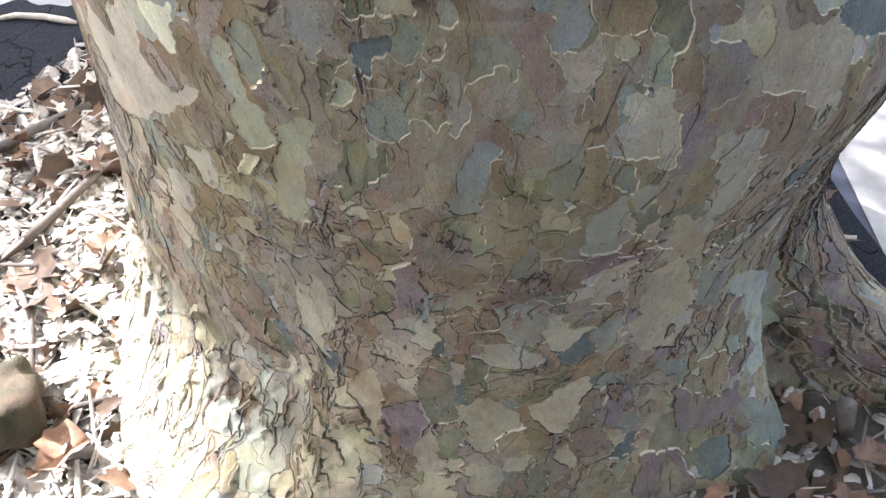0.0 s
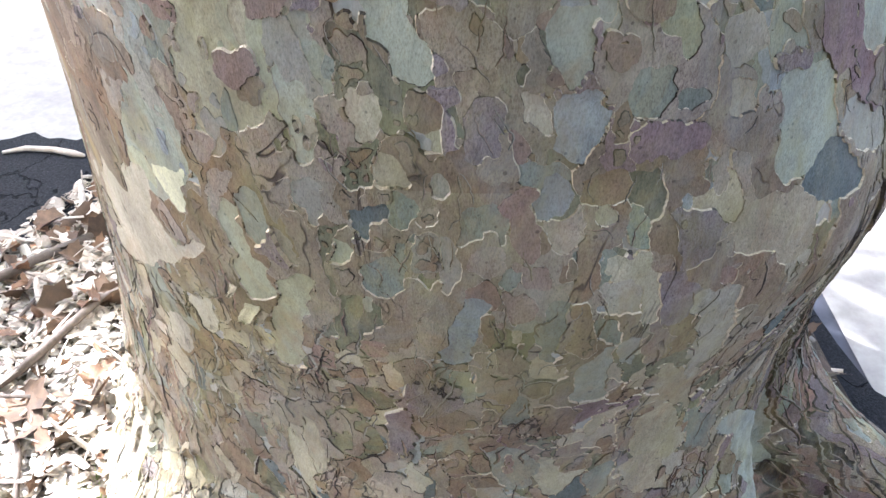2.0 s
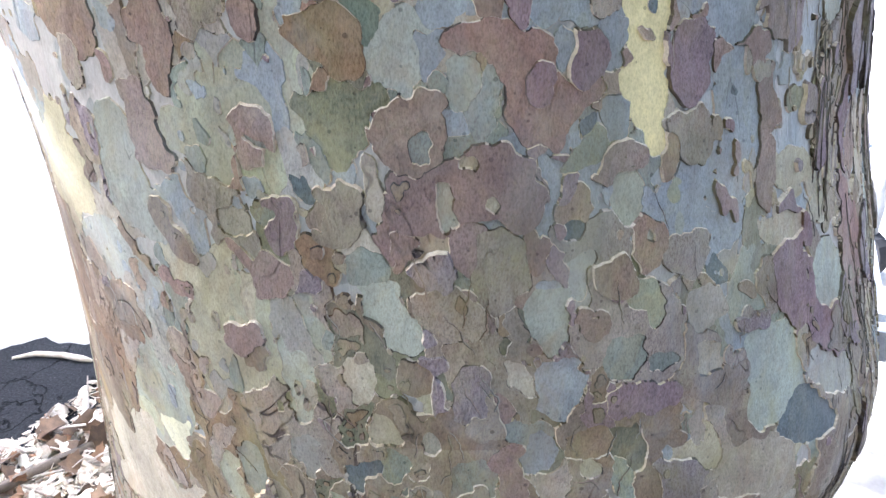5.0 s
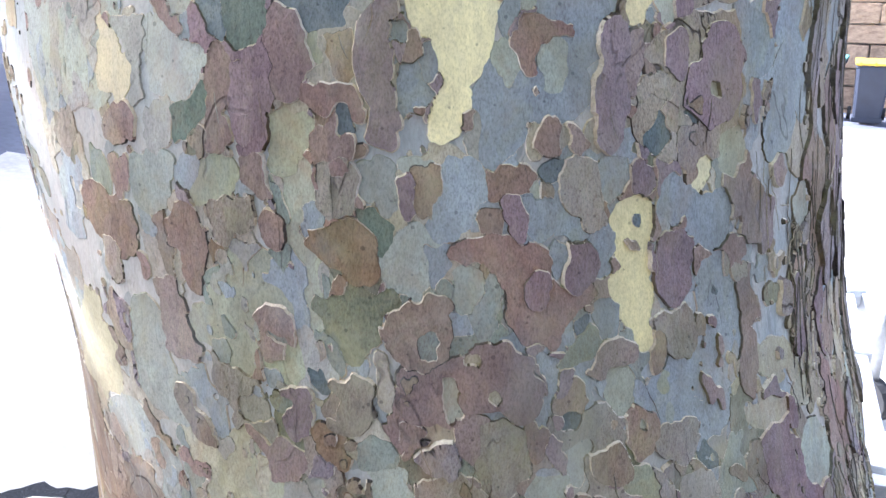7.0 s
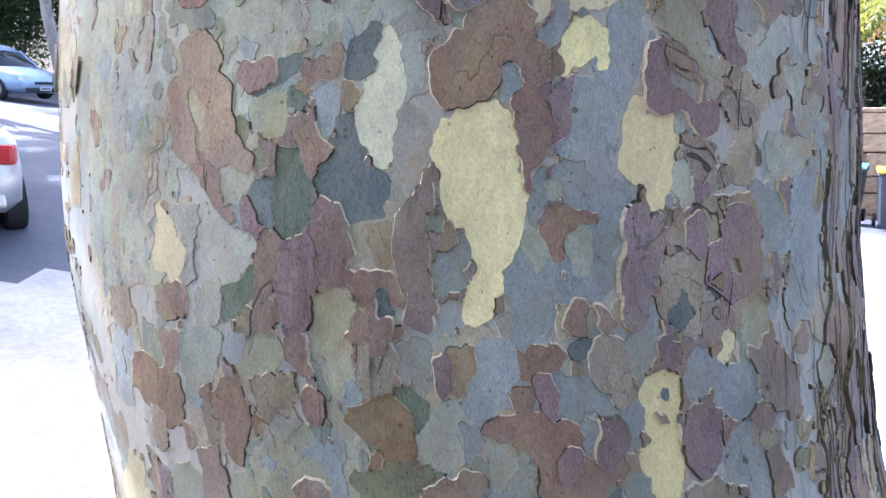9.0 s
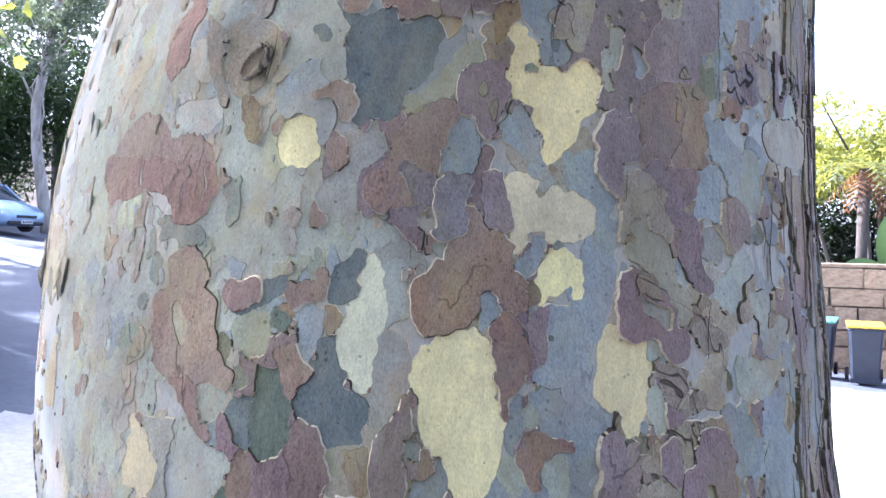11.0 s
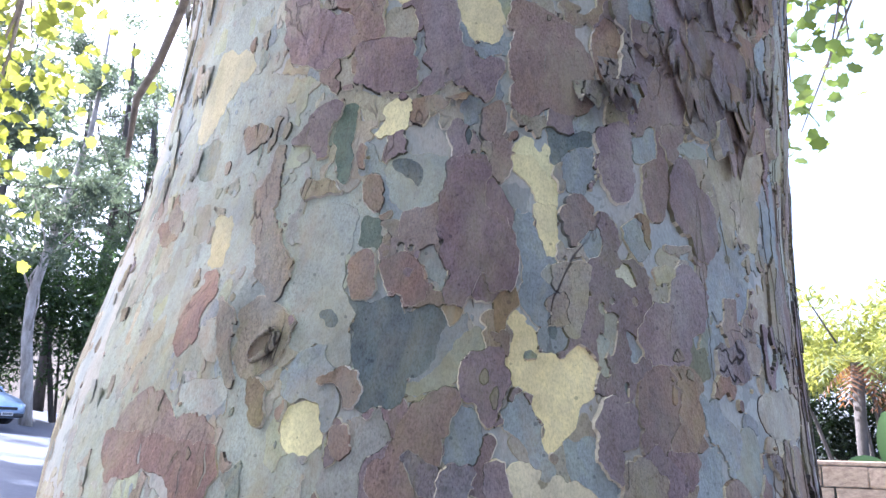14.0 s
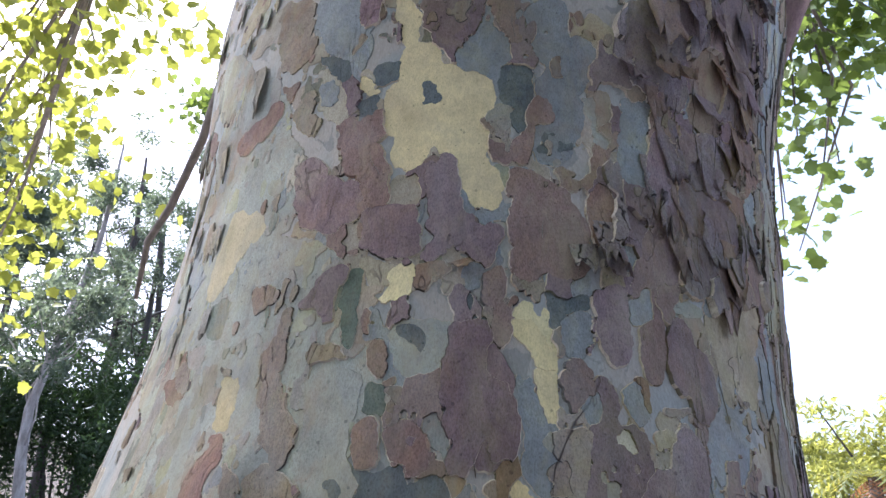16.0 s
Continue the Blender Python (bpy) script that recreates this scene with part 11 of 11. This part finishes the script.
            part("bar", bm, M_BLACK, pl)
    return base


def gz(x, y):
    return float(ground_z(np.array(x), np.array(y)))


SILVER_AT = dirpoint(-36.2, 0, 7.3)
car("silver saloon parked at the kerb with its tail to the tree", M_SILVER, (SILVER_AT.x, SILVER_AT.y, gz(SILVER_AT.x, SILVER_AT.y)), 40)
car("ice-blue saloon parked facing down the street", M_BLUECAR, (-16.3, 23.75, gz(-16.3, 23.75) + 0.06), 251, -0.13)


# ---- drawbar of a trailer beside the roots ----
trailer = thing("trailer", "galvanised steel trailer drawbar standing on the pale driveway", "trailer", (1.05, 1.62, gz(1.3, 2.2) + 0.0))
for x0, y0, x1, y1 in ((0.05, 0.0, 0.55, 1.18), (1.25, -0.35, 0.62, 1.20)):
    d = Vector((x1 - x0, y1 - y0, 0))
    bm = bmesh.new()
    box(bm, (0.06, d.length, 0.075), ((x0 + x1) / 2, (y0 + y1) / 2, 0.40), (0, 0, -math.degrees(math.atan2(d.x, d.y))), 0.006)
    part("rail", bm, M_STEEL, trailer)
    bm = bmesh.new()
    box(bm, (0.085, 0.05, 0.10), (x0 + 0.55 * (x1 - x0), y0 + 0.55 * (y1 - y0), 0.40), (0, 0, -math.degrees(math.atan2(d.x, d.y))), 0.006)
    part("bracket", bm, M_STEEL, trailer)
bm = bmesh.new()
box(bm, (1.5, 0.07, 0.09), (0.62, -0.18, 0.37), (0, 0, -16), 0.008)
part("cross_member", bm, M_STEEL, trailer)
bm = bmesh.new()
box(bm, (0.10, 0.32, 0.09), (0.585, 1.32, 0.41), (0, 0, 0), 0.03)
part("coupling", bm, M_STEEL, trailer)
bm = bmesh.new()
box(bm, (0.36, 0.26, 0.16), (0.86, 0.80, 0.52), (0, 0, -20), 0.012)
tool = part("tool_box", bm, M_STEEL, trailer)
bm = bmesh.new()
disc(bm, 0.012, 0.01, (0.75, 0.685, 0.55), (90, 0, -20), 12)
part("latch", bm, M_BLACK, tool)
bm = bmesh.new()
tube(bm, [(0.58, 0.95, 0.62), (0.58, 0.95, 0.10)], [0.024, 0.024], 10)
part("jockey_post", bm, M_STEEL, trailer, "", True)
bm = bmesh.new()
disc(bm, 0.09, 0.05, (0.58, 0.95, 0.095), (0, 90, 20), 18)
part("jockey_wheel", bm, M_RUBBER, trailer)
bm = bmesh.new()
tube(bm, [(0.50, 0.78, 0.42), (0.56, 0.70, 0.47), (0.53, 0.62, 0.43), (0.58, 0.55, 0.38), (0.66, 0.62, 0.44)], [0.006] * 5, 6)
part("cable", bm, M_BLACK, trailer, "", True)


# ---- bins and the stone wall ----
def wheelie_bin(label, lid, at, turn):
    b = thing("wheelie_bin", label, "bin", at, turn, "bins by the wall")
    secs = [[(sx * w, sy * d + 0.02 * k, z) for sx, sy in ((-1, -0.85), (-0.85, -1), (0.85, -1), (1, -0.85), (1, 0.85), (0.85, 1), (-0.85, 1), (-1, 0.85))] for k, (w, d, z) in enumerate(((0.19, 0.20, 0.08), (0.21, 0.23, 0.4), (0.235, 0.26, 0.80), (0.255, 0.28, 0.82), (0.255, 0.28, 0.87)))]
    part("body", loft(secs), M_BIN, b, "dark plastic tub")
    bm = bmesh.new()
    box(bm, (0.53, 0.58, 0.035), (0, 0.06, 0.888), (4, 0, 0), 0.02)
    part("lid", bm, lid, b, "coloured plastic lid")
    for k in (-1, 0, 1):
        bm = bmesh.new()
        box(bm, (0.03, 0.03, 0.05), (k * 0.2, -0.245, 0.875), (0, 0, 0), 0.006)
        part("lid_clip", bm, lid, b)
    bm = bmesh.new()
    tube(bm, [(-0.2, 0.34, 0.9), (-0.2, 0.42, 0.91), (0.2, 0.42, 0.91), (0.2, 0.34, 0.9)], [0.014] * 4, 8)
    part("handle", bm, M_BIN, b)
    for sx in (-1, 1):
        bm = bmesh.new()
        disc(bm, 0.1, 0.05, (sx * 0.235, 0.2, 0.10), (0, 90, 0), 20)
        part("wheel", bm, M_RUBBER, b)
    bm = bmesh.new()
    box(bm, (0.42, 0.06, 0.07), (0, -0.17, 0.045), (0, 0, 0), 0.01)
    part("foot", bm, M_BIN, b)
    return b


BIN_A, BIN_B = dirpoint(28.6, 0, 13.6), dirpoint(25.9, 0, 13.9)
wheelie_bin("dark wheeled bin with a yellow lid by the stone wall", M_YELLOW, (BIN_A.x, BIN_A.y, gz(BIN_A.x, BIN_A.y) + 0.035), -25)
wheelie_bin("dark wheeled bin with a green lid by the stone wall", M_TEAL, (BIN_B.x, BIN_B.y, gz(BIN_B.x, BIN_B.y) + 0.035), -32)

WALL_AT = dirpoint(28.0, 0, 15.0)
wall = thing("wall_east", "sandstone block garden wall in pale mortar", "wall", (WALL_AT.x, WALL_AT.y, gz(WALL_AT.x, WALL_AT.y)), -28, kind="structure")
bm = bmesh.new()
box(bm, (8.4, 0.30, 2.4), (0, 0.17, 0.62), (0, 0, 0), 0.0)
part("core", bm, M_MORTAR, wall, "mortar core")
bm = bmesh.new()
box(bm, (8.4, 0.46, 0.07), (0, 0.12, 1.845), (0, 0, 0), 0.015)
part("coping", bm, M_STONE, wall, "flat sandstone coping")
g = np.random.default_rng(14)
rows_z = [-0.3, 0.08, 0.46, 0.74, 1.14, 1.46, 1.80]
shapes = []
for k in range(6):
    bm = bmesh.new()
    box(bm, (1, 1, 1), (0, 0, 0), (0, 0, 0), 0.06)
    me = bpy.data.meshes.new("stone")
    for v in bm.verts:
        v.co += Vector(g.normal(size=3) * 0.02)
    bm.to_mesh(me)
    bm.free()
    shapes.append(finish(me, M_STONE, False))
for r, (za, zb) in enumerate(zip(rows_z, rows_z[1:])):
    x = -4.2
    while x < 4.1:
        w = min(float(g.uniform(0.35, 0.85)), 4.2 - x)
        ob = new("stone", shapes[int(g.integers(0, 6))])
        ob.parent = wall
        ob.matrix_basis = pose(x + w / 2, -0.03 + float(g.uniform(-0.012, 0.012)), (za + zb) / 2) @ Matrix.Diagonal((w - 0.025, 0.14, zb - za - 0.025, 1))
        x += w


# ---- planting ----
BLADE = [(0, -0.5, 0), (0.16, -0.1, 0.03), (0, 0.5, -0.06), (-0.16, -0.1, 0.03)]
BLADE_F = [(0, 1, 2), (0, 2, 3)]


def foliage(name, clumps, count, size, mat_, seed, parent, label, shape=BLADE, faces=BLADE_F, droop=0.0):
    """Leaves thrown into ragged clumps: each clump is x, y, z and three reaches."""
    g = np.random.default_rng(seed)
    c = np.asarray(clumps, float)
    w = c[:, 3] * c[:, 4] * c[:, 5]
    k = g.choice(len(c), count, p=w / w.sum())
    d = g.normal(size=(count, 3))
    d /= np.linalg.norm(d, axis=1, keepdims=True)
    p = c[k, :3] + d * (g.random((count, 1)) ** 0.45) * c[k, 3:]
    n = g.normal(size=(count, 3)) + (0, 0, droop)
    v, f = scatter(shape, faces, p, n, g.uniform(0.6, 1.4, count) * size, g)
    return tagged(mesh_from(name, v, f, mat_, parent, label), kind="stuff")


def ragged(g, centre, reach, n, size):
    c = np.asarray(centre) + g.normal(size=(n, 3)) * np.asarray(reach)
    return np.column_stack([c, g.uniform(0.5, 1.2, (n, 3)) * np.asarray(size)])


def gum_tree(label, at, height, lean, crown_mat, seed, leaves=6000, trunk_r=0.28, spread=2.6, bark_=M_GUMBARK, low=0.45):
    g = np.random.default_rng(seed)
    x, y = at
    t = thing("gum_tree", label, "tree", (x, y, gz(x, y)), 0, "trees over the street")
    axis = [Vector((lean * q * height + (0.7 if seed == 61 else 0.25) * math.sin(4 * q + seed), 0.2 * math.cos(3 * q + seed), height * q)) for q in np.linspace(0, 0.95, 11)]
    if seed == 61:  # a crooked pale trunk
        axis = [Vector((float(np.interp(q * height, (0, 3.8, 7.2, 10.2, 12.4, 16), (0, -0.6, 0.1, 0.85, 1.0, 1.1))), 0.1 * math.sin(5 * q), height * q)) for q in np.linspace(0, 0.95, 11)]
    axis[0].z = -0.3
    bm = bmesh.new()
    tube(bm, axis, [trunk_r * (1 - 0.85 * q) + 0.02 for q in np.linspace(0, 1, 11)], 10)
    part("trunk", bm, bark_, t, "", True)
    clumps = []
    for k in range(16):
        q = g.uniform(low, 0.95)
        a = axis[int(q * 10)]
        out = Vector((g.normal() * spread, g.normal() * spread * 0.7, g.uniform(0.3, 0.18 * height)))
        bm = bmesh.new()
        e = a + out
        m = a.lerp(e, 0.5) + Vector(g.normal(size=3) * 0.25)
        tube(bm, [a, m, e], [trunk_r * 0.32 * (1.1 - q), trunk_r * 0.2 * (1.1 - q), 0.015], 6)
        part("limb", bm, bark_, t, "", True)
        clumps += list(ragged(g, e, (0.45, 0.45, 0.35), 3, (0.7, 0.7, 0.5)))
    foliage("crown", clumps, leaves, 0.22, crown_mat, seed, t, "loose grey-green crown", droop=-0.2)
    return t


def shrub(label, centre, reach, n, size, count, leaf, mat_, seed, name="shrub", stems=True):
    g = np.random.default_rng(seed)
    x, y, z = centre
    t = thing(name, label, "shrub", (x, y, gz(x, y)), 0, "planting behind the street")
    c = ragged(g, (0, 0, z - gz(x, y)), reach, n, size)
    c[:, 2] = np.maximum(c[:, 2], 0.3)
    if stems:
        for k in range(0, n, 3):
            bm = bmesh.new()
            e = Vector(c[k, :3])
            tube(bm, [(e.x * 0.2, e.y * 0.2, -0.2), (e.x * 0.6, e.y * 0.6, e.z * 0.6), e], [0.06, 0.04, 0.015], 6)
            part("stem", bm, M_DARKBARK, t)
    foliage("leaves", c, count, leaf, mat_, seed + 1, t, "", droop=0.3)
    return t


def spot(az, far):
    p = dirpoint(az, 0, far)
    return p.x, p.y


gum_tree("tall pale-barked gum tree with a leaning trunk", spot(-27.3, 29), 15, -0.05, M_GUM, 61, 7000, 0.19, 2.4, M_GUMBARK, 0.26)
gum_tree("dark-trunked gum tree with an open crown", spot(-24.5, 38), 19, 0.03, M_GUM, 62, 9000, 0.34, 3.0, M_DARKBARK, 0.35)
gum_tree("dark-trunked gum tree behind the shrubs", spot(-21, 40), 18, -0.02, M_GUM, 63, 8000, 0.32, 3.0, M_DARKBARK, 0.4)
gum_tree("tall thin gum tree", spot(-32.5, 40), 20, 0.0, M_GUM, 64, 8000, 0.26, 3.2, M_GUMBARK, 0.4)
gum_tree("broad gum tree far up the street", spot(-17, 44), 20, 0.0, M_GUM, 65, 9000, 0.3, 3.4, M_DARKBARK, 0.4)
gum_tree("gum tree far up the street", spot(-37, 42), 19, 0.0, M_GUM, 66, 8000, 0.3, 3.4, M_DARKBARK, 0.4)
for k, (az, far, z, w) in enumerate(((-33, 32, 5.2, 1.6), (-30.5, 33.5, 5.6, 1.7), (-25.5, 33, 6.2, 1.8), (-22.5, 33, 6.0, 1.8), (-19, 37, 5.6, 1.8), (-37, 36, 4.4, 1.8))):
    x, y = spot(az, far)
    shrub("dense dark green shrubs on the bank", (x, y, z), (1.4, 1.0, 1.7), 18, (w, w, 1.5), 9000, 0.24, M_DARKGREEN, 70 + k)
gum_tree("leafy gum tree on the bank", spot(-30.5, 37), 17, 0.01, M_GUM, 91, 6000, 0.26, 3.0, M_DARKBARK, 0.3)
gum_tree("leafy gum tree on the bank", spot(-26.5, 41), 18, 0.0, M_GUM, 92, 6000, 0.26, 3.2, M_DARKBARK, 0.3)
gum_tree("leafy gum tree on the bank", spot(-22.5, 35), 15, 0.02, M_GUM, 93, 5500, 0.24, 2.8, M_DARKBARK, 0.3)
# Four trees out of view, added so that their crowns shade the road.
gum_tree("unseen street tree added to shade the road", (-9.7, 9.7), 8.0, 0.0, M_GUM, 94, 13000, 0.26, 2.0, M_DARKBARK, 0.5)
gum_tree("unseen street tree added to shade the road", (-9.3, 10.4), 8.0, 0.0, M_GUM, 69, 12000, 0.24, 2.2, M_DARKBARK, 0.5)
gum_tree("unseen street tree added to shade the road", (-12.2, 14.6), 9.0, 0.0, M_GUM, 67, 13000, 0.26, 2.4, M_DARKBARK, 0.5)
gum_tree("unseen street tree added to shade the road", (-16.0, 19.8), 10.0, 0.0, M_GUM, 68, 13000, 0.28, 2.8, M_DARKBARK, 0.45)
# The bank behind the street.
xs, zs = np.linspace(-46, -2, 60), np.linspace(0, 1, 8)
bank = [(x, 37.5 - 0.28 * (x + 20) + 6 * q, gz(x, 34) - 0.3 + (5.2 + 0.6 * math.sin(x * 0.7)) * q) for q in zs for x in xs]
bf = [(r * 60 + c, r * 60 + c + 1, (r + 1) * 60 + c + 1, (r + 1) * 60 + c) for r in range(7) for c in range(59)]
tagged(mesh_from("bank", bank, bf, M_SOIL, label="dark earth bank along the far side of the street", smooth=True), category="bank", kind="structure")

# Over the wall: a bright bush, a tree fern with dead fronds, broad leaves, dark shade behind.
x, y = spot(29.5, 19.5)
shrub("bright yellow-green leafy bush above the garden wall", (x, y, 3.9), (1.6, 0.9, 0.55), 22, (0.7, 0.6, 0.45), 6500, 0.17, M_BRIGHT, 81, "bush")
x, y = spot(24.5, 20.5)
shrub("bright leafy bush above the garden wall", (x, y, 3.7), (1.2, 0.8, 0.5), 14, (0.7, 0.6, 0.45), 3500, 0.17, M_BRIGHT, 83, "bush")
x, y = spot(34, 20)
shrub("bright leafy bush beyond the bins", (x, y, 4.2), (1.4, 0.9, 0.6), 16, (0.7, 0.6, 0.5), 3500, 0.17, M_BRIGHT, 85, "bush")
# Hedge whose leaf colour carries the shade behind the ferns.
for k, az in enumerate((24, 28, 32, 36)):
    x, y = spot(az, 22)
    shrub("green hedge with the garden's shade painted into its leaves", (x, y, 1.9), (0.8, 0.4, 0.6), 10, (1.0, 0.7, 0.8), 3000, 0.2, M_PAINTSHADE, 87 + k, "hedge")


def tree_fern(label, at, z, seed):
    g = np.random.default_rng(seed)
    t = thing("tree_fern", label, "tree fern", (at[0], at[1], gz(*at)), 0)
    top = Vector((0.12, 0, z - gz(*at)))
    bm = bmesh.new()
    tube(bm, [(-0.15, 0, -0.2), (-0.05, 0.03, 0.9), (0.06, 0, 1.8), top], [0.11, 0.10, 0.10, 0.12], 10)
    part("trunk", bm, M_DARKBARK, t, "", True)
    for k in range(22):
        dead = k >= 13
        a = k * 2.4 + g.uniform(-0.2, 0.2)
        L = g.uniform(0.9, 1.3) * (0.75 if dead else 1.1)
        rise = -0.35 if dead else 0.55
        spine = [top + Vector((math.cos(a) * L * q, math.sin(a) * L * q, L * (rise * q - (0.9 if not dead else 0.6) * q * q))) for q in np.linspace(0, 1, 12)]
        side = Vector((-math.sin(a), math.cos(a), 0))
        v, f = [], []
        for i_, p in enumerate(spine[1:], 1):
            w = 0.26 * math.sin(math.pi * (0.12 + 0.85 * i_ / 12))
            q = spine[i_ - 1]
            for s in (-1, 1):
                b0 = len(v)
                v += [q, q.lerp(p, 0.55), p + side * s * w - Vector((0, 0, 0.35 * w))]
                f.append((b0, b0 + 1, b0 + 2))
        part("frond", (v, f), M_DEADFROND if dead else M_FERN, t)
    return t


tree_fern("tree fern with golden-green fronds and a skirt of dead brown ones", spot(28.1, 17.2), 3.15, 5)
tree_fern("smaller tree fern behind the garden wall", spot(31.0, 18.0), 3.0, 6)


def broad_leaf_plant(at, z, label):
    t = thing("banana_plant", label, "plant", (at[0], at[1], gz(*at)), 0)
    right, up = Vector((0.88, -0.47, 0)), Vector((0, 0, 1))
    for lift, tilt, L, w, bend in ((0.55, 142, 1.0, 0.26, 0.5), (0.75, 66, 1.3, 0.28, 0.3), (0.15, 160, 0.7, 0.18, 0.6), (0.6, 100, 1.2, 0.24, 0.2)):
        v, f = [], []
        n = 10
        c = Vector((0, 0, z + lift - 0.6))
        for i_ in range(n + 1):
            q = i_ / n
            a = radians(tilt + bend * 60 * q * (1 if tilt > 90 else -1))
            ax = right * math.cos(a) + up * math.sin(a) + Vector((0, -0.25, 0))
            sd = (right * -math.sin(a) + up * math.cos(a)).normalized()
            c = c + ax * (L / n)
            ww = w * math.sin(math.pi * min(0.985, 0.05 + 0.93 * q)) ** 0.7
            fold = Vector((0, 0.10 * ww / w, 0))
            v += [c - sd * ww + fold, c, c + sd * ww + fold]
            if i_:
                b0 = 3 * i_
                f += [(b0 - 3, b0 - 2, b0 + 1, b0), (b0 - 2, b0 - 1, b0 + 2, b0 + 1)]
        part("leaf", (v, f), M_BANANA, t, "", True)
    bm = bmesh.new()
    tube(bm, [(0, 0, -0.2), (0.03, 0, z * 0.6), (0, 0, z)], [0.10, 0.09, 0.05], 10)
    part("stalk", bm, M_BANANA, t, "", True)


broad_leaf_plant(spot(30.4, 15.9), 1.5, "banana-like plant with broad green leaves above the wall")
